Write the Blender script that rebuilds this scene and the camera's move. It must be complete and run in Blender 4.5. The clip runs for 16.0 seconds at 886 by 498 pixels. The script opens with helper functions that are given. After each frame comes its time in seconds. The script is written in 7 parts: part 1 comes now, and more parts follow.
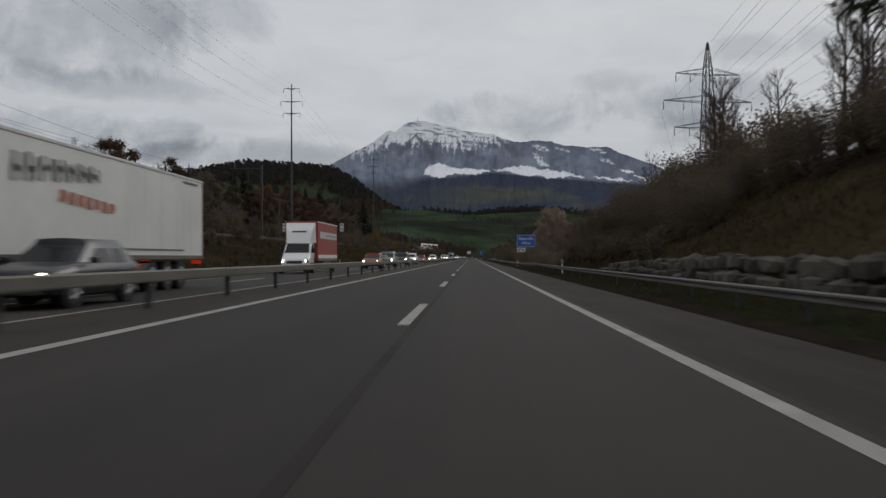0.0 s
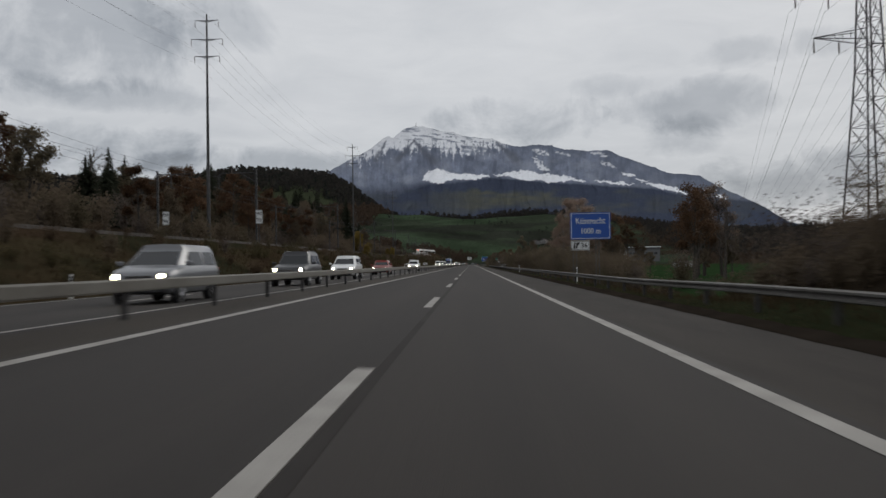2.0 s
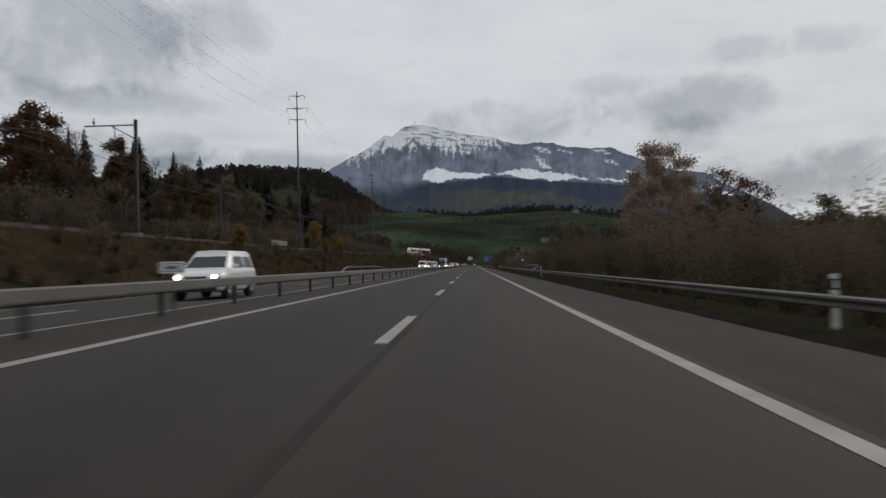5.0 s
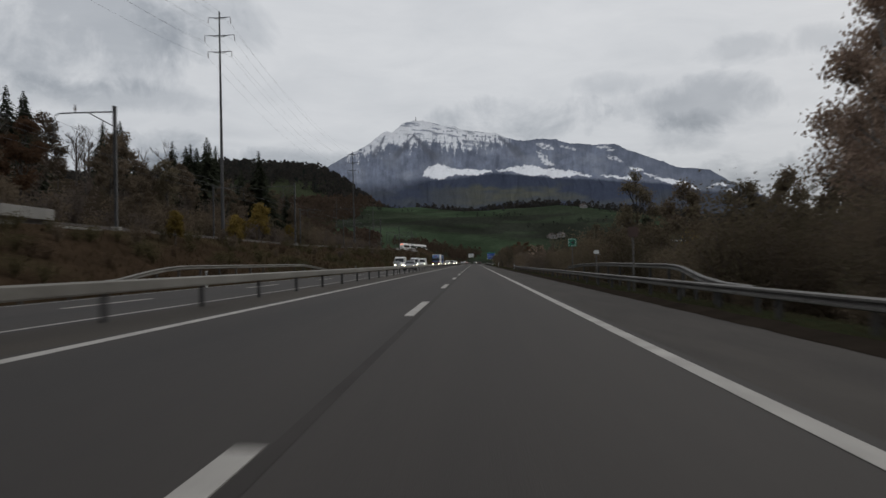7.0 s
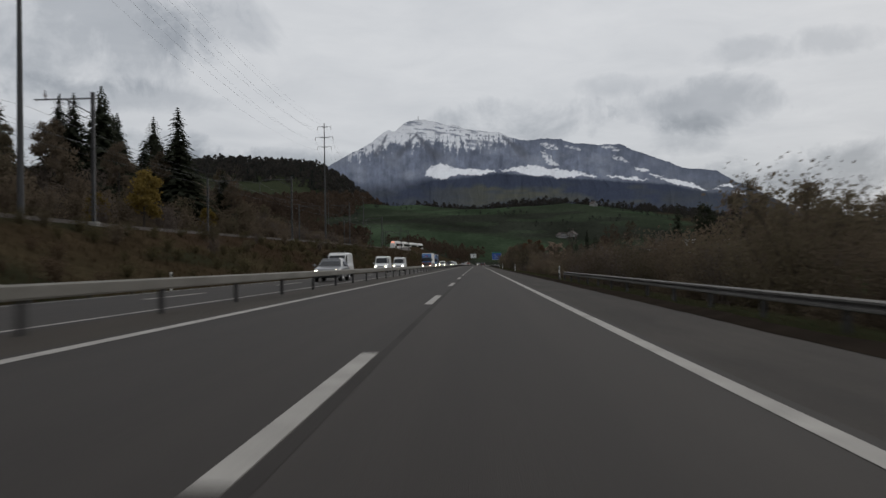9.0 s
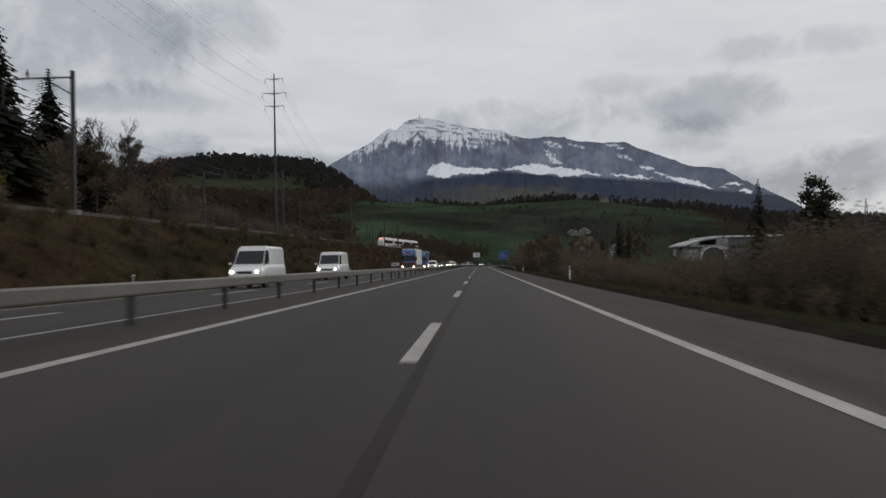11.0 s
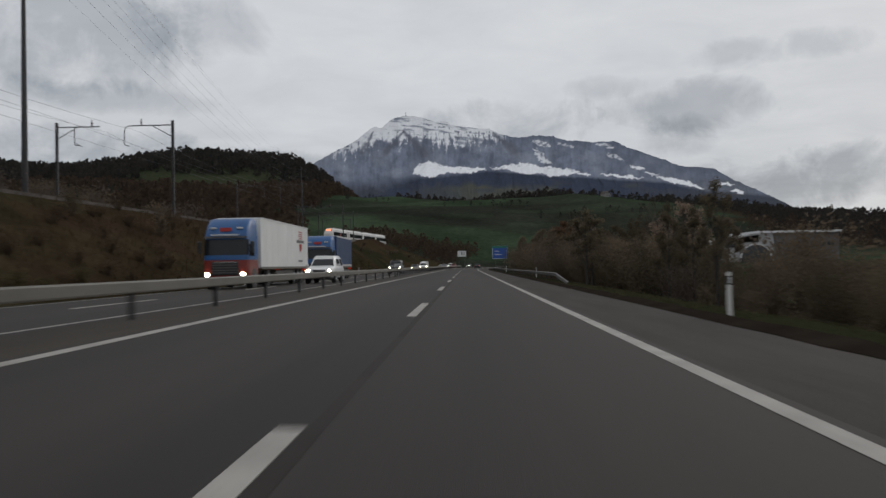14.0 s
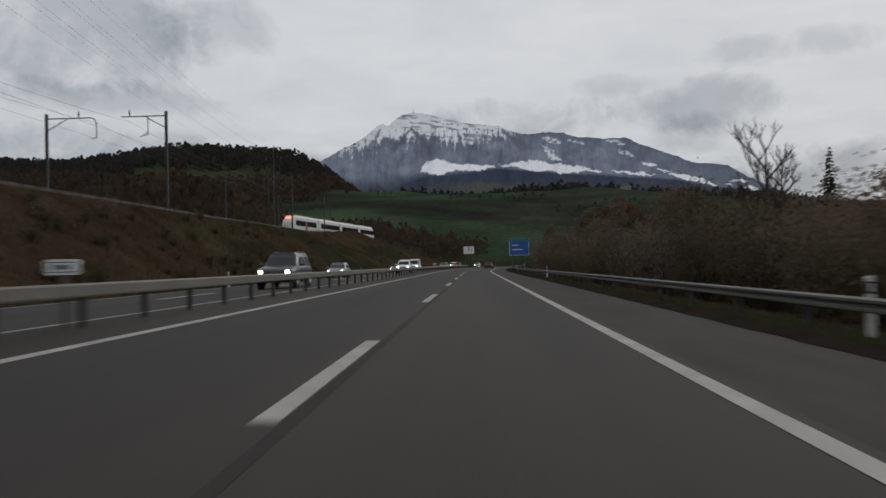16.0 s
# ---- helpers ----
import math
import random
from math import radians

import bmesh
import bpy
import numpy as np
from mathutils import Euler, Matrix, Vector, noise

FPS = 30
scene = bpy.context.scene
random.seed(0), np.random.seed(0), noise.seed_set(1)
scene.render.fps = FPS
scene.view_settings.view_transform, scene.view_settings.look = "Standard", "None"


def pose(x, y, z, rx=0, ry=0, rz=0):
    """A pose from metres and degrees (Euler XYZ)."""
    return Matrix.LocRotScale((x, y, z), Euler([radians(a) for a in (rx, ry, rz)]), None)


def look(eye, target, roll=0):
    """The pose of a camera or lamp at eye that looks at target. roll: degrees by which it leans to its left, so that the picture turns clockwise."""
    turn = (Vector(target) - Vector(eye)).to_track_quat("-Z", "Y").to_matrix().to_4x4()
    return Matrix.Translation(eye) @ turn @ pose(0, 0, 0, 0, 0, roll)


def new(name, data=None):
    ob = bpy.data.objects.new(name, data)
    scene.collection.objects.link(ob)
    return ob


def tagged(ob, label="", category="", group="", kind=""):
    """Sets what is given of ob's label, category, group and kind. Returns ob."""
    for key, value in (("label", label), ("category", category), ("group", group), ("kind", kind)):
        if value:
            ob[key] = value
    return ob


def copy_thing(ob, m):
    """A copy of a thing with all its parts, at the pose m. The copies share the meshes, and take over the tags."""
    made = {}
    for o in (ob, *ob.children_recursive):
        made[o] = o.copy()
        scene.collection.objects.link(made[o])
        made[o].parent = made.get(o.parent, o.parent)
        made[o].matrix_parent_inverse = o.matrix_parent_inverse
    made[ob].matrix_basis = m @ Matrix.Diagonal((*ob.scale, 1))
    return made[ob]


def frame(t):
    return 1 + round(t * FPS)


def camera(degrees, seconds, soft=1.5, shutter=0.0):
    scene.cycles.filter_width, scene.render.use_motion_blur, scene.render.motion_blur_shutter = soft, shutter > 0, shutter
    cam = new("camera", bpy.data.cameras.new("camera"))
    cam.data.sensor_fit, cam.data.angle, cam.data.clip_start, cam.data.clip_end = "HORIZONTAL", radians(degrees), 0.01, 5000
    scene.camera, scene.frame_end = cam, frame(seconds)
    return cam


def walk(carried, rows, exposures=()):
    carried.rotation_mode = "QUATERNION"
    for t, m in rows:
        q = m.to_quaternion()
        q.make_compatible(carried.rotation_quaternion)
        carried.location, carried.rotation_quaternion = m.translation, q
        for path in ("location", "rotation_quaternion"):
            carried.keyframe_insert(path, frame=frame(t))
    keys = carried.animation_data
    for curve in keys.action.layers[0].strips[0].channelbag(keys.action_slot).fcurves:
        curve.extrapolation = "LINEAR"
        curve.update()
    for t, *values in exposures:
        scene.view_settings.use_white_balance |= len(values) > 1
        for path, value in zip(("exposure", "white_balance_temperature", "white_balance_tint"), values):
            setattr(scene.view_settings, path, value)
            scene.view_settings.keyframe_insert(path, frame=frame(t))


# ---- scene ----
# ---- camera ----
FALL = -0.025  # the carriageway leans to the right
cam = camera(57.39, 16.0, soft=1.5, shutter=0.35)
PATH = [
    (0.0, pose(-0.06, 4.36, 1.172, 90.59, 0.20, 1.99)),
    (0.5, pose(-0.08, 20.57, 1.148, 90.91, 0.69, 2.41)),
    (1.0, pose(-0.13, 36.84, 1.132, 90.89, 0.65, 2.46)),
    (1.5, pose(-0.12, 53.16, 1.123, 90.96, 0.74, 2.17)),
    (2.0, pose(-0.07, 69.53, 1.122, 91.07, 0.90, 2.03)),
    (2.5, pose(-0.05, 85.95, 1.121, 91.05, 1.04, 1.95)),
    (3.0, pose(-0.03, 102.41, 1.121, 91.03, 1.20, 1.98)),
    (3.5, pose(0.01, 118.91, 1.120, 91.05, 1.21, 1.93)),
    (4.0, pose(0.05, 135.44, 1.119, 91.14, 1.30, 1.97)),
    (6.5, pose(0.17, 218.55, 1.116, 91.11, 1.34, 2.26)),
    (7.0, pose(0.17, 235.24, 1.116, 90.99, 1.25, 2.21)),
    (7.5, pose(0.18, 251.93, 1.115, 91.24, 1.29, 2.23)),
    (8.0, pose(0.19, 268.64, 1.115, 91.14, 1.24, 2.21)),
    (8.5, pose(0.17, 285.35, 1.116, 91.18, 1.06, 2.29)),
    (9.0, pose(0.13, 302.06, 1.117, 91.07, 0.98, 2.40)),
    (11.5, pose(-0.43, 385.54, 1.131, 91.10, 1.17, 2.60)),
    (12.0, pose(-0.41, 402.19, 1.130, 91.07, 1.23, 1.99)),
    (12.5, pose(-0.35, 418.82, 1.129, 91.10, 1.22, 1.78)),
    (13.0, pose(-0.23, 435.43, 1.126, 91.12, 1.23, 1.73)),
    (13.5, pose(-0.11, 452.00, 1.123, 91.05, 1.31, 1.73)),
    (14.0, pose(0.01, 468.55, 1.120, 91.17, 1.06, 1.68)),
    (14.5, pose(0.14, 485.06, 1.116, 91.12, 1.25, 1.61)),
    (15.0, pose(0.25, 501.53, 1.114, 91.22, 1.37, 1.97)),
    (15.5, pose(0.30, 517.96, 1.113, 91.13, 1.21, 2.24)),
    (16.0, pose(0.30, 534.34, 1.113, 91.12, 1.25, 2.32)),
]
walk(cam, PATH, [(0.0, -0.14), (1.0, -0.12), (2.2, 0.0), (16.0, 0.0)])

# ---- sky and light ----
world = bpy.data.worlds.new("overcast_sky")
scene.world = world
world.use_nodes = True


def build_sky(tree):
    """A closed grey cloud deck over a weak blue sky, with a few darker cloud banks."""
    nodes, links = tree.nodes, tree.links
    nodes.clear()

    def node(kind, **values):
        n = nodes.new(kind)
        for key, value in values.items():
            n.inputs[key].default_value = value
        return n

    def math_node(op, a, b=None, c=None, clamp=False):
        n = nodes.new("ShaderNodeMath")
        n.operation, n.use_clamp = op, clamp
        for i, value in enumerate((a, b, c)):
            if value is None:
                continue
            if isinstance(value, (int, float)):
                n.inputs[i].default_value = value
            else:
                links.new(value, n.inputs[i])
        return n.outputs[0]

    coords = nodes.new("ShaderNodeTexCoord")
    split = nodes.new("ShaderNodeSeparateXYZ")
    links.new(coords.outputs["Generated"], split.inputs[0])
    dx, dy, dz = split.outputs
    azimuth = math_node("ARCTAN2", dx, dy)
    elevation = math_node("ARCSINE", dz)
    # cloud plane coordinates
    lift = math_node("ADD", math_node("MAXIMUM", dz, 0.0), 0.10)
    plane = nodes.new("ShaderNodeCombineXYZ")
    links.new(math_node("DIVIDE", dx, lift), plane.inputs[0])
    links.new(math_node("DIVIDE", dy, lift), plane.inputs[1])
    broad = node("ShaderNodeTexNoise", Scale=0.55, Detail=6.0, Roughness=0.55, Distortion=0.4)
    links.new(plane.outputs[0], broad.inputs["Vector"])
    fine = node("ShaderNodeTexNoise", Scale=2.3, Detail=7.0, Roughness=0.6, Distortion=0.5)
    links.new(plane.outputs[0], fine.inputs["Vector"])
    ragged = node("ShaderNodeTexNoise", Scale=13.0, Detail=8.0, Roughness=0.62, Distortion=0.35)
    links.new(coords.outputs["Generated"], ragged.inputs["Vector"])
    wobble = math_node("MULTIPLY", math_node("SUBTRACT", ragged.outputs[0], 0.5), 5.5)
    bank = None
    # azimuth, elevation, half width, half height (degrees), depth of grey
    for az, el, w, h, deep in ((15.4, 10.2, 5.4, 1.7, 0.15), (14.0, 8.3, 3.0, 1.3, 0.10), (3.8, 10.0, 5.2, 1.7, 0.17),
                               (20.6, 13.6, 5.5, 0.9, 0.10), (-26.5, 15.5, 7.5, 3.6, 0.16), (-27.0, 7.8, 9.0, 1.5, 0.17),
                               (-15.0, 6.8, 9.0, 1.2, 0.14), (23.0, 5.2, 8.5, 1.7, 0.20), (-24.0, 11.3, 7.0, 1.0, 0.10),
                               (-18.0, 16.0, 4.0, 2.2, 0.09), (10.0, 12.0, 3.0, 0.8, 0.08)):
        a = math_node("DIVIDE", math_node("SUBTRACT", azimuth, radians(az)), radians(w))
        b = math_node("DIVIDE", math_node("SUBTRACT", elevation, radians(el)), radians(h))
        r = math_node("ADD", math_node("MULTIPLY", a, a), math_node("MULTIPLY", b, b))
        r = math_node("ADD", r, wobble)
        fall = math_node("SUBTRACT", 1.0, math_node("MULTIPLY", r, 0.72), clamp=True)
        fall = math_node("MULTIPLY", math_node("SMOOTH_MIN", fall, 1.0, 0.2), deep * 1.5)
        bank = fall if bank is None else math_node("ADD", bank, fall)
    cloud = math_node("ADD", math_node("MULTIPLY", broad.outputs[0], 0.24), math_node("MULTIPLY", fine.outputs[0], 0.22))
    light = math_node("ADD", cloud, 0.76)
    light = math_node("SUBTRACT", light, bank)
    # the deck is brighter overhead than low down
    low = math_node("SUBTRACT", 1.0, math_node("MULTIPLY", math_node("MAXIMUM", dz, 0.0), 4.0), clamp=True)
    light = math_node("SUBTRACT", light, math_node("MULTIPLY", low, 0.12))
    tint = nodes.new("ShaderNodeMix")
    tint.data_type = "RGBA"
    tint.inputs[6].default_value, tint.inputs[7].default_value = (0.425, 0.464, 0.520, 1), (0.551, 0.562, 0.580, 1)
    links.new(math_node("MULTIPLY", math_node("SUBTRACT", light, 0.55), 2.0, clamp=True), tint.inputs[0])
    deck = nodes.new("ShaderNodeVectorMath")
    deck.operation = "SCALE"
    links.new(tint.outputs[2], deck.inputs[0])
    links.new(light, deck.inputs["Scale"])
    sky = nodes.new("ShaderNodeTexSky")
    sky.sky_type, sky.sun_disc = "NISHITA", False
    sky.sun_elevation, sky.sun_rotation = radians(24), radians(35)
    weak = nodes.new("ShaderNodeBackground")
    weak.inputs["Strength"].default_value = 0.05
    links.new(sky.outputs[0], weak.inputs["Color"])
    grey = nodes.new("ShaderNodeBackground")
    grey.inputs["Strength"].default_value = SKY
    links.new(deck.outputs[0], grey.inputs["Color"])
    both = nodes.new("ShaderNodeMixShader")
    both.inputs[0].default_value = 0.94
    links.new(weak.outputs[0], both.inputs[1])
    links.new(grey.outputs[0], both.inputs[2])
    out = nodes.new("ShaderNodeOutputWorld")
    links.new(both.outputs[0], out.inputs["Surface"])


SKY = 1.2
build_sky(world.node_tree)

sun = new("sun", bpy.data.lights.new("sun", "SUN"))
sun.data.energy, sun.data.angle, sun.data.color = 0.5, radians(25), (1.0, 0.96, 0.9)
sun.matrix_world = look((0, 0, 0), (-math.sin(radians(35)) * 0.9, -math.cos(radians(35)) * 0.9, -0.42))

# ---- materials ----
def material(name, color, rough=0.8, metal=0.0, vary=0.25, scale=3.0, fine=40.0, bump=0.0, second=None, emit=None, per_object=0.0, coat=0.0, spec=0.5, stretch=(1, 1, 1), bump_scale=None):
    """A surface with two scales of variation: broad patches towards a second colour, and fine grain."""
    m = bpy.data.materials.new(name)
    m.use_nodes = True
    nodes, links = m.node_tree.nodes, m.node_tree.links
    b = nodes["Principled BSDF"]
    b.inputs["Roughness"].default_value, b.inputs["Metallic"].default_value = rough, metal
    b.inputs["Coat Weight"].default_value = coat
    b.inputs["Specular IOR Level"].default_value = spec
    if emit:
        b.inputs["Emission Color"].default_value, b.inputs["Emission Strength"].default_value = (*emit[:3], 1), emit[3]
    second = second or tuple(c * (1 - vary) for c in color)
    coords = nodes.new("ShaderNodeTexCoord")
    mapping = nodes.new("ShaderNodeMapping")
    mapping.inputs["Scale"].default_value = stretch
    links.new(coords.outputs["Object"], mapping.inputs[0])
    where = mapping.outputs[0]
    if per_object:
        info = nodes.new("ShaderNodeObjectInfo")
        shift = nodes.new("ShaderNodeVectorMath")
        shift.operation = "ADD"
        far = nodes.new("ShaderNodeMath")
        far.operation = "MULTIPLY"
        far.inputs[1].default_value = 71.0
        links.new(info.outputs["Random"], far.inputs[0])
        links.new(where, shift.inputs[0])
        links.new(far.outputs[0], shift.inputs[1])
        where = shift.outputs[0]
    n1 = nodes.new("ShaderNodeTexNoise")
    n1.inputs["Scale"].default_value, n1.inputs["Detail"].default_value, n1.inputs["Roughness"].default_value = scale, 5, 0.6
    links.new(where, n1.inputs["Vector"])
    n2 = nodes.new("ShaderNodeTexNoise")
    n2.inputs["Scale"].default_value, n2.inputs["Detail"].default_value = fine, 3
    links.new(where, n2.inputs["Vector"])
    ramp = nodes.new("ShaderNodeMapRange")
    ramp.inputs[1].default_value, ramp.inputs[2].default_value = 0.35, 0.65
    links.new(n1.outputs[0], ramp.inputs[0])
    mix = nodes.new("ShaderNodeMix")
    mix.data_type = "RGBA"
    mix.inputs[6].default_value, mix.inputs[7].default_value = (*color, 1), (*second, 1)
    links.new(ramp.outputs[0], mix.inputs[0])
    grain = nodes.new("ShaderNodeMapRange")
    grain.inputs[3].default_value, grain.inputs[4].default_value = 1 - vary * 0.8, 1 + vary * 0.8
    links.new(n2.outputs[0], grain.inputs[0])
    hue = nodes.new("ShaderNodeVectorMath")
    hue.operation = "SCALE"
    links.new(mix.outputs[2], hue.inputs[0])
    links.new(grain.outputs[0], hue.inputs["Scale"])
    last = hue.outputs[0]
    if per_object:
        level = nodes.new("ShaderNodeMapRange")
        level.inputs[3].default_value, level.inputs[4].default_value = 1 - per_object, 1 + per_object
        links.new(info.outputs["Random"], level.inputs[0])
        toned = nodes.new("ShaderNodeVectorMath")
        toned.operation = "SCALE"
        links.new(last, toned.inputs[0])
        links.new(level.outputs[0], toned.inputs["Scale"])
        last = toned.outputs[0]
    links.new(last, b.inputs["Base Color"])
    if bump:
        n3 = n2
        if bump_scale:
            n3 = nodes.new("ShaderNodeTexNoise")
            n3.inputs["Scale"].default_value = bump_scale
            links.new(where, n3.inputs["Vector"])
        relief = nodes.new("ShaderNodeBump")
        relief.inputs["Strength"].default_value, relief.inputs["Distance"].default_value = bump, 0.05
        links.new(n3.outputs[0], relief.inputs["Height"])
        links.new(relief.outputs[0], b.inputs["Normal"])
    return m


def leaves(name, color, second, per_object=0.3, through_light=0.42):
    """Foliage whose clumps differ from one another."""
    m = bpy.data.materials.new(name)
    m.use_nodes = True
    nodes, links = m.node_tree.nodes, m.node_tree.links
    b = nodes["Principled BSDF"]
    b.inputs["Roughness"].default_value, b.inputs["Specular IOR Level"].default_value = 0.9, 0.0
    geo, info = nodes.new("ShaderNodeNewGeometry"), nodes.new("ShaderNodeObjectInfo")
    mix = nodes.new("ShaderNodeMix")
    mix.data_type = "RGBA"
    mix.inputs[6].default_value, mix.inputs[7].default_value = (*color, 1), (*second, 1)
    links.new(geo.outputs["Random Per Island"], mix.inputs[0])
    level = nodes.new("ShaderNodeMapRange")
    level.inputs[3].default_value, level.inputs[4].default_value = 1 - per_object, 1 + per_object
    links.new(info.outputs["Random"], level.inputs[0])
    toned = nodes.new("ShaderNodeVectorMath")
    toned.operation = "SCALE"
    links.new(mix.outputs[2], toned.inputs[0])
    links.new(level.outputs[0], toned.inputs["Scale"])
    links.new(toned.outputs[0], b.inputs["Base Color"])
    if through_light:
        lit = nodes.new("ShaderNodeBsdfTranslucent")
        links.new(toned.outputs[0], lit.inputs["Color"])
        both = nodes.new("ShaderNodeMixShader")
        both.inputs[0].default_value = through_light
        links.new(b.outputs[0], both.inputs[1])
        links.new(lit.outputs[0], both.inputs[2])
        links.new(both.outputs[0], nodes["Material Output"].inputs["Surface"])
    return m


def attribute_material(name, rough=0.95, grain=0.35, scale=0.4, fine=3.0):
    """Takes its ground cover from the colour layer 'cover' and adds grain."""
    m = bpy.data.materials.new(name)
    m.use_nodes = True
    nodes, links = m.node_tree.nodes, m.node_tree.links
    b = nodes["Principled BSDF"]
    b.inputs["Roughness"].default_value, b.inputs["Specular IOR Level"].default_value = rough, 0.0
    cover = nodes.new("ShaderNodeAttribute")
    cover.attribute_name = "cover"
    coords = nodes.new("ShaderNodeTexCoord")
    last = cover.outputs["Color"]
    for s in (scale, fine):
        n = nodes.new("ShaderNodeTexNoise")
        n.inputs["Scale"].default_value, n.inputs["Detail"].default_value, n.inputs["Roughness"].default_value = s, 5, 0.65
        links.new(coords.outputs["Object"], n.inputs["Vector"])
        level = nodes.new("ShaderNodeMapRange")
        level.inputs[1].default_value, level.inputs[2].default_value = 0.3, 0.7
        level.inputs[3].default_value, level.inputs[4].default_value = 1 - grain, 1 + grain
        links.new(n.outputs[0], level.inputs[0])
        scaled = nodes.new("ShaderNodeVectorMath")
        scaled.operation = "SCALE"
        links.new(last, scaled.inputs[0])
        links.new(level.outputs[0], scaled.inputs["Scale"])
        last = scaled.outputs[0]
    links.new(last, b.inputs["Base Color"])
    return m


ASPHALT = material("asphalt", (0.0390, 0.0338, 0.0300), 0.85, spec=0.2, vary=0.30, scale=0.12, fine=45, bump=0.12, second=(0.0265, 0.0232, 0.0215), stretch=(3.6, 0.12, 1))
ASPHALT_PALE = material("paler_lane_asphalt", (0.0422, 0.0363, 0.0320), 0.85, spec=0.2, vary=0.30, scale=0.10, fine=45, bump=0.12, second=(0.0295, 0.026, 0.024), stretch=(4.2, 0.10, 1))
SHOULDER = material("shoulder_asphalt", (0.0440, 0.0378, 0.0325), 0.9, spec=0.16, vary=0.34, scale=0.8, fine=40, bump=0.3, second=(0.0285, 0.0246, 0.0215), stretch=(1.3, 0.22, 1))
MEDIAN = material("dirty_median_paving", (0.049, 0.041, 0.033), 0.92, spec=0.2, vary=0.35, scale=0.4, fine=30, bump=0.3, second=(0.034, 0.029, 0.024), stretch=(1.4, 0.2, 1))
VERGE_SOIL = material("dark_verge_soil", (0.030, 0.024, 0.019), 0.95, spec=0.0, vary=0.45, scale=0.9, fine=18, bump=0.6, second=(0.019, 0.0155, 0.0125))
SEAM = material("bitumen_joint", (0.0362, 0.0318, 0.0290), 0.9, spec=0.15, vary=0.3, scale=0.5)
WHITE_LINE = material("white_road_paint", (0.36, 0.34, 0.31), 0.8, vary=0.28, scale=1.2, fine=30, second=(0.24, 0.226, 0.205))
GALV = material("galvanised_steel", (0.172, 0.162, 0.140), 0.6, metal=0.25, vary=0.28, scale=0.5, fine=12, second=(0.125, 0.115, 0.097))
GALV_DULL = material("weathered_galvanised_steel", (0.112, 0.106, 0.100), 0.75, metal=0.15, vary=0.35, scale=0.6, fine=12, second=(0.080, 0.074, 0.067))
POST_STEEL = material("dark_steel_post", (0.046, 0.043, 0.043), 0.65, metal=0.3, vary=0.3, scale=2)
MAST_STEEL = material("grey_painted_steel", (0.058, 0.057, 0.058), 0.6, metal=0.3, vary=0.25, scale=0.5)
LATTICE = material("weathered_lattice_steel", (0.09, 0.085, 0.09), 0.65, metal=0.3, vary=0.25, scale=0.5)
WIRE = material("wire", (0.075, 0.075, 0.08), 0.7, metal=0.2, vary=0.1)
INSULATOR = material("brown_ceramic", (0.08, 0.05, 0.04), 0.3, vary=0.2)
WHITE_PLASTIC = material("white_plastic", (0.62, 0.61, 0.59), 0.5, vary=0.12, scale=4)
BLACK_PLASTIC = material("black_plastic", (0.025, 0.025, 0.027), 0.5, vary=0.2)
BLUE_SIGN = material("blue_sign_sheet", (0.012, 0.075, 0.34), 0.45, vary=0.08, scale=0.8)
GREEN_SIGN = material("green_sign_sheet", (0.01, 0.15, 0.09), 0.45, vary=0.1, scale=0.8)
RED_BROWN_SIGN = material("dark_red_sign_sheet", (0.050, 0.024, 0.018), 0.6, vary=0.2, scale=3)
WHITE_SIGN = material("white_sign_sheet", (0.64, 0.65, 0.65), 0.45, vary=0.06, scale=1.5)
BLACK_INK = material("black_sign_print", (0.02, 0.02, 0.02), 0.5, vary=0.1)
CONCRETE = material("concrete", (0.24, 0.23, 0.21), 0.9, vary=0.3, scale=0.6, fine=20, bump=0.2)
ROCK = material("limestone_blocks", (0.080, 0.071, 0.060), 0.95, vary=0.5, scale=1.5, fine=12, bump=0.6, second=(0.046, 0.041, 0.034), per_object=0.5)
BALLAST = material("track_ballast", (0.11, 0.095, 0.085), 0.95, vary=0.4, scale=1.2, fine=25, bump=0.5)
RAIL_STEEL = material("rail_steel", (0.14, 0.10, 0.08), 0.5, metal=0.6, vary=0.3)
BARK = material("bark", (0.06, 0.05, 0.042), 0.95, vary=0.4, scale=2.5, fine=18, bump=0.5, per_object=0.2)
BIRCH_BARK = material("birch_bark", (0.30, 0.28, 0.26), 0.9, vary=0.4, scale=2.0, fine=10, second=(0.10, 0.09, 0.085))
NEEDLES = leaves("spruce_needles", (0.030, 0.034, 0.023), (0.057, 0.062, 0.043))
BROWN_LEAVES = leaves("russet_autumn_leaves", (0.094, 0.057, 0.036), (0.120, 0.072, 0.045))
DULL_LEAVES = leaves("dull_olive_leaves", (0.112, 0.087, 0.063), (0.130, 0.102, 0.073))
OLIVE_LEAVES = leaves("green_brown_leaves", (0.103, 0.085, 0.056), (0.120, 0.099, 0.067))
YELLOW_LEAVES = leaves("yellow_autumn_leaves", (0.137, 0.097, 0.028), (0.205, 0.148, 0.046))
PALE_LEAVES = leaves("pale_dry_birch_leaves", (0.180, 0.130, 0.098), (0.285, 0.215, 0.172))
TWIGS = leaves("bare_twigs", (0.104, 0.085, 0.072), (0.130, 0.106, 0.091))
GRASS_BLADES = leaves("verge_grass", (0.046, 0.045, 0.025), (0.068, 0.064, 0.037))
DRY_GRASS = leaves("dry_brown_grass", (0.046, 0.032, 0.019), (0.063, 0.046, 0.027))
FOREST = leaves("dark_forest", (0.022, 0.028, 0.026), (0.051, 0.051, 0.041), 0.0)
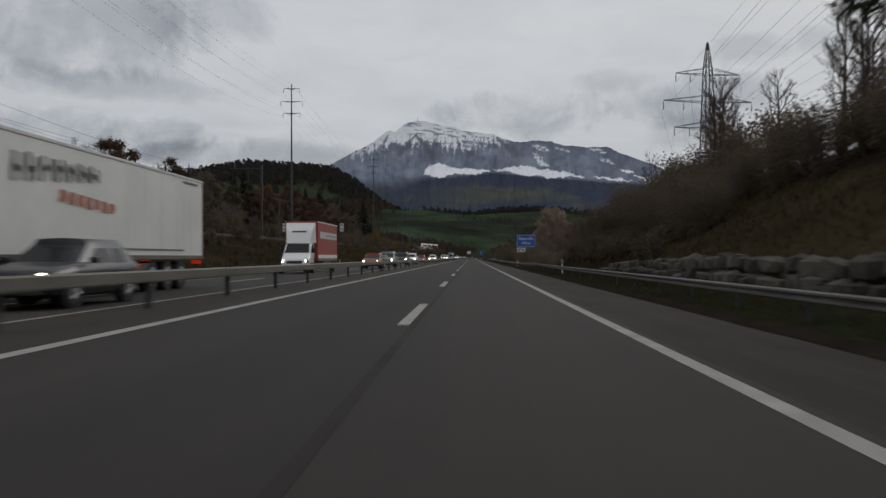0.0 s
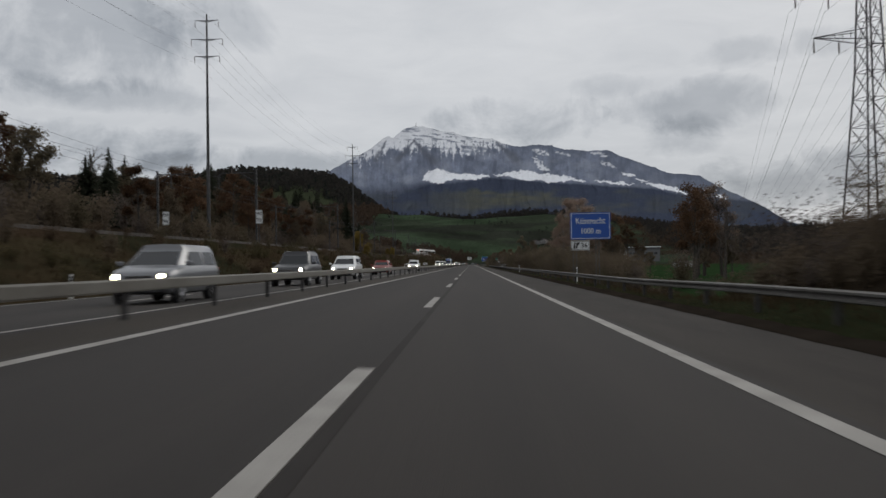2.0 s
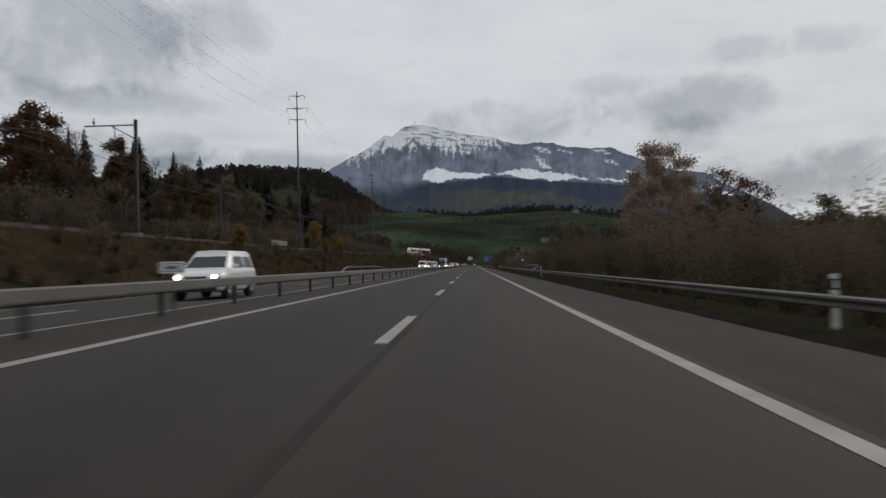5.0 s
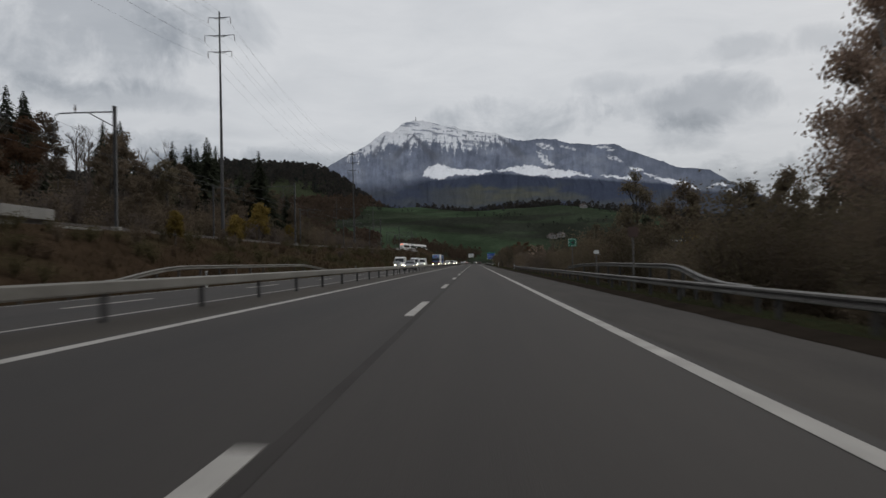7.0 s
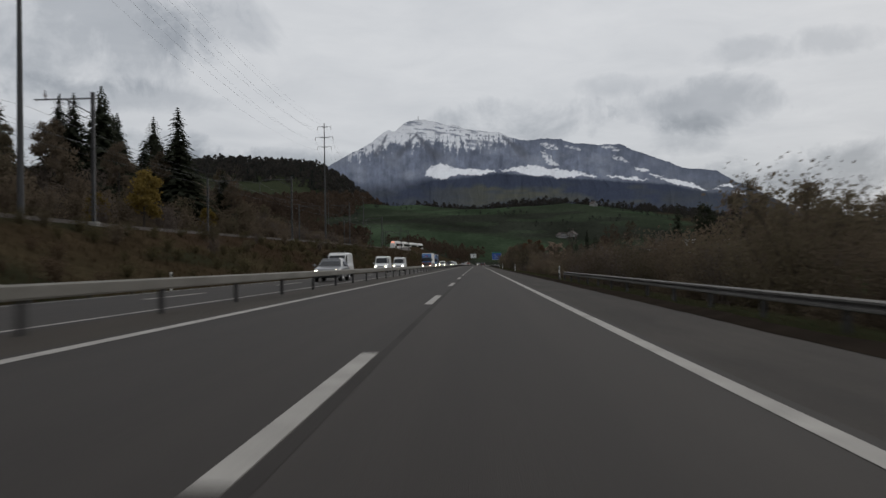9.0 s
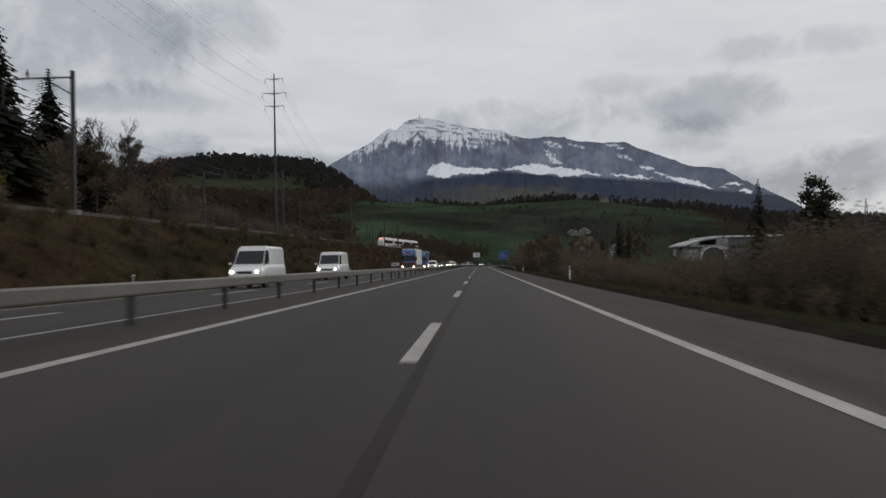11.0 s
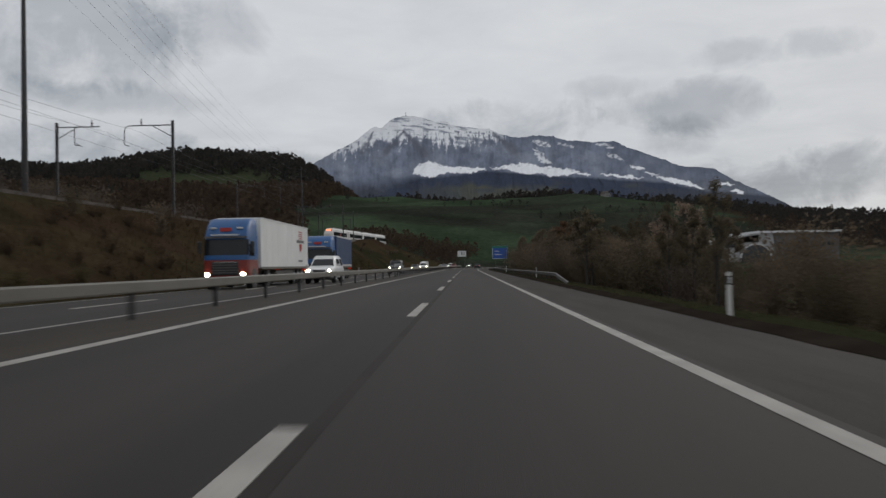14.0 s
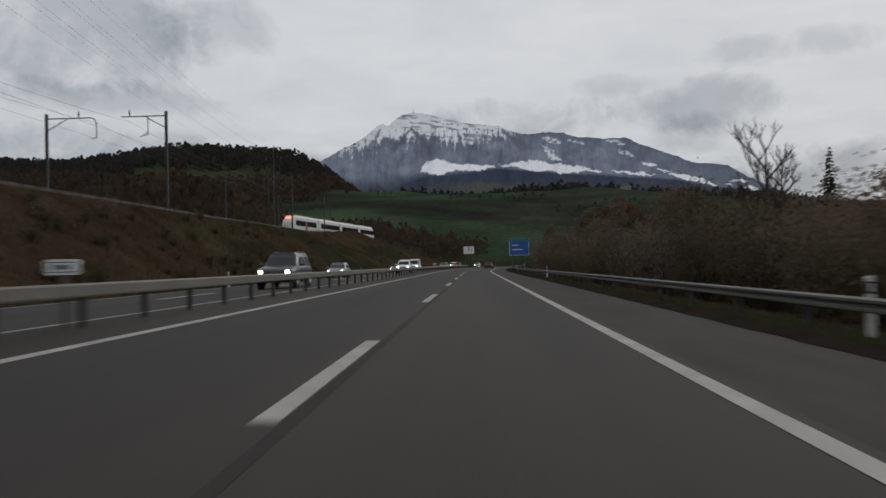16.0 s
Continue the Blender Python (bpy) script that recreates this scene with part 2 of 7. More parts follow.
FOREST_DARK = leaves("dark_mixed_forest", (0.033, 0.033, 0.032), (0.056, 0.050, 0.043), 0.0)
FOREST_BROWN = leaves("leafless_brown_wood", (0.051, 0.038, 0.028), (0.085, 0.060, 0.044), 0.0)
BANK_RUST = leaves("rusty_bank_weeds", (0.082, 0.058, 0.040), (0.104, 0.074, 0.050))
BANK_OLIVE = leaves("olive_bank_weeds", (0.068, 0.058, 0.032), (0.093, 0.079, 0.043))
GROUND = attribute_material("soil_and_grass", grain=0.32, scale=0.25, fine=2.5)
MOUNTAIN = attribute_material("hazy_rock_wood_and_snow", grain=0.05, scale=0.015, fine=0.06)
RUBBER = material("tyre_rubber", (0.02, 0.02, 0.02), 0.85, vary=0.2)
RIM = material("alloy_rim", (0.35, 0.35, 0.36), 0.35, metal=0.8, vary=0.15)
GLASS_DARK = material("tinted_car_glass", (0.016, 0.018, 0.021), 0.16, vary=0.1, spec=0.28)
LAMP_ON = material("lit_headlamp", (0.8, 0.8, 0.75), 0.2, emit=(1.0, 0.88, 0.58, 16.0))
LAMP_ORANGE = material("lit_display", (0.5, 0.1, 0.03), 0.3, emit=(1.0, 0.22, 0.06, 2.6))
LAMP_RED = material("red_lamp", (0.5, 0.02, 0.01), 0.3, emit=(1.0, 0.06, 0.02, 0.25))
CHROME = material("chrome_trim", (0.55, 0.55, 0.56), 0.2, metal=1.0, vary=0.05)
PAINTS = {
    "white": material("white_car_paint", (0.78, 0.78, 0.77), 0.3, vary=0.05, coat=0.4),
    "black": material("dark_car_paint", (0.018, 0.018, 0.021), 0.35, vary=0.1, coat=0.2),
    "graphite": material("graphite_car_paint", (0.036, 0.037, 0.041), 0.4, metal=0.2, vary=0.1, coat=0.2),
    "grey": material("grey_car_paint", (0.16, 0.165, 0.175), 0.35, metal=0.3, vary=0.1, coat=0.5),
    "slate": material("slate_blue_car_paint", (0.030, 0.036, 0.047), 0.5, metal=0.1, vary=0.1, coat=0.05, spec=0.3),
    "red": material("red_car_paint", (0.19, 0.022, 0.014), 0.45, vary=0.08, coat=0.1),
    "blue": material("blue_truck_paint", (0.010, 0.088, 0.265), 0.45, vary=0.12, coat=0.15),
    "cream": material("offwhite_trailer_panel", (0.80, 0.80, 0.77), 0.5, vary=0.10, scale=0.6),
    "tarp": material("blue_tarpaulin", (0.010, 0.040, 0.12), 0.65, vary=0.15, scale=0.8, bump=0.2),
    "box_red": material("red_box_panel", (0.33, 0.042, 0.028), 0.55, vary=0.12, scale=0.8),
}
PRINT_GREY = material("grey_print", (0.16, 0.15, 0.15), 0.6, vary=0.15)
PRINT_PALE = material("pale_grey_print", (0.34, 0.33, 0.33), 0.6, vary=0.15)
PRINT_ORANGE = material("orange_print", (0.46, 0.15, 0.08), 0.6, vary=0.15)
PRINT_RED = material("red_print", (0.42, 0.04, 0.035), 0.6, vary=0.1)
HALL_WALL = material("light_grey_hall_cladding", (0.11, 0.113, 0.118), 0.7, vary=0.1, scale=0.2, fine=2)
HALL_ROOF = material("pale_hall_roof", (0.62, 0.63, 0.64), 0.6, vary=0.1, scale=0.2)
HALL_GLASS = material("dark_hall_glazing", (0.05, 0.055, 0.06), 0.2, vary=0.2)
PLASTER = material("pale_house_plaster", (0.26, 0.255, 0.245), 0.9, vary=0.15, scale=0.5)
SHED_WALL = material("whitewashed_boards", (0.36, 0.36, 0.36), 0.8, vary=0.15, scale=0.4, fine=4)
TILES = material("brown_roof_tiles", (0.075, 0.055, 0.05), 0.85, vary=0.3, scale=0.8)

# ---- building blocks ----
class Geo:
    """Vertices and faces gathered for one mesh."""

    def __init__(self):
        self.v, self.f = [], []

    def add(self, verts, faces):
        n = len(self.v)
        self.v.extend(tuple(p) for p in verts)
        self.f.extend(tuple(i + n for i in f) for f in faces)
        return self

    def quad(self, a, b, c, d):
        return self.add((a, b, c, d), ((0, 1, 2, 3),))

    def box(self, x, y, z, sx, sy, sz, soft=0.0, turn=None):
        """A box round its centre; soft chamfers its edges."""
        hx, hy, hz = sx / 2, sy / 2, sz / 2
        if soft <= 0:
            verts = [(i * hx, j * hy, k * hz) for i in (-1, 1) for j in (-1, 1) for k in (-1, 1)]
            faces = [(0, 1, 3, 2), (4, 6, 7, 5), (0, 4, 5, 1), (2, 3, 7, 6), (0, 2, 6, 4), (1, 5, 7, 3)]
        else:
            s = min(soft, hx * 0.9, hy * 0.9, hz * 0.9)
            bm = bmesh.new()
            bmesh.ops.create_cube(bm, size=1, matrix=Matrix.Diagonal((sx, sy, sz, 1)))
            bmesh.ops.bevel(bm, geom=list(bm.edges), offset=s, segments=2, profile=0.5, affect="EDGES")
            bm.verts.index_update()
            verts, faces = [tuple(p.co) for p in bm.verts], [tuple(p.index for p in f.verts) for f in bm.faces]
            bm.free()
        if turn is not None:
            verts = [turn @ Vector(p) for p in verts]
        return self.add([(p[0] + x, p[1] + y, p[2] + z) for p in verts], faces)

    def tube(self, a, b, ra, rb=None, n=8, caps=True):
        a, b = Vector(a), Vector(b)
        rb = ra if rb is None else rb
        q = (b - a).to_track_quat("Z", "Y")
        verts = []
        for p, r in ((a, ra), (b, rb)):
            verts += [p + q @ Vector((math.cos(2 * math.pi * i / n) * r, math.sin(2 * math.pi * i / n) * r, 0)) for i in range(n)]
        faces = [(i, (i + 1) % n, n + (i + 1) % n, n + i) for i in range(n)]
        if caps:
            faces += [tuple(range(n - 1, -1, -1)), tuple(range(n, 2 * n))]
        return self.add(verts, faces)

    def loft(self, rings, caps=True, closed=True):
        """Joins rings of equally many points."""
        n = len(rings[0])
        verts = [p for r in rings for p in r]
        faces = []
        for k in range(len(rings) - 1):
            for i in range(n if closed else n - 1):
                j = (i + 1) % n
                faces.append((k * n + i, k * n + j, (k + 1) * n + j, (k + 1) * n + i))
        if caps and closed:
            faces += [tuple(range(n - 1, -1, -1)), tuple(range((len(rings) - 1) * n, len(rings) * n))]
        return self.add(verts, faces)

    def mesh(self, name, mat, smooth=False):
        me = bpy.data.meshes.new(name)
        me.from_pydata(self.v, [], self.f)
        me.materials.append(mat)
        if smooth:
            me.shade_smooth()
        return me


def part(name, geo, mat, parent=None, label="", smooth=False):
    """One mesh object, under a thing or a part if one is given."""
    ob = new(name, geo.mesh(name, mat, smooth) if isinstance(geo, Geo) else geo)
    if parent is not None:
        ob.parent = parent
    return tagged(ob, label)


def thing(name, label, category, group="", at=None, kind=""):
    """An empty at the base of a thing, which carries its tags."""
    ob = tagged(new(name), label, category, group, kind)
    ob.empty_display_size = 0.2
    if at is not None:
        ob.matrix_basis = at
    return ob


def smooth_step(a, b, v):
    k = np.clip((np.asarray(v, float) - a) / (b - a), 0, 1)
    return k * k * (3 - 2 * k)


def value_noise(x, y, seed=0):
    """Smooth two-dimensional noise in -1..1."""
    x, y = np.asarray(x, float), np.asarray(y, float)
    ix, iy = np.floor(x).astype(np.int64), np.floor(y).astype(np.int64)
    fx, fy = x - ix, y - iy
    fx, fy = fx * fx * (3 - 2 * fx), fy * fy * (3 - 2 * fy)

    def corner(a, b):
        h = (a * 374761393 + b * 668265263 + seed * 974711) & 0x7FFFFFFF
        h = ((h ^ (h >> 13)) * 1274126177) & 0x7FFFFFFF
        return ((h ^ (h >> 16)) & 0xFFFF) / 32767.5 - 1

    top = corner(ix, iy) * (1 - fx) + corner(ix + 1, iy) * fx
    low = corner(ix, iy + 1) * (1 - fx) + corner(ix + 1, iy + 1) * fx
    return top * (1 - fy) + low * fy


def fractal(x, y, octaves=4, seed=0):
    total, size = 0, 1.0
    for k in range(octaves):
        total = total + value_noise(x * 2 ** k, y * 2 ** k, seed + k) * size
        size *= 0.5
    return total / 1.8


# ---- the lie of the land ----
def bend(y):
    """How far the motorway has turned to the right."""
    y = np.asarray(y, float)
    return np.where(y > 640, np.where(y < 1000, (y - 640) ** 2 / 2600, (y - 1000) * 0.277 + 49.8), 0.0)


def rail_bend(y):
    y = np.asarray(y, float)
    return np.where(y > 600, -((np.minimum(y, 1100) - 600) ** 2) / 2100, 0.0)


def road_z(u):
    u = np.asarray(u, float)
    return np.where(u > -7, FALL * u, 0.175 + 0.02 * (u + 7))


def rail_z(y):
    """The height of the railway's crest."""
    return np.interp(y, [-200, 96, 186, 280, 365, 470, 550, 620, 680, 720, 763, 840, 1100], [3.3, 3.6, 4.0, 4.1, 4.3, 5.5, 6.2, 6.6, 7.6, 9.2, 11.3, 11.6, 14])


def ground_z(x, y):
    x, y = np.asarray(x, float), np.asarray(y, float)
    u = x - bend(y)
    wild = fractal(x / 9, y / 9, 3, 5)
    # right of the road: a cut bank first, then low fields
    bank = 1 - smooth_step(84, 105, y)
    high = np.interp(u, [5.0, 5.4, 7.5, 9.3, 10.2, 18, 30, 60, 150, 600], [-0.13, -0.10, -0.02, 0.2, 1.3, 6.0, 9.5, 14, 22, 40])
    flat = np.interp(u, [5.0, 5.4, 8.0, 12, 20, 40, 100, 400], [-0.13, -0.10, -0.35, -1.5, -2.3, -2.4, -2.5, -1.0])
    right = flat * (1 - bank) + high * bank + wild * np.interp(u, [7, 12, 30], [0, 0.25, 0.6])
    # left: ditch, railway bank, then a wooded slope
    crest, edge = rail_z(y), -26.5 + rail_bend(y)
    slope = np.clip((-17 - u) / (-17 - np.minimum(edge, -20)), 0, 1)
    left = np.where(u > -17, np.interp(u, [-17, -15.4], [-0.25, 0.0]), -0.25 + slope * (crest + 0.25))
    v = x - rail_bend(y)
    back = np.interp(y, [-200, 100, 240, 460, 545, 610, 700, 900], [8, 9, 11, 17, 17, 9.5, 8.5, 10])
    behind = np.where(v > -42, crest, np.where(v > -48, crest + (-42 - v) * 0.15, 0))
    far_left = crest + 0.9 + np.interp(-v, [48, 75, 110, 200, 500], [0, 1, 1.9, 3.2, 4.2]) * (back - crest - 0.9)
    behind = np.where(v <= -48, far_left, behind)
    left = np.where(v < -26.5, behind, left)
    left = left + wild * np.where((u < -18) & (v > -26), 0.18, 0) + wild * np.where(v < -48, 0.5, 0)
    z = np.where(u > 5.0, right, np.where(u < -15.4, left, road_z(u) - 0.15))
    # the country ahead: green hill, wooded hill on the left, low hill on the right
    swell = 1 + 0.10 * fractal(x / 160, y / 160, 3, 9)
    green = smooth_step(800, 1500, y) * np.interp(x, [-900, -400, -150, 0, 120, 230, 380, 600, 1500], [100, 96, 86, 80, 84, 72, 52, 38, 30]) * swell
    wood = smooth_step(1450, 2450, y) * np.interp(x, [-3500, -1500, -1060, -850, -640, -500, -420, -350, -270, -150, 0], [190, 180, 150, 140, 165, 168, 158, 120, 62, 20, 0])
    low = smooth_step(1500, 2300, y) * np.interp(x, [200, 450, 900, 1500, 3500], [0, 25, 60, 85, 120])
    drop = 1 - 0.5 * smooth_step(1600, 2100, y) * smooth_step(-300, 100, x)
    return z * (1 - smooth_step(850, 1300, y)) + green * drop + wood + low + fractal(x / 60, y / 60, 2, 3) * 2.5 * smooth_step(900, 1300, y)


def ground_cover(x, y):
    """The colour of what grows, place by place."""
    x, y = np.asarray(x, float), np.asarray(y, float)
    u = x - bend(y)
    n = fractal(x / 14, y / 14, 4, 21)[:, None]
    grass = np.array([0.023, 0.027, 0.014])
    weeds = np.array([0.038, 0.028, 0.017])
    meadow = np.array([0.036, 0.052, 0.031])
    soil = np.array([0.031, 0.024, 0.017])
    field = np.array([0.021, 0.040, 0.016])
    out = np.tile(grass, (len(x), 1))
    patch = fractal(x / 7, y / 22, 3, 23)[:, None]
    mixed = weeds * (1 + 0.25 * n) + grass * 0.7 * np.clip(0.15 - n, 0, 0.5)
    mixed = np.where(patch > 0.18, np.array([0.038, 0.026, 0.017]), mixed)
    mixed = np.where(patch < -0.22, np.array([0.025, 0.024, 0.014]), mixed)
    out = np.where((u < -16.5)[:, None], mixed, out)
    out = np.where(((x - rail_bend(y)) < -44)[:, None], soil, out)
    out = np.where(((u > 8.6 + n[:, 0]) & (y < 118))[:, None], soil * 0.75, out)
    out = np.where(((u > 10) & (u < 16.5 + 2 * n[:, 0]) & (y > 0) & (y < 52))[:, None], np.array([0.040, 0.033, 0.019]) * (1 + 0.4 * n), out)
    out = np.where(((u > 12) & (y > 118))[:, None], soil, out)
    out = np.where(((u > 10.5) & (y > 118) & (y < 160))[:, None], field, out)
    out = np.where(((u > 24) & (y > 118) & (y < 700))[:, None], field * (1 + 0.2 * n), out)
    plot = fractal(x / 110, y / 60, 2, 34)[:, None]
    hill = np.where(plot > 0.1, meadow, np.where(plot > -0.25, meadow * np.array([0.86, 0.76, 0.84]), meadow * np.array([0.74, 0.58, 0.74]))) * (1 + 0.55 * fractal(x / 45, y / 70, 4, 33)[:, None])
    out = np.where((y > 820)[:, None], hill, out)
    dull = np.array([0.035, 0.041, 0.024]) * (1 + 0.3 * fractal(x / 50, y / 80, 4, 35)[:, None])
    out = np.where(((y > 1150) & (x < -170 - 40 * n[:, 0]))[:, None], dull, out)
    out = np.where(((y > 640) & (x > 225 + 40 * n[:, 0]))[:, None], soil * 1.1, out)
    return np.clip(out, 0.01, 1)


def sheet(name, xs, ys, height, cover, mat, smooth=True):
    """A ground sheet over a grid of uneven steps, with its cover as a colour layer."""
    gx, gy = np.meshgrid(xs, ys)
    gx, gy = gx.ravel(), gy.ravel()
    z = height(gx, gy)
    nx, ny = len(xs), len(ys)
    me = bpy.data.meshes.new(name)
    i = (np.arange(ny - 1)[:, None] * nx + np.arange(nx - 1)[None, :]).ravel()
    faces = np.stack([i, i + 1, i + nx + 1, i + nx], 1)
    me.from_pydata(np.stack([gx, gy, z], 1).tolist(), [], faces.tolist())
    layer = me.color_attributes.new("cover", "FLOAT_COLOR", "POINT")
    colours = np.ones((len(gx), 4))
    colours[:, :3] = cover(gx, gy)
    layer.data.foreach_set("color", colours.ravel().astype(np.float32))
    me.materials.append(mat)
    if smooth:
        me.shade_smooth()
    return new(name, me)


GX = np.concatenate([np.linspace(-3600, -700, 30), np.linspace(-640, -130, 35), np.linspace(-120, -50, 29), np.linspace(-48, -15.4, 34),
                     [-12, -7, -2, 2, 4.9, 5.04, 5.4, 5.9], np.linspace(6.4, 32, 34), np.linspace(34, 130, 33), np.linspace(145, 700, 38), np.linspace(760, 3600, 26)])
GY = np.concatenate([np.linspace(-320, -45, 12), np.linspace(-40, 800, 240), np.linspace(808, 1560, 120), np.linspace(1590, 2600, 36), np.linspace(2700, 4300, 12)])
ground = tagged(sheet("ground", GX, GY, ground_z, ground_cover, GROUND), "grassy and weedy ground rising to green hills", "ground", kind="structure")


def strip(name, u0, u1, y0, y1, mat, lift=0.0, step=6.0, label="", zfun=road_z):
    """A band of the road between two offsets from its line."""
    g = Geo()
    ys = np.arange(y0, y1 + step, step)
    c = bend(ys)
    for a, b in zip(range(len(ys) - 1), range(1, len(ys))):
        g.quad((c[a] + u0, ys[a], float(zfun(u0)) + lift), (c[a] + u1, ys[a], float(zfun(u1)) + lift),
               (c[b] + u1, ys[b], float(zfun(u1)) + lift), (c[b] + u0, ys[b], float(zfun(u0)) + lift))
    return tagged(part(name, g, mat), label, "road", kind="structure")


road = strip("road", -5.35, -1.03, -60, 1160, ASPHALT, label="worn dark grey asphalt passing lane of the motorway")
strip("road", -1.03, 2.72, -60, 1160, ASPHALT_PALE, label="slightly paler worn asphalt driving lane of the motorway")
strip("pavement", 2.72, 5.07, -60, 1160, SHOULDER, label="paler asphalt hard shoulder of the motorway")
strip("pavement", -7.0, -5.35, -60, 1160, MEDIAN, label="paved median strip under the crash barrier")
far_road = strip("road", -15.4, -7.0, -60, 1160, ASPHALT, label="dark asphalt carriageway for oncoming traffic")
for u, owner in ((2.47, "solid white edge line on the shoulder side"), (-5.08, "solid white edge line beside the median")):
    strip("road_marking", u - 0.11, u + 0.11, -60, 1160, WHITE_LINE, 0.005, label=owner)
for u, owner in ((-7.35, "thin white edge line of the oncoming lanes"), (-14.85, "white edge line of the oncoming hard strip")):
    strip("road_marking", u - 0.08, u + 0.08, -60, 1160, WHITE_LINE, 0.005, label=owner)


def soil_edge():
    """Crumbled dark soil and grit that creeps over the edge of the hard shoulder."""
    r = random.Random(31)
    g = Geo()
    last, y = None, -60.0
    while y < 1150:
        c = float(bend(y))
        a, b = 5.03 + r.uniform(-0.06, 0.04), 5.52 + r.uniform(-0.12, 0.14)
        row = [(c + a, y, float(road_z(5.05)) + 0.006), (c + (a + b) / 2, y, float(road_z(5.05)) + 0.022 + r.uniform(0, 0.025)), (c + b, y, -0.045), (c + b + 0.12, y, -0.16)]
        if last:
            for i in range(3):
                g.quad(last[i], row[i], row[i + 1], last[i + 1])
        last = row
        y += r.uniform(0.7, 1.5) if y < 620 else 6.0
    return tagged(part("verge_soil", g, VERGE_SOIL), "strip of dark crumbly soil along the shoulder edge", "soil", kind="structure")


soil_edge()
strip("road_joint", -1.09, -0.97, -60, 1160, SEAM, 0.003, label="dark bitumen joint between the two lanes")

# snow-dusted mountain far behind everything
def mountain():
    """A long ridge: steep wooded flanks, snowy terraces and gullies."""
    columns, rows = 880, 240
    deg = np.linspace(-14.0, 24.5, columns)
    az = np.radians(deg)
    crest = np.interp(deg, [-14, -12.2, -10.6, -9.9, -9.1, -8.5, -7.9, -7.3, -6.9, -6.4, -6.05, -5.6, -5.0, -4.7, -4.1, -3.5, -2.7, -1.8, -1.35, -0.6, 0.6, 1.7, 2.6, 3.6, 4.6, 5.1, 5.9, 6.9, 8.6, 9.9, 10.9, 12.5, 14.05, 16.2, 17.5, 19, 20.4, 21.8, 24.5],
                      [4.9, 5.8, 6.65, 7.1, 7.55, 7.85, 8.1, 8.47, 8.75, 9.14, 9.36, 9.24, 9.74, 9.92, 10.06, 10.03, 9.86, 9.6, 9.64, 9.34, 9.17, 9.06, 8.65, 8.44, 8.53, 8.55, 8.47, 8.15, 7.98, 7.98, 7.5, 6.88, 6.2, 5.9, 5.05, 4.3, 3.5, 2.5, 1.9])
    crest = crest + 0.05 * fractal(deg * 2.2, deg * 0, 4, 41) + 0.035 * fractal(deg * 9, deg * 0, 2, 42)
    v = np.linspace(0, 1, rows)
    A, V = np.meshgrid(az, v)
    C = np.meshgrid(crest, v)[0]
    D = np.degrees(A)
    base = 0.8
    E = base + (C - base) * V
    gully = fractal(D * 1.5 + 0.5 * fractal(D, E, 2, 4), E * 0.33, 5, 50)
    depth = 4720 - 1000 * (1 - V) ** 1.3 + 75 * gully * (1 - V * 0.3) * np.sin(np.pi * np.clip(V, 0.05, 0.97))
    X = np.tan(A) * depth
    Z = np.tan(np.radians(E)) * depth / np.cos(A)
    Y = 235 + depth

    def mixed(a, b, k):
        return a * (1 - k[..., None]) + np.asarray(b) * k[..., None]

    # blue distance haze is mixed into the wood, slope and rock colours
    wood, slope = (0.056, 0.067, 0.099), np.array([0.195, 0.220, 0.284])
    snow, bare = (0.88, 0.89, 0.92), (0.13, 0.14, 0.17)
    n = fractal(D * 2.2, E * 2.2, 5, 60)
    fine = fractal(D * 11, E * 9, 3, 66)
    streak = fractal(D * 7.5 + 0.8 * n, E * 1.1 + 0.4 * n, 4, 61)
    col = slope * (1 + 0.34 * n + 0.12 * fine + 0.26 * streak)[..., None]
    # pale blots on the slope: mist painted in along with thin snow
    mist_dust = fractal(D * 0.9 + 3, E * 1.3, 4, 65)
    col = mixed(col, (0.36, 0.39, 0.45), np.clip(0.9 * mist_dust, 0, 0.55))
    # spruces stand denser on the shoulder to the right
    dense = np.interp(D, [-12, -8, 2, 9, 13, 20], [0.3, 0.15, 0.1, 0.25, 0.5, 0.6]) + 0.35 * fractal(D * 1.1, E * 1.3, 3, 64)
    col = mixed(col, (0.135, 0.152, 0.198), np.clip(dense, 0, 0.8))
    # dark forest belt under the snowy meadows
    belt = np.interp(D, [-14, -10, -6, -3.4, -1, 1.5, 4, 6.5, 8, 10, 13, 15.5, 18, 22], [4.8, 5.4, 5.5, 5.95, 6.05, 6.3, 6.05, 5.75, 5.65, 5.45, 5.15, 4.55, 4.2, 3.6])
    # the belt's edge fades out on the left, painted as if in haze
    soft = np.interp(D, [-14, -5, -3, 3, 22], [1.0, 0.9, 0.35, 0.15, 0.25])
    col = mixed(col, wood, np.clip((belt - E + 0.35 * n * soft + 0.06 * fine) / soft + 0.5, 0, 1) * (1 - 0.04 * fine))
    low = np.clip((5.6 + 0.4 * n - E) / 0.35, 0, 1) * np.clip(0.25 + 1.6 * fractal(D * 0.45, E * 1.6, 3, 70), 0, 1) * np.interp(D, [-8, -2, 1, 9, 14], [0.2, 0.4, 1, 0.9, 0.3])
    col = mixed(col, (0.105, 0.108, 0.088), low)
    # snow on the summit, torn into tongues at its lower edge
    line = np.interp(D, [-12, -9, -8, -7, -6, -5, -4, -3, -2, 0, 1.6, 2.4, 3.2, 22], [7.7, 7.6, 7.75, 7.95, 8.15, 8.35, 8.45, 8.4, 8.2, 8.15, 8.35, 8.6, 9.0, 10])
    cover = np.clip((E - line + 1.0 * streak + 0.35 * n + 0.45 * fine) * 2.6 + 0.2, 0, 1)
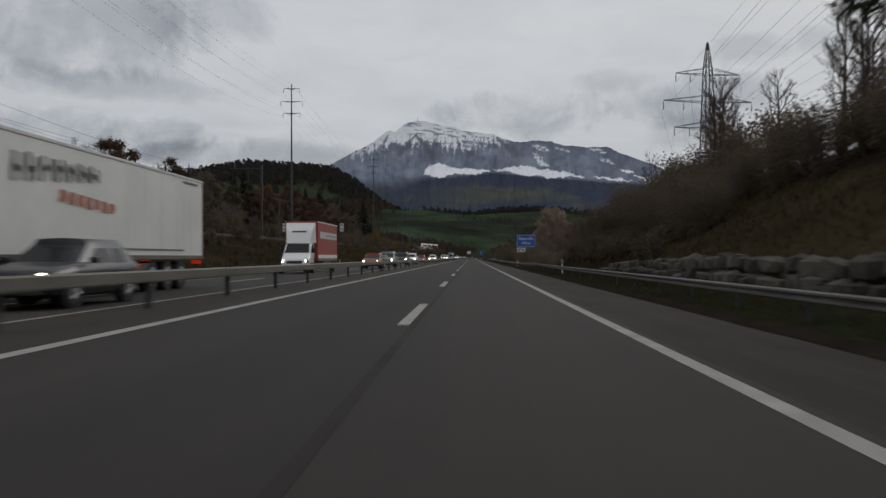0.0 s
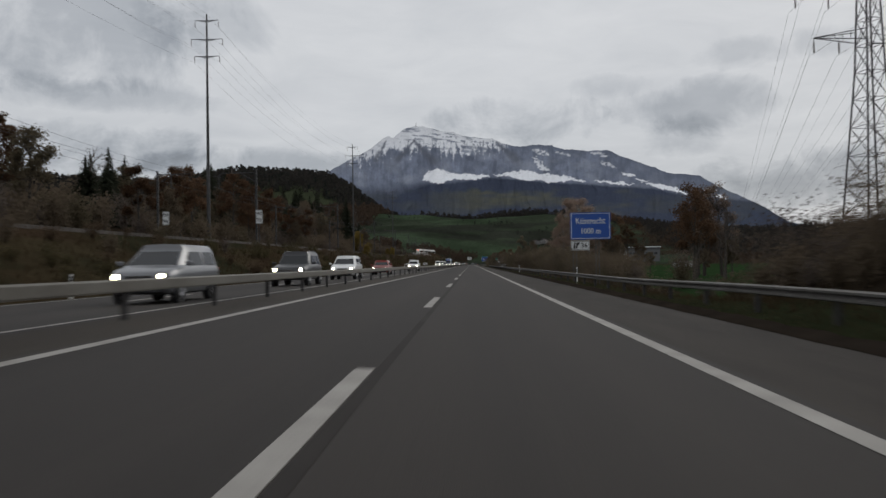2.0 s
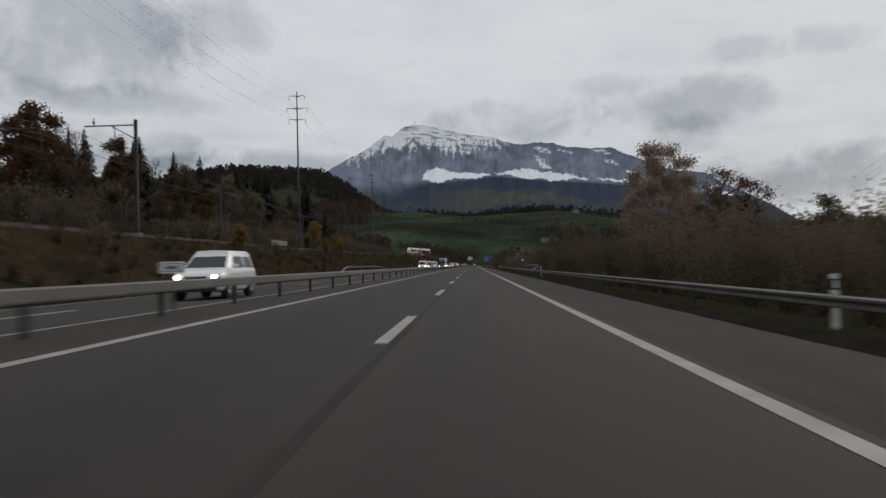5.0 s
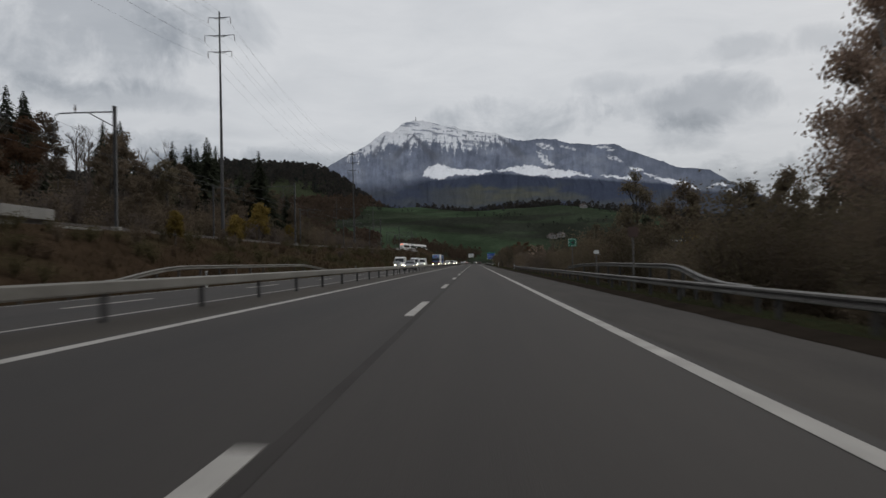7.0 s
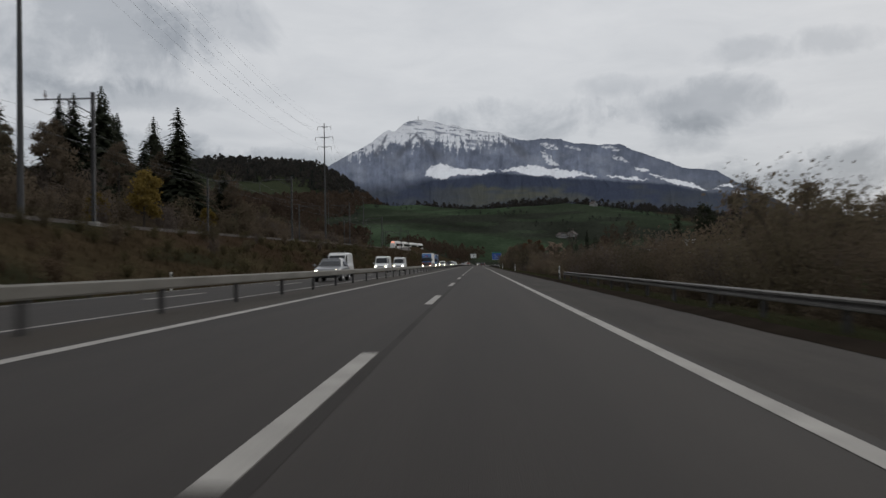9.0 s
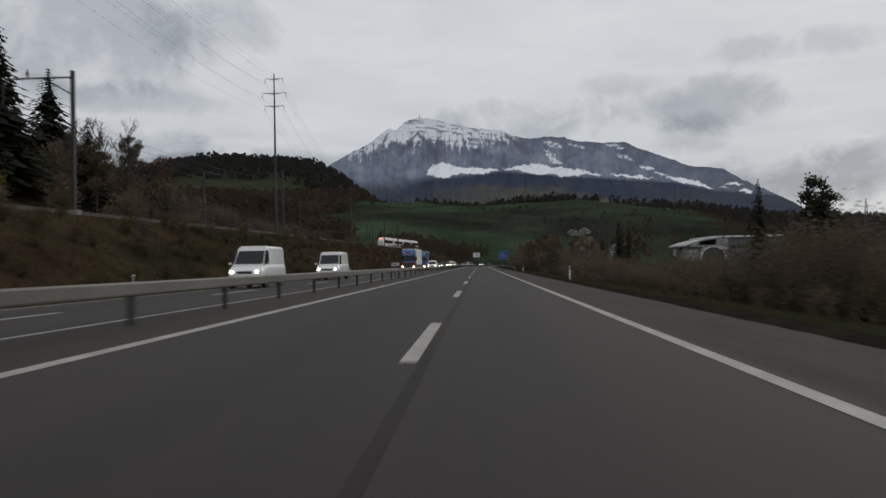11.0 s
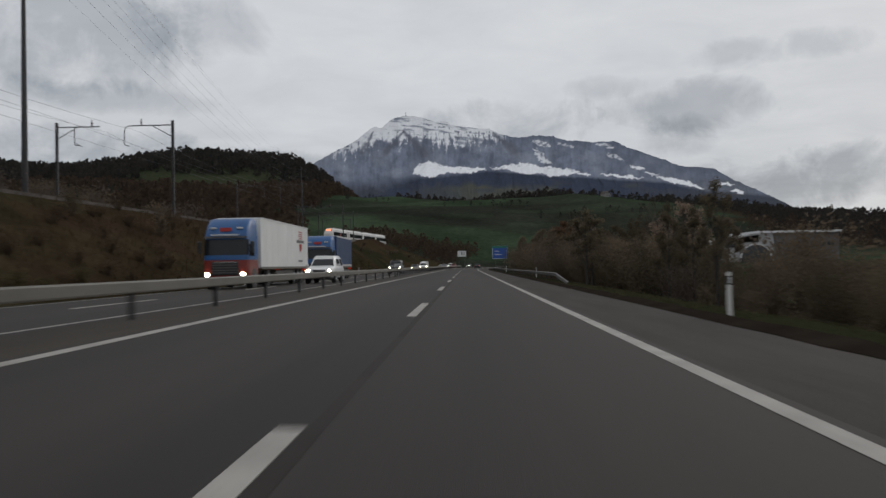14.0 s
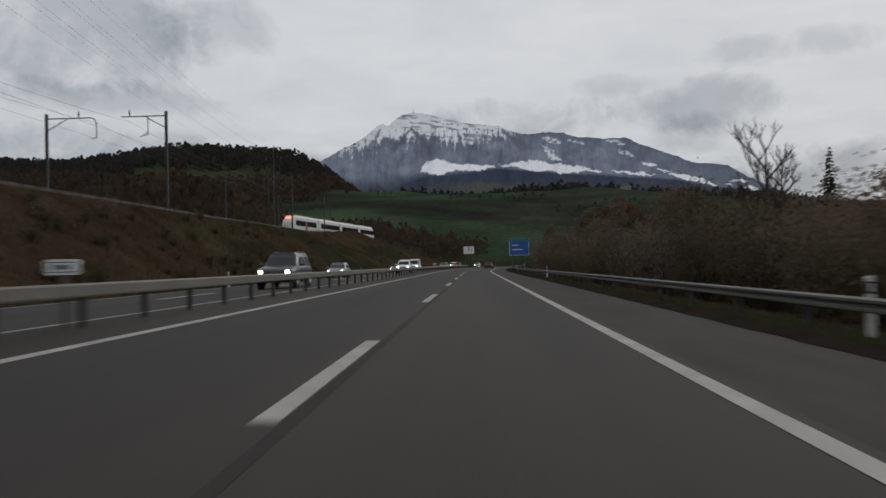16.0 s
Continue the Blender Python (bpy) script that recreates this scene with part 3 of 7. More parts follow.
    cover *= np.interp(D, [-10, -8, -6.5, 1.6, 3], [0.45, 0.7, 0.9, 0.97, 0.5])
    below = C - E
    ledge = fractal(D * 1.3, E * 9 + D * 0.9, 3, 62)
    cover = cover * (1 - 0.85 * np.clip((ledge - 0.12) * 5, 0, 1) * np.interp(D, [-6, -5, -1, 2, 3], [0.3, 1, 1, 0.6, 0.2]))
    comb = np.clip(fractal(D * 11, E * 1.2, 2, 67) * 4 + 0.2, 0, 1)
    for drop, thick in ((0.34, 0.07), (0.78, 0.13), (1.05, 0.12)):
        rim = np.clip(1.3 - np.abs(below - drop - 0.10 * fractal(D * 2, D * 0, 3, 68)) / thick, 0, 1)
        cover = cover * (1 - 0.9 * rim * comb * np.interp(D, [-3.4, -2.4, 2, 3], [0.15, 1, 1, 0.2]))
    # two dark rock ribs under the summit
    for a0, e0, a1, e1, w in ((-4.1, 9.05, -2.7, 7.5, 0.20), (-4.1, 9.0, -5.3, 7.7, 0.14), (-6.1, 9.0, -6.9, 7.7, 0.12), (2.0, 8.8, 3.3, 7.6, 0.18)):
        k = np.clip(((D - a0) * (a1 - a0) + (E - e0) * (e1 - e0)) / ((a1 - a0) ** 2 + (e1 - e0) ** 2), 0, 1)
        r = np.hypot(D - a0 - k * (a1 - a0) + 0.12 * n, E - e0 - k * (e1 - e0)) / (w * (0.5 + 1.3 * k))
        rib = np.clip(1.4 - r, 0, 1)
        cover = cover * (1 - 0.85 * rib)
        col = mixed(col, bare, 0.75 * rib)
    # snowy meadows and clearings: azimuth, top, bottom
    specks = fractal(D * 7, E * 9, 3, 82)
    EW, DW = E + 0.13 * fractal(D * 3.5, E * 3.5, 4, 81) + 0.06 * fractal(D * 14, E * 10, 2, 83), D + 0.26 * fractal(D * 4, E * 6, 4, 80)
    for at, top, bottom, strong in (((-3.5, -3.15, -2.45, -1.8, -1.1, -0.35, 0.55, 1.2, 1.45), (6.35, 6.85, 7.0, 6.84, 6.66, 6.62, 6.45, 6.56, 6.4), (6.2, 6.1, 5.95, 6.08, 6.2, 6.15, 6.18, 6.3, 6.4), 1.0),
                                    ((1.75, 2.8, 4.0, 5.0, 6.0, 7.0, 8.3), (6.45, 6.62, 6.8, 6.52, 6.4, 6.2, 5.88), (6.43, 6.3, 6.02, 6.02, 5.72, 5.9, 5.84), 1.0),
                                    ((9.0, 10.6, 11.7), (5.86, 5.7, 5.5), (5.82, 5.48, 5.46), 0.9), ((11.0, 11.5, 11.95), (6.35, 6.28, 6.05), (6.2, 6.05, 6.03), 0.85),
                                    ((11.8, 12.3, 12.8), (5.88, 5.8, 5.62), (5.82, 5.62, 5.58), 0.8), ((12.5, 13.6, 14.6, 15.6), (5.52, 5.46, 5.14, 4.6), (5.46, 5.15, 4.82, 4.54), 1.0),
                                    ((16.3, 16.9, 17.45), (4.98, 4.98, 4.85), (4.9, 4.78, 4.8), 0.85), ((17.2, 17.6, 18.05), (4.42, 4.5, 4.28), (4.36, 4.2, 4.24), 0.95), ((15.9, 16.2, 16.5), (4.72, 4.74, 4.66), (4.7, 4.64, 4.63), 0.7),
                                    ((4.55, 4.95, 5.8), (8.35, 8.3, 7.95), (8.2, 7.85, 7.8), 0.7), ((4.6, 5.1, 5.7), (7.75, 7.5, 6.9), (7.55, 6.75, 6.6), 0.65),
                                    ((8.8, 9.5, 10.1), (7.95, 7.85, 7.6), (7.8, 7.5, 7.5), 0.6), ((9.5, 10.0, 10.5), (7.2, 7.1, 6.8), (7.05, 6.8, 6.72), 0.5), ((6.3, 6.8, 7.4), (8.05, 7.95, 7.75), (7.9, 7.7, 7.66), 0.45),
                                    ((-8.9, -8.3, -7.8), (7.65, 7.85, 8.0), (7.5, 7.65, 7.9), 0.55), ((-7.3, -6.9, -6.5), (8.3, 8.55, 8.8), (7.9, 8.1, 8.4), 0.6)):
        hi, lo = np.interp(DW, at, top, left=0, right=0), np.interp(DW, at, bottom, left=9, right=9)
        patch = np.clip((hi - EW) / 0.03 + 0.5, 0, 1) * np.clip((EW - lo) / 0.03 + 0.5, 0, 1)
        broken = np.clip(0.62 + 2.2 * specks, 0, 1) if strong < 0.75 else np.clip(1.35 + 1.6 * specks * (np.clip((hi - EW) / 0.2, 0, 1) < 0.9) - np.clip(1 - (EW - lo) / 0.12, 0, 1) * np.clip(3 * specks, 0, 1), 0, 1)
        cover = np.maximum(cover, patch * min(1.0, strong + 0.12) * broken)
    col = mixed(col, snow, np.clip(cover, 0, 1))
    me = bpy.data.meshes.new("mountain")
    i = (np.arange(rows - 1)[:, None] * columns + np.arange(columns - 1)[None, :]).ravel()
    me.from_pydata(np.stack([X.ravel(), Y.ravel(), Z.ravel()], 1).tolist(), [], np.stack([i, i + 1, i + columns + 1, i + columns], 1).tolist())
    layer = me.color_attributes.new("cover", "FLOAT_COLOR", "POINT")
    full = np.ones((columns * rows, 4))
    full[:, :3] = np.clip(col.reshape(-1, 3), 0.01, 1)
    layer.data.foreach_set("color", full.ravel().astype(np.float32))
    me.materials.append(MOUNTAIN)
    me.shade_smooth()
    k = int(np.argmin(np.abs(deg + 3.92)))
    mast = Geo().tube((X[-1, k], Y[-1, k], Z[-1, k] - 4), (X[-1, k], Y[-1, k], Z[-1, k] + 23), 1.6, 0.7, 6)
    tagged(part("transmitter_mast", mast, LATTICE), "thin grey transmitter mast on the snowy summit", "mast")
    return tagged(new("mountain", me), "steep grey mountain ridge with snowy summit and terraces", "mountain", kind="structure")


mountain()

# ---- road furniture ----
def spot(u, y, lift=0.0):
    """A place beside the motorway, on the ground or the asphalt."""
    x = float(bend(y)) + u
    z = float(road_z(u)) if -15.4 <= u <= 5.05 else float(ground_z(x, y))
    return Vector((x, y, z + lift))


# broken centre lines: 6 m painted, 12 m bare
dash = Geo()
dash.box(0, 3, 0, 0.2, 6.0, 0.012)
dash_mesh = dash.mesh("dash", WHITE_LINE)
for owner, u, y0 in ((road, -1.21, -36.0), (far_road, -11.1, -31.0)):
    for k in range(46):
        y = y0 + 18 * k
        ob = part("dash", dash_mesh, None, owner)
        slope = FALL if u > -7 else 0.02
        turn = math.atan2(float(bend(y + 6) - bend(y)), 6.0)
        ob.matrix_basis = Matrix.Translation(spot(u, y, 0.004)) @ Euler((0, -math.atan(slope), -turn)).to_matrix().to_4x4()


def guardrail(name, label, u, y0, y1, top, deep, post_step, mats, group, box=False, offset=lambda y: (0.0, 0.0), ends=False, root=0.1):
    """A steel crash barrier: posts, spacers and beams of 10.8 m each."""
    rail = thing(name, label, "guardrail", group)
    post = Geo()
    post.box(0, 0, (top - deep * 0.6) / 2 - root, 0.10, 0.14, top - deep * 0.6 + 2 * root, 0.012)
    post_mesh = post.mesh("post", mats[1])

    def foot(y):
        shift, rise = offset(y)
        p = spot(u + shift, y)
        p.z += rise
        return p

    y = y0 + (6.4 if ends else 0.0)
    while y <= y1:
        step = post_step(y)
        ob = part("post", post_mesh, None, rail)
        ob.matrix_basis = Matrix.Translation(foot(y))
        y += step
    seg = 10.8 if not ends else 5.4
    n = int((y1 - y0) / seg)
    for k in range(n):
        a, b = y0 + k * seg, y0 + (k + 1) * seg
        g = Geo()
        rings = []
        for i in range(5):
            yy = a + (b - a) * i / 4
            p = foot(yy)
            dive = 0.0
            if ends:
                dive = max(0.0, 1 - (yy - y0) / 7.0) * (top * 0.75)
            z1, z0 = p.z + top - dive, p.z + top - deep - dive
            if box:
                w = 0.09
                rings.append([(p.x - w, yy, z0), (p.x + w, yy, z0), (p.x + w + 0.01, yy, z0 + 0.03), (p.x + w + 0.01, yy, z1 - 0.03), (p.x + w - 0.02, yy, z1), (p.x - w + 0.02, yy, z1), (p.x - w - 0.01, yy, z1 - 0.03), (p.x - w - 0.01, yy, z0 + 0.03)])
            else:
                s = -0.10 if u > 0 else 0.10
                face = [(0.0, 0.0), (1.0, 0.12), (1.0, 0.30), (0.25, 0.44), (0.25, 0.56), (1.0, 0.70), (1.0, 0.88), (0.0, 1.0)]
                outer = [(p.x + s * 0.4 + s * q, yy, z0 + (z1 - z0) * h) for q, h in face]
                inner = [(p.x + s * 0.4 + s * q - s * 0.12, yy, z0 + (z1 - z0) * h) for q, h in reversed(face)]
                rings.append(outer + inner)
        g.loft(rings)
        part("beam", g, mats[0], rail)
    return rail


guardrail("guardrail", "pale galvanised box-beam crash barrier on dark posts along the median", -6.6, -38.07, 760.0, 0.76, 0.235,
          lambda y: 5.3305 if y < 541 else 2.665, (GALV, POST_STEEL), "motorway crash barriers", box=True)
guardrail("guardrail", "grey corrugated crash barrier beside the hard shoulder", 6.35, -40.0, 366.0, 0.635, 0.225,
          lambda y: 4.0, (GALV_DULL, POST_STEEL), "motorway crash barriers", offset=lambda y: (0.0, -0.05 * (1 - float(smooth_step(62, 84, y)))))
guardrail("guardrail", "grey corrugated crash barrier beginning with a sunken end", 6.35, 519.0, 800.0, 0.66, 0.24,
          lambda y: 4.0, (GALV_DULL, POST_STEEL), "motorway crash barriers", ends=True)


def swing_right(y):
    k = float(smooth_step(254, 272, y)) * (1 - float(smooth_step(290, 303, y)))
    return 1.9 * k, 0.72 * k


guardrail("guardrail", "grey crash barrier bulging away over the underpass", 6.6, 254.0, 303.0, 0.66, 0.23, lambda y: 4.0, (GALV_DULL, POST_STEEL), "motorway crash barriers", offset=swing_right, root=0.6)


def swing_left(y):
    k = float(smooth_step(262, 286, y)) * (1 - float(smooth_step(318, 340, y)))
    return -1.6 * k, 0.45 * k


guardrail("guardrail", "pale crash barrier on the far side over the underpass", -16.3, 236.0, 344.0, 0.70, 0.26, lambda y: 4.0, (GALV, POST_STEEL), "motorway crash barriers", offset=swing_left)


def delineator():
    """A white marker post with a black band and a reflector."""
    base = thing("marker_post", "white plastic roadside marker post with black band", "marker post", "roadside marker posts")
    g = Geo()
    w, d = 0.052, 0.045
    rings = [[(-w, -d, z), (w, -d * 0.5, z), (w, d * 0.5, z), (-w, d, z)] for z in (-0.15, 0.72)]
    g.loft(rings)
    part("post", g, WHITE_PLASTIC, base)
    g = Geo()
    g.loft([[(-w - 0.003, -d - 0.003, z), (w + 0.003, -d * 0.5, z), (w + 0.003, d * 0.5, z), (-w - 0.003, d + 0.003, z)] for z in (0.72, 0.92)])
    band = part("band", g, BLACK_PLASTIC, base)
    g = Geo()
    g.box(0, -d * 0.75 - 0.012, 0.82, 0.05, 0.012, 0.14, 0.004)
    part("reflector", g, WHITE_SIGN, band)
    g = Geo()
    g.loft([[(-w, -d, 0.92), (w, -d * 0.5, 0.92), (w, d * 0.5, 0.92), (-w, d, 0.92)], [(-w, -d, 0.98), (w * 0.8, -d * 0.5, 1.02), (w * 0.8, d * 0.5, 1.02), (-w, d, 0.98)]])
    part("cap", g, WHITE_PLASTIC, base)
    return base


marker = delineator()
marker.matrix_basis = Matrix.Translation(spot(6.6, 63.8))
for k in (1, 2, 3, 5, 6, 7, 8, 9, 10, 11, 12):
    u, y = (6.6, 61.6 + 60.9 * k) if k < 6 else (5.95, 60.8 + 60.9 * k) if k < 8 else (6.8, 62.4 + 60.7 * k)
    y += {1: -1.3, 3: 2.2}.get(k, 0.0)
    copy_thing(marker, Matrix.Translation(spot(u, y)))
for k in range(12):
    copy_thing(marker, Matrix.Translation(spot(-15.75, 40.0 + 60.7 * k)))


def writing(text, size, mat, parent, at, name="lettering"):
    """Letters as a thin raised mesh."""
    curve = bpy.data.curves.new(name, "FONT")
    curve.body, curve.size, curve.extrude, curve.offset = text, size, 0.004, size * 0.012
    curve.align_x, curve.align_y = "CENTER", "CENTER"
    curve.resolution_u = 3
    shape = new("lettering_curve", curve)
    bpy.context.view_layer.update()
    me = bpy.data.meshes.new_from_object(shape.evaluated_get(bpy.context.evaluated_depsgraph_get()))
    bpy.data.objects.remove(shape)
    bpy.data.curves.remove(curve)
    me.materials.clear()
    me.materials.append(mat)
    ob = part(name, me, None, parent)
    ob.matrix_basis = at
    return ob


def rounded_plate(x0, x1, z0, z1, y0, y1, r):
    """An upright plate with rounded corners, facing -y."""
    outline = []
    for cx, cz, start in ((x1 - r, z1 - r, 0), (x0 + r, z1 - r, 90), (x0 + r, z0 + r, 180), (x1 - r, z0 + r, 270)):
        for k in range(5):
            a = radians(start + k * 22.5)
            outline.append((cx + r * math.cos(a), cz + r * math.sin(a)))
    return Geo().loft([[(x, y0, z) for x, z in outline], [(x, y1, z) for x, z in outline]])


def plate_border(x0, x1, z0, z1, y, t):
    g = Geo()
    g.box((x0 + x1) / 2, y, z1 - t / 2, x1 - x0, 0.006, t)
    g.box((x0 + x1) / 2, y, z0 + t / 2, x1 - x0, 0.006, t)
    g.box(x0 + t / 2, y, (z0 + z1) / 2, t, 0.006, z1 - z0 - 2 * t)
    g.box(x1 - t / 2, y, (z0 + z1) / 2, t, 0.006, z1 - z0 - 2 * t)
    return g


FACE = Matrix.Rotation(radians(90), 4, "X")


def exit_sign():
    """The blue advance sign for the exit, with its white number plate."""
    y, x0, x1, z0, z1 = 125.4, 6.74, 9.5, 2.66, 4.52
    gz = float(ground_z(8.2, y))
    sign = thing("road_sign", "blue motorway exit sign with white lettering on lattice posts", "road sign", at=Matrix.Translation((8.2, y, gz)))
    inv = Vector((8.2, y, gz))

    def put(name, g, mat, parent=sign, label=""):
        g.v = [tuple(Vector(p) - inv) for p in g.v]
        return part(name, g, mat, parent, label)

    board = put("board", rounded_plate(x0, x1, z0, z1, y, y + 0.05, 0.07), BLUE_SIGN, label="blue reflective sign board")
    g = plate_border(x0 + 0.06, x1 - 0.06, z0 + 0.06, z1 - 0.06, y - 0.006, 0.035)
    put("border", g, WHITE_SIGN, board)
    for text, z, size in (("Küssnacht", 3.92, 0.54), ("1000 m", 3.22, 0.50)):
        writing(text, size, WHITE_SIGN, board, Matrix.Translation(Vector((8.12, y - 0.006, z)) - inv) @ FACE @ Matrix.Diagonal((0.92, 1.08, 1, 1)))
    small = put("number_plate", rounded_plate(x0 + 0.03, x0 + 1.30, 1.93, 2.58, y, y + 0.04, 0.06), WHITE_SIGN, label="white exit number plate")
    put("border", plate_border(x0 + 0.07, x0 + 1.26, 1.97, 2.54, y - 0.005, 0.025), BLACK_INK, small)
    writing("36", 0.46, BLACK_INK, small, Matrix.Translation(Vector((x0 + 0.93, y - 0.006, 2.25)) - inv) @ FACE)
    g = Geo()
    for xa in (x0 + 0.2, x0 + 0.36):
        g.add([(xa - 0.03, y - 0.008, 2.05), (xa + 0.10, y - 0.008, 2.05), (xa + 0.15, y - 0.008, 2.46), (xa + 0.06, y - 0.008, 2.46)], [(0, 1, 2, 3)])
    g.add([(x0 + 0.42, y - 0.008, 2.24), (x0 + 0.5, y - 0.008, 2.24), (x0 + 0.66, y - 0.008, 2.46), (x0 + 0.52, y - 0.008, 2.46)], [(0, 1, 2, 3)])
    put("exit_symbol", g, BLACK_INK, small)
    for xp in (x0 + 0.3, x0 + 1.85):
        g = Geo()
        for s in (-0.11, 0.11):
            g.tube((xp + s, y + 0.12, gz - 0.2), (xp + s, y + 0.12, z1 - 0.1), 0.03, n=6)
        for k in range(9):
            za = gz + 0.2 + k * 0.7
            if za + 0.6 < z1:
                g.tube((xp - 0.11, y + 0.12, za), (xp + 0.11, y + 0.12, za + 0.6), 0.014, n=4)
        put("lattice_post", g, GALV_DULL)


exit_sign()


def board_sign(name, label, u, y, z0, w, h, mat, bars=(), bar_mat=None, legs=2, extra=None, category="road sign", group="", leg_mat=GALV_DULL):
    """A flat board on posts, its illegible writing as plain bars."""
    p = spot(u, y)
    sign = thing(name, label, category, group, Matrix.Translation(p))
    zb = z0 - p.z
    board = part("board", rounded_plate(-w / 2, w / 2, zb, zb + h, 0, 0.05, min(0.06, h * 0.2)), mat, sign)
    if bar_mat:
        part("border", plate_border(-w / 2 + 0.04, w / 2 - 0.04, zb + 0.04, zb + h - 0.04, -0.005, 0.02 * max(1, w)), bar_mat, board)
        for bx, bz, bw, bh in bars:
            part("print_bar", Geo().box(bx * w, -0.006, zb + bz * h, bw * w, 0.006, bh * h), bar_mat, board)
    if extra:
        extra(sign, board, zb, w, h)
    for k in range(legs):
        xp = 0 if legs == 1 else (-w * 0.32 + k * w * 0.64 / max(1, legs - 1))
        part("post", Geo().tube((xp, 0.09, -0.3), (xp, 0.09, zb + h * 0.9), 0.04, n=8), leg_mat, sign)
    return sign


def green_arrow(sign, board, zb, w, h):
    part("arrow", Geo().add([(-w * 0.2, -0.007, zb + h * 0.5), (w * 0.2, -0.007, zb + h * 0.22), (w * 0.2, -0.007, zb + h * 0.78)], [(0, 1, 2)]), BLACK_INK, board)


board_sign("road_sign", "small green guide sign on a single steel post", 6.7, 289.2, 2.02, 0.56, 0.54, GREEN_SIGN, (), WHITE_SIGN, 1, green_arrow)
board_sign("road_sign", "tiny white plate on a thin post", 6.95, 280.4, 1.44, 0.28, 0.2, WHITE_SIGN, (), None, 1)
board_sign("road_sign", "dark reddish-brown square plate on a thin steel post", 6.75, 268.9, 2.02, 0.42, 0.42, RED_BROWN_SIGN, (), None, 1)


def green_head(sign, board, zb, w, h):
    part("green_panel", Geo().box(0, -0.02, zb + h - 0.35, w * 0.98, 0.03, 0.6), GREEN_SIGN, board, "green heading panel")


board_sign("road_sign", "large blue exit direction sign with green heading panel", 10.2 - 2.4, 722.0, 2.9, 4.6, 4.0, BLUE_SIGN,
           ((-0.2, 0.60, 0.3, 0.045), (-0.1, 0.34, 0.5, 0.045)), WHITE_SIGN, 2, green_head)
board_sign("road_sign", "large pale sign board on two posts over the median", -12.8, 808.0, 4.6, 3.7, 2.6, WHITE_SIGN, ((0, 0.6, 0.1, 0.5), (0.25, 0.5, 0.06, 0.5)), GALV_DULL, 2)
for y in (66.5, 187.0, 308.5, 430.5, 548.0, 668.0):
    board_sign("distance_board", "small white distance board on a post behind the median barrier", -6.82, y, 1.08, 0.60, 0.27, WHITE_SIGN, ((0, 0.5, 0.5, 0.3),), PRINT_GREY, 1, category="distance board", group="kilometre boards")

# dry-laid rock wall at the foot of the cut bank
wall = tagged(thing("rock_wall", "dark retaining wall of rough stone blocks below the bank", "stone wall"), kind="structure")
rng = random.Random(4)
blocks = []
for k in range(6):
    bm = bmesh.new()
    bmesh.ops.create_icosphere(bm, subdivisions=1, radius=0.5)
    for p in bm.verts:
        p.co = Vector((math.copysign(abs(p.co.x) ** 0.6, p.co.x), math.copysign(abs(p.co.y) ** 0.6, p.co.y), math.copysign(abs(p.co.z) ** 0.6, p.co.z))) * 0.75
        p.co += Vector((rng.uniform(-1, 1), rng.uniform(-1, 1), rng.uniform(-1, 1))) * 0.09
    me = bpy.data.meshes.new("stone")
    bm.to_mesh(me)
    bm.free()
    me.materials.append(ROCK)
    blocks.append(me)
y = -14.0
while y < 62:
    for row in range(2):
        w = rng.uniform(0.5, 0.95)
        h = rng.uniform(0.55, 0.9) * float(1 - 0.45 * smooth_step(36, 60, y))
        ob = part("stone", rng.choice(blocks), None, wall)
        x = 9.4 + row * 0.35 + rng.uniform(-0.22, 0.22)
        ob.matrix_basis = Matrix.Translation((x, y + rng.uniform(-0.2, 0.2), float(ground_z(9.3, y)) + 0.10 + rng.uniform(-0.12, 0.08) + row * 0.60 * float(1 - 0.5 * smooth_step(36, 60, y)))) @ Euler((rng.uniform(-0.15, 0.15), rng.uniform(-0.15, 0.15), rng.uniform(-0.4, 0.4))).to_matrix().to_4x4() @ Matrix.Diagonal((0.8, w, h, 1))
    y += rng.uniform(0.75, 1.1)

# ---- railway on its bank ----
def rail_strip(name, v0, v1, y0, y1, lift, mat, label, thick=0.0):
    g = Geo()
    ys = np.arange(y0, y1 + 8, 8.0)
    for a, b in zip(ys[:-1], ys[1:]):
        xa, xb = float(rail_bend(a)), float(rail_bend(b))
        za, zb = float(rail_z(a)) + lift, float(rail_z(b)) + lift
        g.quad((xa + v0, a, za), (xa + v1, a, za), (xb + v1, b, zb), (xb + v0, b, zb))
        if thick:
            g.quad((xa + v1, a, za), (xa + v1, a, za - thick), (xb + v1, b, zb - thick), (xb + v1, b, zb))
            g.quad((xa + v0, a, za - thick), (xa + v0, a, za), (xb + v0, b, zb), (xb + v0, b, zb - thick))
    return tagged(part(name, g, mat), label, "railway", kind="structure")


rail_strip("track_bed", -39.6, -27.6, -60, 1050, 0.3, BALLAST, "brown ballast bed of the double-track railway", 0.5)
for v in (-30.0, -31.45, -35.4, -36.85):
    rail_strip("rail", v - 0.04, v + 0.04, -60, 1050, 0.47, RAIL_STEEL, "rusty steel running rail", 0.17)


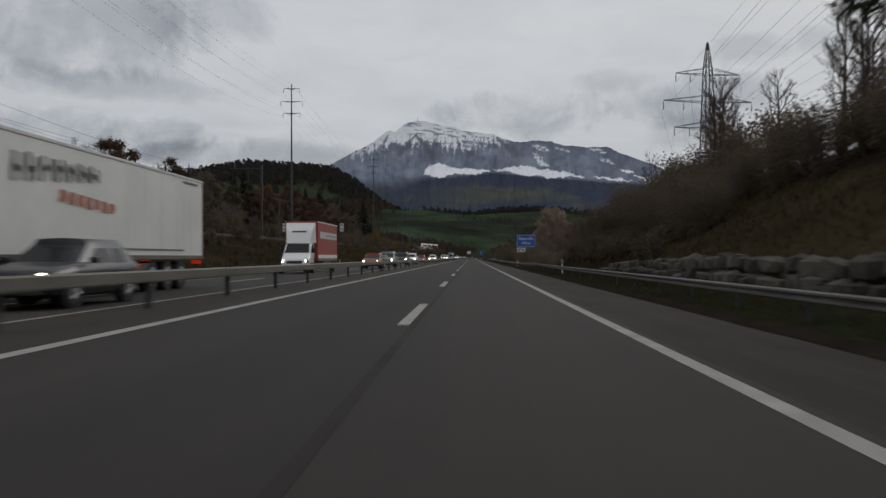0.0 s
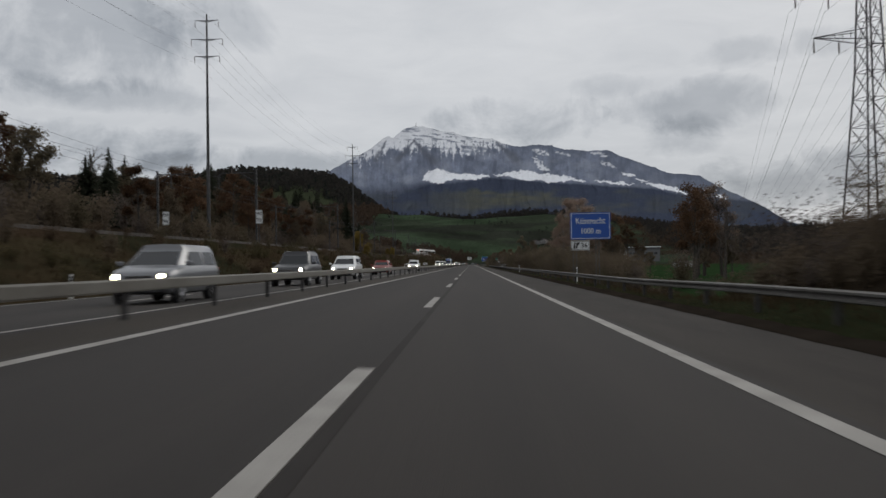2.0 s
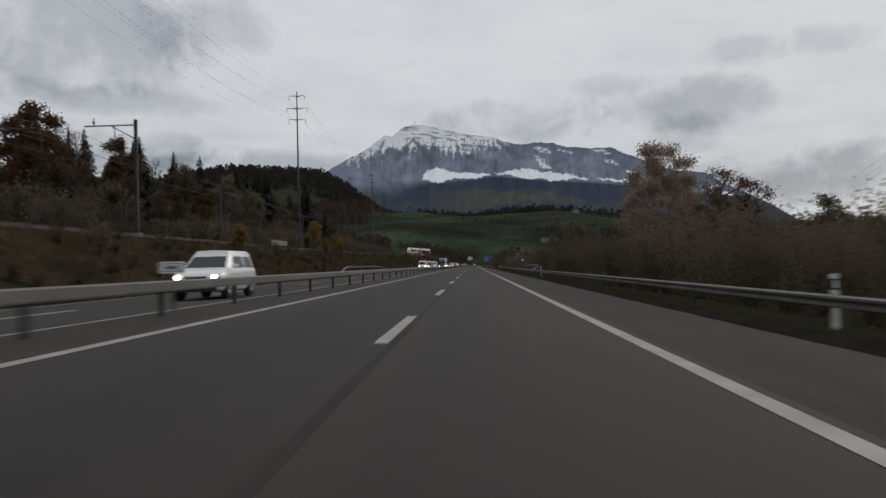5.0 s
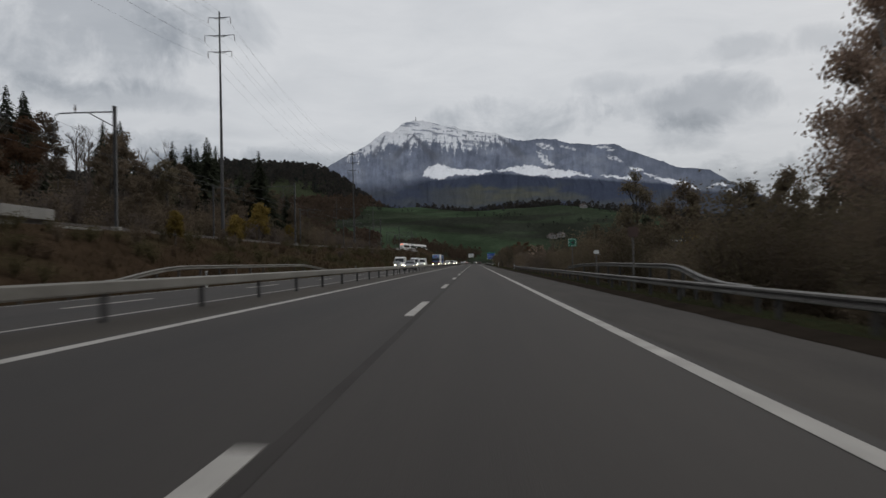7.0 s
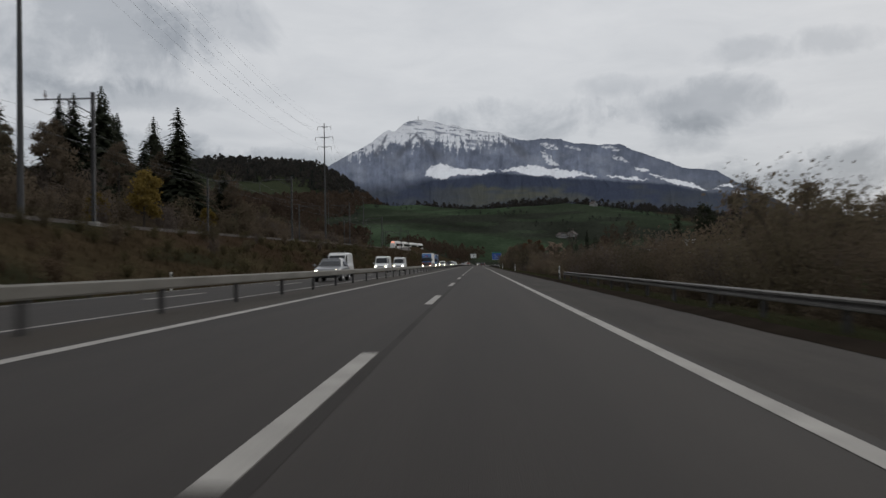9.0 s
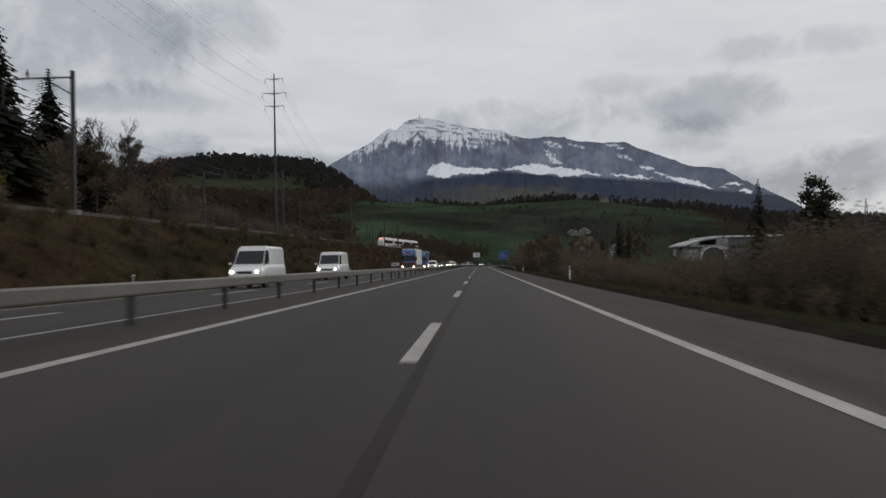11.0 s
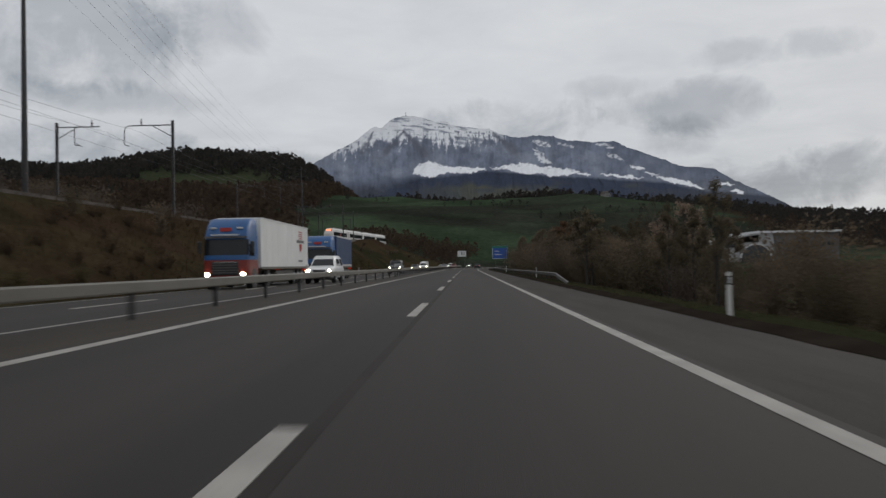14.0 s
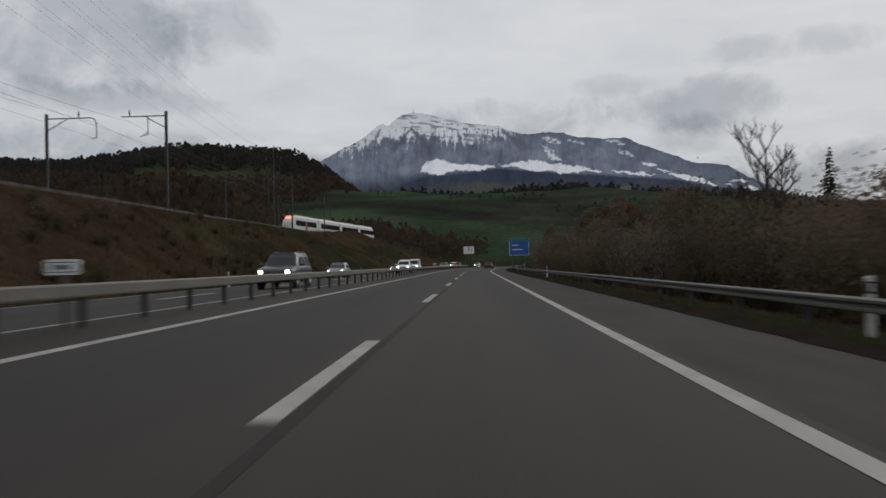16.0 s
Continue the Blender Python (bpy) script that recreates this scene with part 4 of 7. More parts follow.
def catenary_pole(side, curved):
    """A railway mast; side 1 reaches to the left, -1 to the right. Curved arms carry a drop tube, straight ones a hanger."""
    base = thing("catenary_mast", "grey steel railway catenary mast with " + ("curved drop arm" if curved else "straight bracket arm"), "catenary mast", "railway catenary masts")
    g = Geo()
    for s in (-0.10, 0.10):
        g.box(s, 0, 4.75, 0.03, 0.22, 9.9)
    g.box(0, 0, 4.75, 0.2, 0.03, 9.9)
    part("mast", g, MAST_STEEL, base)
    d = -side
    arm = part("bracket", Geo().tube((0, 0, 9.25), (d * 4.3, 0, 9.25), 0.06, n=6).tube((d * 0.05, 0, 8.1), (d * 2.0, 0, 9.2), 0.045, n=6), MAST_STEEL, base)
    at = 3.1 if curved else 3.5
    g = Geo().tube((d * at, 0, 9.25), (d * at, 0, 9.9), 0.05, n=6).tube((d * at, 0, 9.45), (d * at, 0, 9.65), 0.10, n=8)
    part("insulator", g, INSULATOR, arm)
    g = Geo()
    pts = [(d * 4.3, 9.25), (d * 4.62, 9.12), (d * 4.78, 8.8), (d * 4.8, 7.4), (d * 4.3, 7.25)] if curved else [(d * 1.75, 9.2), (d * 1.75, 7.5), (d * 2.25, 7.42)]
    for a, b in zip(pts[:-1], pts[1:]):
        g.tube((a[0], 0, a[1]), (b[0], 0, b[1]), 0.045, n=6)
    part("drop_arm" if curved else "hanger", g, MAST_STEEL, base)
    if not curved:
        part("steady_arm", Geo().tube((d * 1.75, 0, 7.75), (d * 2.5, 0, 7.3), 0.03, n=6), MAST_STEEL, base)
    part("footing", Geo().box(0, 0, 0.0, 0.7, 0.7, 0.7, 0.05), CONCRETE, base)
    return base


POLE_Y = [46.3 + 62.55 * k for k in range(0, 13)]
first = {}
for side, v in ((1, -27.3), (-1, -40.0)):
    for k, y in enumerate(POLE_Y):
        at = Matrix.Translation((v + float(rail_bend(y)) - (1.2 if v == -27.3 and y > 440 else 0), y, float(rail_z(y)) - 0.05))
        kind = (side, (k % 2 == 0) == (side == 1))
        if kind not in first:
            first[kind] = catenary_pole(*kind)
            first[kind].matrix_basis = at
        else:
            copy_thing(first[kind], at)


def hanging_wire(g, a, b, sag, r, n=10):
    a, b = Vector(a), Vector(b)
    last = None
    for k in range(n + 1):
        t = k / n
        p = a.lerp(b, t)
        p.z -= sag * 4 * t * (1 - t)
        if last is not None:
            g.tube(last, p, r, n=3, caps=False)
        last = p


for v in (-32.0, -35.2):
    g = Geo()
    for a, b in zip(POLE_Y[:-1], POLE_Y[1:]):
        pa = (v + float(rail_bend(a)), a, float(rail_z(a)) + 7.3)
        pb = (v + float(rail_bend(b)), b, float(rail_z(b)) + 7.3)
        hanging_wire(g, (pa[0], pa[1], pa[2] + 1.4), (pb[0], pb[1], pb[2] + 1.4), 0.9, 0.012)
        hanging_wire(g, (pa[0], pa[1], pa[2] - 0.1), (pb[0], pb[1], pb[2] - 0.1), 0.0, 0.012, 2)
    tagged(part("catenary_wire", g, WIRE), "thin overhead contact and carrier wires of the railway", "overhead wire")

for v in (-26.7, -38.6):
    y = 170.4
    p = Vector((v, y, float(rail_z(y))))
    s = thing("rail_speed_board", "white railway speed board with black figures on a post", "railway sign", "railway speed boards", Matrix.Translation(p))
    zc = 7.45 - p.z
    b = part("board", rounded_plate(-0.42, 0.42, zc - 0.85, zc + 0.85, 0, 0.05, 0.05), WHITE_SIGN, s)
    part("border", plate_border(-0.38, 0.38, zc - 0.81, zc + 0.81, -0.006, 0.04), BLACK_INK, b)
    writing("90", 0.62, BLACK_INK, b, Matrix.Translation((0, -0.008, zc + 0.38)) @ FACE)
    writing("95", 0.62, BLACK_INK, b, Matrix.Translation((0, -0.008, zc - 0.42)) @ FACE)
    part("post", Geo().tube((0, 0.08, -0.3), (0, 0.08, zc + 0.8), 0.05), MAST_STEEL, s)

# parapet where the railway crosses the underpass
parapet = tagged(thing("parapet", "pale concrete parapet panels of the railway underpass", "parapet"), kind="structure")
for k in range(3):
    part("panel", Geo().box(-27.25, 279.4 + k * 3.1, 4.80, 0.16, 3.0, 0.72, 0.03), CONCRETE, parapet)
part("slab", Geo().box(-26.4, 279.6, 3.85, 1.1, 1.5, 0.32, 0.04), CONCRETE, parapet)
part("lintel", Geo().box(-26.3, 288.0, 3.9, 0.8, 6.4, 0.22, 0.03), CONCRETE, parapet)
for y in (290.0, 291.4):
    part("pillar", Geo().box(-26.1, y, 3.2, 0.3, 0.4, 1.3, 0.03), CONCRETE, parapet)

# ---- power lines ----
ARMS = ((1.2, 2.05), (4.5, 2.75), (7.5, 2.2))


def tube_mast(x, y, top):
    """A tall tapered steel pole with three cross-arms."""
    z = float(ground_z(x, y)) - 0.5
    base = thing("power_mast", "tall slender grey steel power pole with three cross-arms", "power pole", "steel power poles", Matrix.Translation((x, y, z)))
    h = top - z
    part("pole", Geo().tube((0, 0, 0), (0, 0, h), 0.36, 0.13, 12), MAST_STEEL, base, smooth=False)
    for down, reach in ARMS:
        g = Geo()
        for s in (-1, 1):
            g.tube((0, 0, h - down), (s * reach, 0, h - down + 0.12), 0.10, 0.05, 6)
            g.tube((0, 0, h - down - 0.28), (s * reach * 0.55, 0, h - down + 0.02), 0.05, 0.04, 5)
        arm = part("cross_arm", g, MAST_STEEL, base)
        for s in (-1, 1):
            g = Geo().tube((s * reach, 0, h - down + 0.12), (s * reach, 0, h - down - 1.05), 0.035, n=5)
            for k in range(5):
                g.tube((s * reach, 0, h - down - 0.2 - k * 0.16), (s * reach, 0, h - down - 0.27 - k * 0.16), 0.085, n=7)
            part("insulator", g, INSULATOR, arm)
    return base


MASTS = [(-45.6, 36.0, 44.5), (-45.6, 208.5, 45.4), (-45.6, 381.5, 48.2), (-47.0, 553.5, 46.0), (-74.0, 832.0, 47.0), (-150.0, 1120.0, 75.0)]
for m in MASTS:
    tube_mast(*m)
g = Geo()
for a, b in zip([(-45.6, -136.0, 44.0)] + MASTS[:-1], MASTS):
    for down, reach in ARMS:
        for s in (-1, 1):
            hanging_wire(g, (a[0] + s * reach, a[1], a[2] - down - 1.0), (b[0] + s * reach, b[1], b[2] - down - 1.0), 4.5, 0.013, 14)
    hanging_wire(g, a, b, 3.5, 0.011, 14)
tagged(part("power_line", g, WIRE), "thin sagging conductors strung between the steel power poles", "power line")


def lattice_pylon(x, y, top, turn=0.0):
    """A four-legged lattice tower with three cross-arms."""
    z = float(ground_z(x, y)) - 0.4
    base = thing("lattice_pylon", "dark steel lattice pylon with three cross-arms", "pylon", "lattice pylons", Matrix.Translation((x, y, z)) @ Matrix.Rotation(turn, 4, "Z"))
    h = top - z

    def half(t):
        return float(np.interp(t, [0, h * 0.55, h * 0.9, h], [2.9, 1.15, 0.62, 0.08]))

    levels = list(np.linspace(0, 1, 15) ** 0.85 * h)
    for sx in (-1, 1):
        for sy in (-1, 1):
            g = Geo()
            g.loft([[(sx * half(a) + p * 0.075, sy * half(a) + q * 0.075, a) for p, q in ((-1, -1), (1, -1), (1, 1), (-1, 1))] for a in levels])
            part("leg", g, LATTICE, base)
    g = Geo()
    for a, b in zip(levels[:-1], levels[1:]):
        for s in (-1, 1):
            p, q = half(a), half(b)
            g.tube((-p, s * p, a), (q, s * q, b), 0.045, n=4).tube((p, s * p, a), (-q, s * q, b), 0.045, n=4)
            g.tube((s * p, -p, a), (s * q, q, b), 0.045, n=4).tube((s * p, p, a), (s * q, -q, b), 0.045, n=4)
            g.tube((-q, s * q, b), (q, s * q, b), 0.04, n=4).tube((s * q, -q, b), (s * q, q, b), 0.04, n=4)
    part("bracing", g, LATTICE, base)
    for za, reach in ((top - 17.0, 7.0), (top - 11.8, 9.2), (top - 6.4, 6.6)):
        t = za - z
        w = half(t)
        g = Geo()
        for s in (-1, 1):
            for sy in (-1, 1):
                g.tube((s * w, sy * w, t), (s * reach, 0, t + 0.15), 0.06, n=4)
                g.tube((s * w, sy * w, t + 1.25), (s * reach, 0, t + 0.2), 0.05, n=4)
                for k in (0.3, 0.6):
                    px = w + (reach - w) * k
                    g.tube((s * px, sy * w * (1 - k), t), (s * px, sy * w * (1 - k), t + 1.25 * (1 - k)), 0.035, n=4)
        arm = part("cross_arm", g, LATTICE, base)
        for s in (-1, 1):
            for px in (reach, reach * 0.55):
                g = Geo().tube((s * px, 0, t + 0.1), (s * px, 0, t - 1.7), 0.03, n=5)
                for k in range(8):
                    g.tube((s * px, 0, t - 0.3 - k * 0.16), (s * px, 0, t - 0.38 - k * 0.16), 0.11, n=7)
                part("insulator", g, INSULATOR, arm)
    return base


lattice_pylon(46.6, 165.0, 43.3, 0.18)
lattice_pylon(300.0, 1010.0, 46.0, -0.2)
g = Geo()
for za, reach in ((24.6, 7.0), (29.8, 9.2), (35.2, 6.6)):
    for s in (-1, -0.55, 0.55, 1):
        hanging_wire(g, (46.6 + s * reach, 165, za), (300 + s * reach, 1010, za + 2.7), 14.0, 0.016, 24)
        hanging_wire(g, (46.6 + s * reach, 165, za), (20 + s * reach, -140, za + 16), 7.0, 0.018, 16)
tagged(part("power_line", g, WIRE), "thin sagging conductors strung from the lattice pylon", "power line")

# ---- plants ----
def leaf_quads(g, centres, size, rng, flat=0.0, long=1.0, droop=0.0):
    """Small leaf clumps: one bent quad each, turned at random."""
    for c in centres:
        s = size * rng.uniform(0.6, 1.4)
        a, b = rng.uniform(0, 6.283), rng.uniform(-1, 1) * (1 - flat)
        right = Vector((math.cos(a), math.sin(a), 0))
        up = Vector((-math.sin(a) * b, math.cos(a) * b, math.sqrt(max(0.0, 1 - b * b)))) if flat < 0.5 else Vector((-math.sin(a), math.cos(a), b * 0.5 - droop))
        p = Vector(c)
        g.add([p - right * s * 0.5 - up * s * 0.35 * long, p + right * s * 0.4 - up * s * 0.5 * long, p + right * s * 0.55 + up * s * 0.4 * long, p - right * s * 0.35 + up * s * 0.55 * long], [(0, 1, 2, 3)])


def grow(g, tips, p, way, length, r, depth, rng, spread=0.55, up=0.12):
    """Branches that fork until they are twigs."""
    q = p + way * length
    g.tube(p, q, r, r * 0.66, 5 if depth > 2 else 3, caps=False)
    if depth == 0:
        tips.append(q)
        return
    tips.append(q) if depth == 1 else None
    for k in range(3 if depth > 1 else 2):
        turn = Vector((rng.uniform(-1, 1), rng.uniform(-1, 1), rng.uniform(-0.5, 0.9))) * spread
        d = (way + turn + Vector((0, 0, up))).normalized()
        grow(g, tips, p.lerp(q, rng.uniform(0.65, 1.0)), d, length * rng.uniform(0.6, 0.85), r * 0.6, depth - 1, rng, spread, up)


def broadleaf(name, label, height, leaf_mat, seed, leaves_per_tip=6, leaf=0.34, bark=None, slim=1.0, group="", category="tree", spread=0.55, scatter=0.42, long=1.0, depth=4):
    """A forked tree; with leaf clumps at its twigs unless it is bare."""
    rng = random.Random(seed)
    base = thing(name, label, category, group)
    trunk, tips, limbs = Geo(), [], Geo()
    h0 = height * 0.28
    lean = Vector((rng.uniform(-0.04, 0.04), rng.uniform(-0.04, 0.04), 1)).normalized()
    r0 = height * 0.016
    trunk.tube((0, 0, -0.4), lean * h0, r0 * 1.25, r0, 8)
    trunk.tube(lean * h0, lean * height * 0.72, r0, r0 * 0.35, 7)
    part("trunk", trunk, bark or BARK, base)
    for k in range(9):
        t = 0.22 + 0.5 * k / 8
        a = k * 2.4 + rng.uniform(-0.4, 0.4)
        out = Vector((math.cos(a) * slim, math.sin(a) * slim, rng.uniform(0.5, 1.1))).normalized()
        grow(limbs, tips, lean * height * t, out, height * rng.uniform(0.11, 0.16) * (1.15 - t * 0.6), r0 * 0.42, depth - 1, rng, spread)
    grow(limbs, tips, lean * height * 0.70, lean, height * 0.12, r0 * 0.34, depth - 1, rng, spread)
    if leaf_mat is None:
        part("crown", limbs, TWIGS, base, "leafless crown of fine twigs")
        return base
    part("limb", limbs, bark or BARK, base)
    g = Geo()
    centres = []
    for tip in tips:
        for _ in range(leaves_per_tip):
            centres.append(tip + Vector((rng.gauss(0, scatter), rng.gauss(0, scatter), rng.gauss(0, scatter) * 0.8)))
    leaf_quads(g, centres, leaf, rng, long=long)
    part("crown", g, leaf_mat, base)
    return base


def spruce(label, height, seed, group="spruces by the railway", gap=0.0, width=0.26):
    """A spruce: straight trunk and drooping whorls that thin out to the tip."""
    rng = random.Random(seed)
    base = thing("spruce_tree", label, "conifer", group)
    part("trunk", Geo().tube((0, 0, -0.4), (0, 0, height * 0.97), height * 0.014, 0.03, 7), BARK, base)
    g = Geo()
    levels = int(height * 2.2)
    for k in range(levels):
        t = k / levels
        z = height * (0.10 + 0.89 * t)
        reach = height * width * (1 - t) ** 0.85 * rng.uniform(0.75, 1.15) + 0.12
        n = max(4, int(9 * (1 - t) + 3))
        for i in range(n):
            if rng.random() < gap:
                continue
            a = 6.283 * i / n + rng.uniform(-0.3, 0.3)
            d = Vector((math.cos(a), math.sin(a), 0))
            side = Vector((-d.y, d.x, 0))
            r = reach * rng.uniform(0.7, 1.15)
            steps = 3 if r > 1.2 else 2
            for s in range(steps):
                p = d * r * s / steps + Vector((0, 0, z - 0.38 * r * (s / steps) ** 1.3))
                q = d * r * (s + 1.25) / steps + Vector((0, 0, z - 0.38 * r * ((s + 1.25) / steps) ** 1.3 + rng.uniform(-0.1, 0.1)))
                w = (0.26 + 0.24 * r) * (1.15 - s / steps) * rng.uniform(0.7, 1.2)
                mid = p.lerp(q, 0.45)
                g.add([p, mid + side * w + Vector((0, 0, -0.25 * w)), q, mid - side * w + Vector((0, 0, -0.25 * w))], [(0, 1, 2), (0, 2, 3)])
                if s:
                    g.add([mid + side * w * 0.6, mid + Vector((0, 0, -0.5 * w - 0.15)) + side * 0.1, mid - side * w * 0.6], [(0, 1, 2)])
    part("crown", g, NEEDLES, base)
    return base


def shrub(label, height, mat, seed, group, quads=6000, stems=12, leaf=0.062, wide=1.0):
    """A bush of many stems with leaf clumps that thin out towards the top."""
    rng = random.Random(seed)
    base = thing("shrub", label, "shrub", group)
    g = Geo()
    ends = []
    for k in range(stems):
        a = 6.283 * k / stems + rng.uniform(-0.3, 0.3)
        lean = rng.uniform(0.15, 0.55)
        p = Vector((math.cos(a) * 0.25, math.sin(a) * 0.25, -0.2))
        for s in range(3):
            d = Vector((math.cos(a) * lean * wide, math.sin(a) * lean * wide, 1)).normalized()
            q = p + d * height * rng.uniform(0.24, 0.36)
            g.tube(p, q, 0.035 * (1 - s * 0.28), 0.03 * (0.7 - s * 0.25), 3, caps=False)
            ends += [p.lerp(q, 0.4), q, q]
            for _ in range(2):
                tip = q + Vector((rng.uniform(-1, 1) * wide, rng.uniform(-1, 1) * wide, rng.uniform(0.1, 1))) * height * 0.16
                g.tube(p.lerp(q, 0.6), tip, 0.016, 0.006, 3, caps=False)
                ends.append(tip)
            p, lean = q, lean + rng.uniform(-0.1, 0.2)
    part("branchwork", g, TWIGS, base)
    g = Geo()
    leaf_quads(g, [rng.choice(ends) + Vector((rng.gauss(0, 0.32 * wide), rng.gauss(0, 0.32 * wide), rng.gauss(-0.1, 0.32))) * height / 3.5 for _ in range(quads)], leaf * height / 3.5, rng)
    part("foliage", g, mat, base)
    return base


class Planter:
    """Sets a prototype at its first place and copies it to the others."""

    def __init__(self, *prototypes):
        self.all, self.used = list(prototypes), set()

    def put(self, x, y, scale=1.0, pick=0, z=None, turn=0.0, tall=1.0):
        ob = self.all[pick % len(self.all)]
        z = float(ground_z(x, y)) if z is None else z
        m = Matrix.Translation((x, y, z)) @ Matrix.Rotation(turn, 4, "Z") @ Matrix.Diagonal((scale, scale, scale * tall, 1))
        if id(ob) in self.used:
            made = copy_thing(ob, Matrix())
            made.matrix_basis = m
            return made
        self.used.add(id(ob))
        ob.matrix_basis = m
        return ob


rng = random.Random(11)
SPRUCES = Planter(spruce("dark green spruce behind the railway", 20, 1, width=0.34), spruce("broad dark green spruce behind the railway", 20, 2, width=0.38), spruce("dark ragged spruce behind the railway", 20, 3, gap=0.12, width=0.33))
RUSSET = Planter(broadleaf("autumn_tree", "broadleaf tree with russet autumn leaves", 14, BROWN_LEAVES, 5, 26, 0.20, group="russet autumn trees"),
                 broadleaf("autumn_tree", "broadleaf tree with russet autumn leaves", 14, BROWN_LEAVES, 6, 24, 0.20, group="russet autumn trees", slim=0.8))
OLIVE = Planter(broadleaf("broadleaf_tree", "dull brown-green broadleaf tree losing its leaves", 13, DULL_LEAVES, 7, 20, 0.19, group="dull broadleaf trees"),
                broadleaf("broadleaf_tree", "dull brown-green broadleaf tree losing its leaves", 13, OLIVE_LEAVES, 8, 20, 0.19, group="dull broadleaf trees", slim=0.75),
                broadleaf("broadleaf_tree", "dark brownish broadleaf tree in late autumn", 13, DULL_LEAVES, 9, 20, 0.19, group="dull broadleaf trees", spread=0.7))
BARE = Planter(broadleaf("bare_tree", "leafless grey-brown tree with fine twigs", 13, None, 12, group="leafless trees", depth=5),
               broadleaf("bare_tree", "leafless grey-brown tree with fine twigs", 13, None, 13, group="leafless trees", slim=0.7, depth=5))
SPARSE = Planter(broadleaf("sparse_tree", "half-bare tree with the last pale leaves", 12, PALE_LEAVES, 15, 6, 0.11, group="half-bare trees", slim=0.7, scatter=0.22, depth=5),
                 broadleaf("sparse_tree", "half-bare tree with the last dark leaves", 12, OLIVE_LEAVES, 16, 6, 0.12, group="half-bare trees", slim=0.7, scatter=0.22, depth=5))
BIRCH = Planter(broadleaf("birch_tree", "tall birch with pale dry hanging leaves", 16, PALE_LEAVES, 17, 40, 0.11, bark=BIRCH_BARK, group="birches", slim=0.85, scatter=0.42, long=1.5),
                broadleaf("birch_tree", "tall birch with pale dry hanging leaves", 16, PALE_LEAVES, 18, 38, 0.11, bark=BIRCH_BARK, group="birches", slim=0.9, scatter=0.44, long=1.5))
AIRY = Planter(broadleaf("autumn_tree", "airy tree with thinning brown leaves", 14, BROWN_LEAVES, 25, 14, 0.16, group="thinning brown trees", slim=0.75))
YELLOW = Planter(broadleaf("yellow_tree", "small tree with yellow autumn leaves", 9, YELLOW_LEAVES, 19, 18, 0.25, group="yellow autumn trees"))
PINE = Planter(broadleaf("pine_tree", "dark pine leaning out over the bank", 15, NEEDLES, 20, 18, 0.26, group="pines", spread=0.8))
DULL_BUSH = Planter(*[shrub("dense dull brown roadside bush", 3.5, DULL_LEAVES, s, "dull roadside bushes") for s in (31, 32, 33)])
GREEN_BUSH = Planter(*[shrub("dense brown-green roadside bush", 3.5, OLIVE_LEAVES, s, "brown-green roadside bushes") for s in (34, 35)])
TWIG_BUSH = Planter(*[shrub("thorny leafless roadside bush", 3.5, TWIGS, s, "leafless roadside bushes", 2000, 18, 0.06) for s in (36, 37)])


def mesh_arrays(me):
    v = np.empty(len(me.vertices) * 3)
    me.vertices.foreach_get("co", v)
    return v.reshape(-1, 3), [tuple(p.vertices) for p in me.polygons]


class Thicket:
    """Many bushes of one look joined into one mesh."""

    def __init__(self, name, label, mat, sources, light):
        self.name, self.label, self.mat = name, label, mat
        self.sources, self.light = [mesh_arrays(me) for me in sources], [mesh_arrays(me) for me in light]
        self.v, self.f, self.n = [], [], 0

    def put(self, x, y, scale, pick, turn, tall, light=False):
        kinds = self.light if light else self.sources
        v, f = kinds[pick % len(kinds)]
        c, s = math.cos(turn), math.sin(turn)
        z = float(ground_z(x, y))
        self.v.append(np.stack([x + scale * (c * v[:, 0] - s * v[:, 1]), y + scale * (s * v[:, 0] + c * v[:, 1]), z + scale * tall * v[:, 2]], 1))
        n = self.n
        self.f += [tuple(i + n for i in p) for p in f]
        self.n += len(v)

    def done(self):
        me = bpy.data.meshes.new(self.name)
        me.from_pydata(np.concatenate(self.v).tolist(), [], self.f)
        me.materials.append(self.mat)
        tagged(new(self.name, me), self.label, "thicket", kind="stuff")


def lean_bush(mat, seed, quads, leaf, wide=1.0):
    """Foliage alone, for the joined thickets."""
    r = random.Random(seed)
    g = Geo()
    ends = []
    for k in range(30):
        a, lean, h = r.uniform(0, 6.283), r.uniform(0.0, 0.55), r.uniform(1.7, 3.1)
        tip = Vector((math.cos(a) * lean * h, math.sin(a) * lean * h, h))
        g.tube((0, 0, -0.2), tip, 0.03, 0.008, 3, caps=False)
        ends += [tip * t for t in (0.35, 0.55, 0.75, 0.9, 1.0)]
    leaf_quads(g, [r.choice(ends) + Vector((r.gauss(0, 0.34 * wide), r.gauss(0, 0.34 * wide), r.gauss(-0.12, 0.22))) for _ in range(quads)], leaf, r)
    return g.mesh("thicket_source", mat)


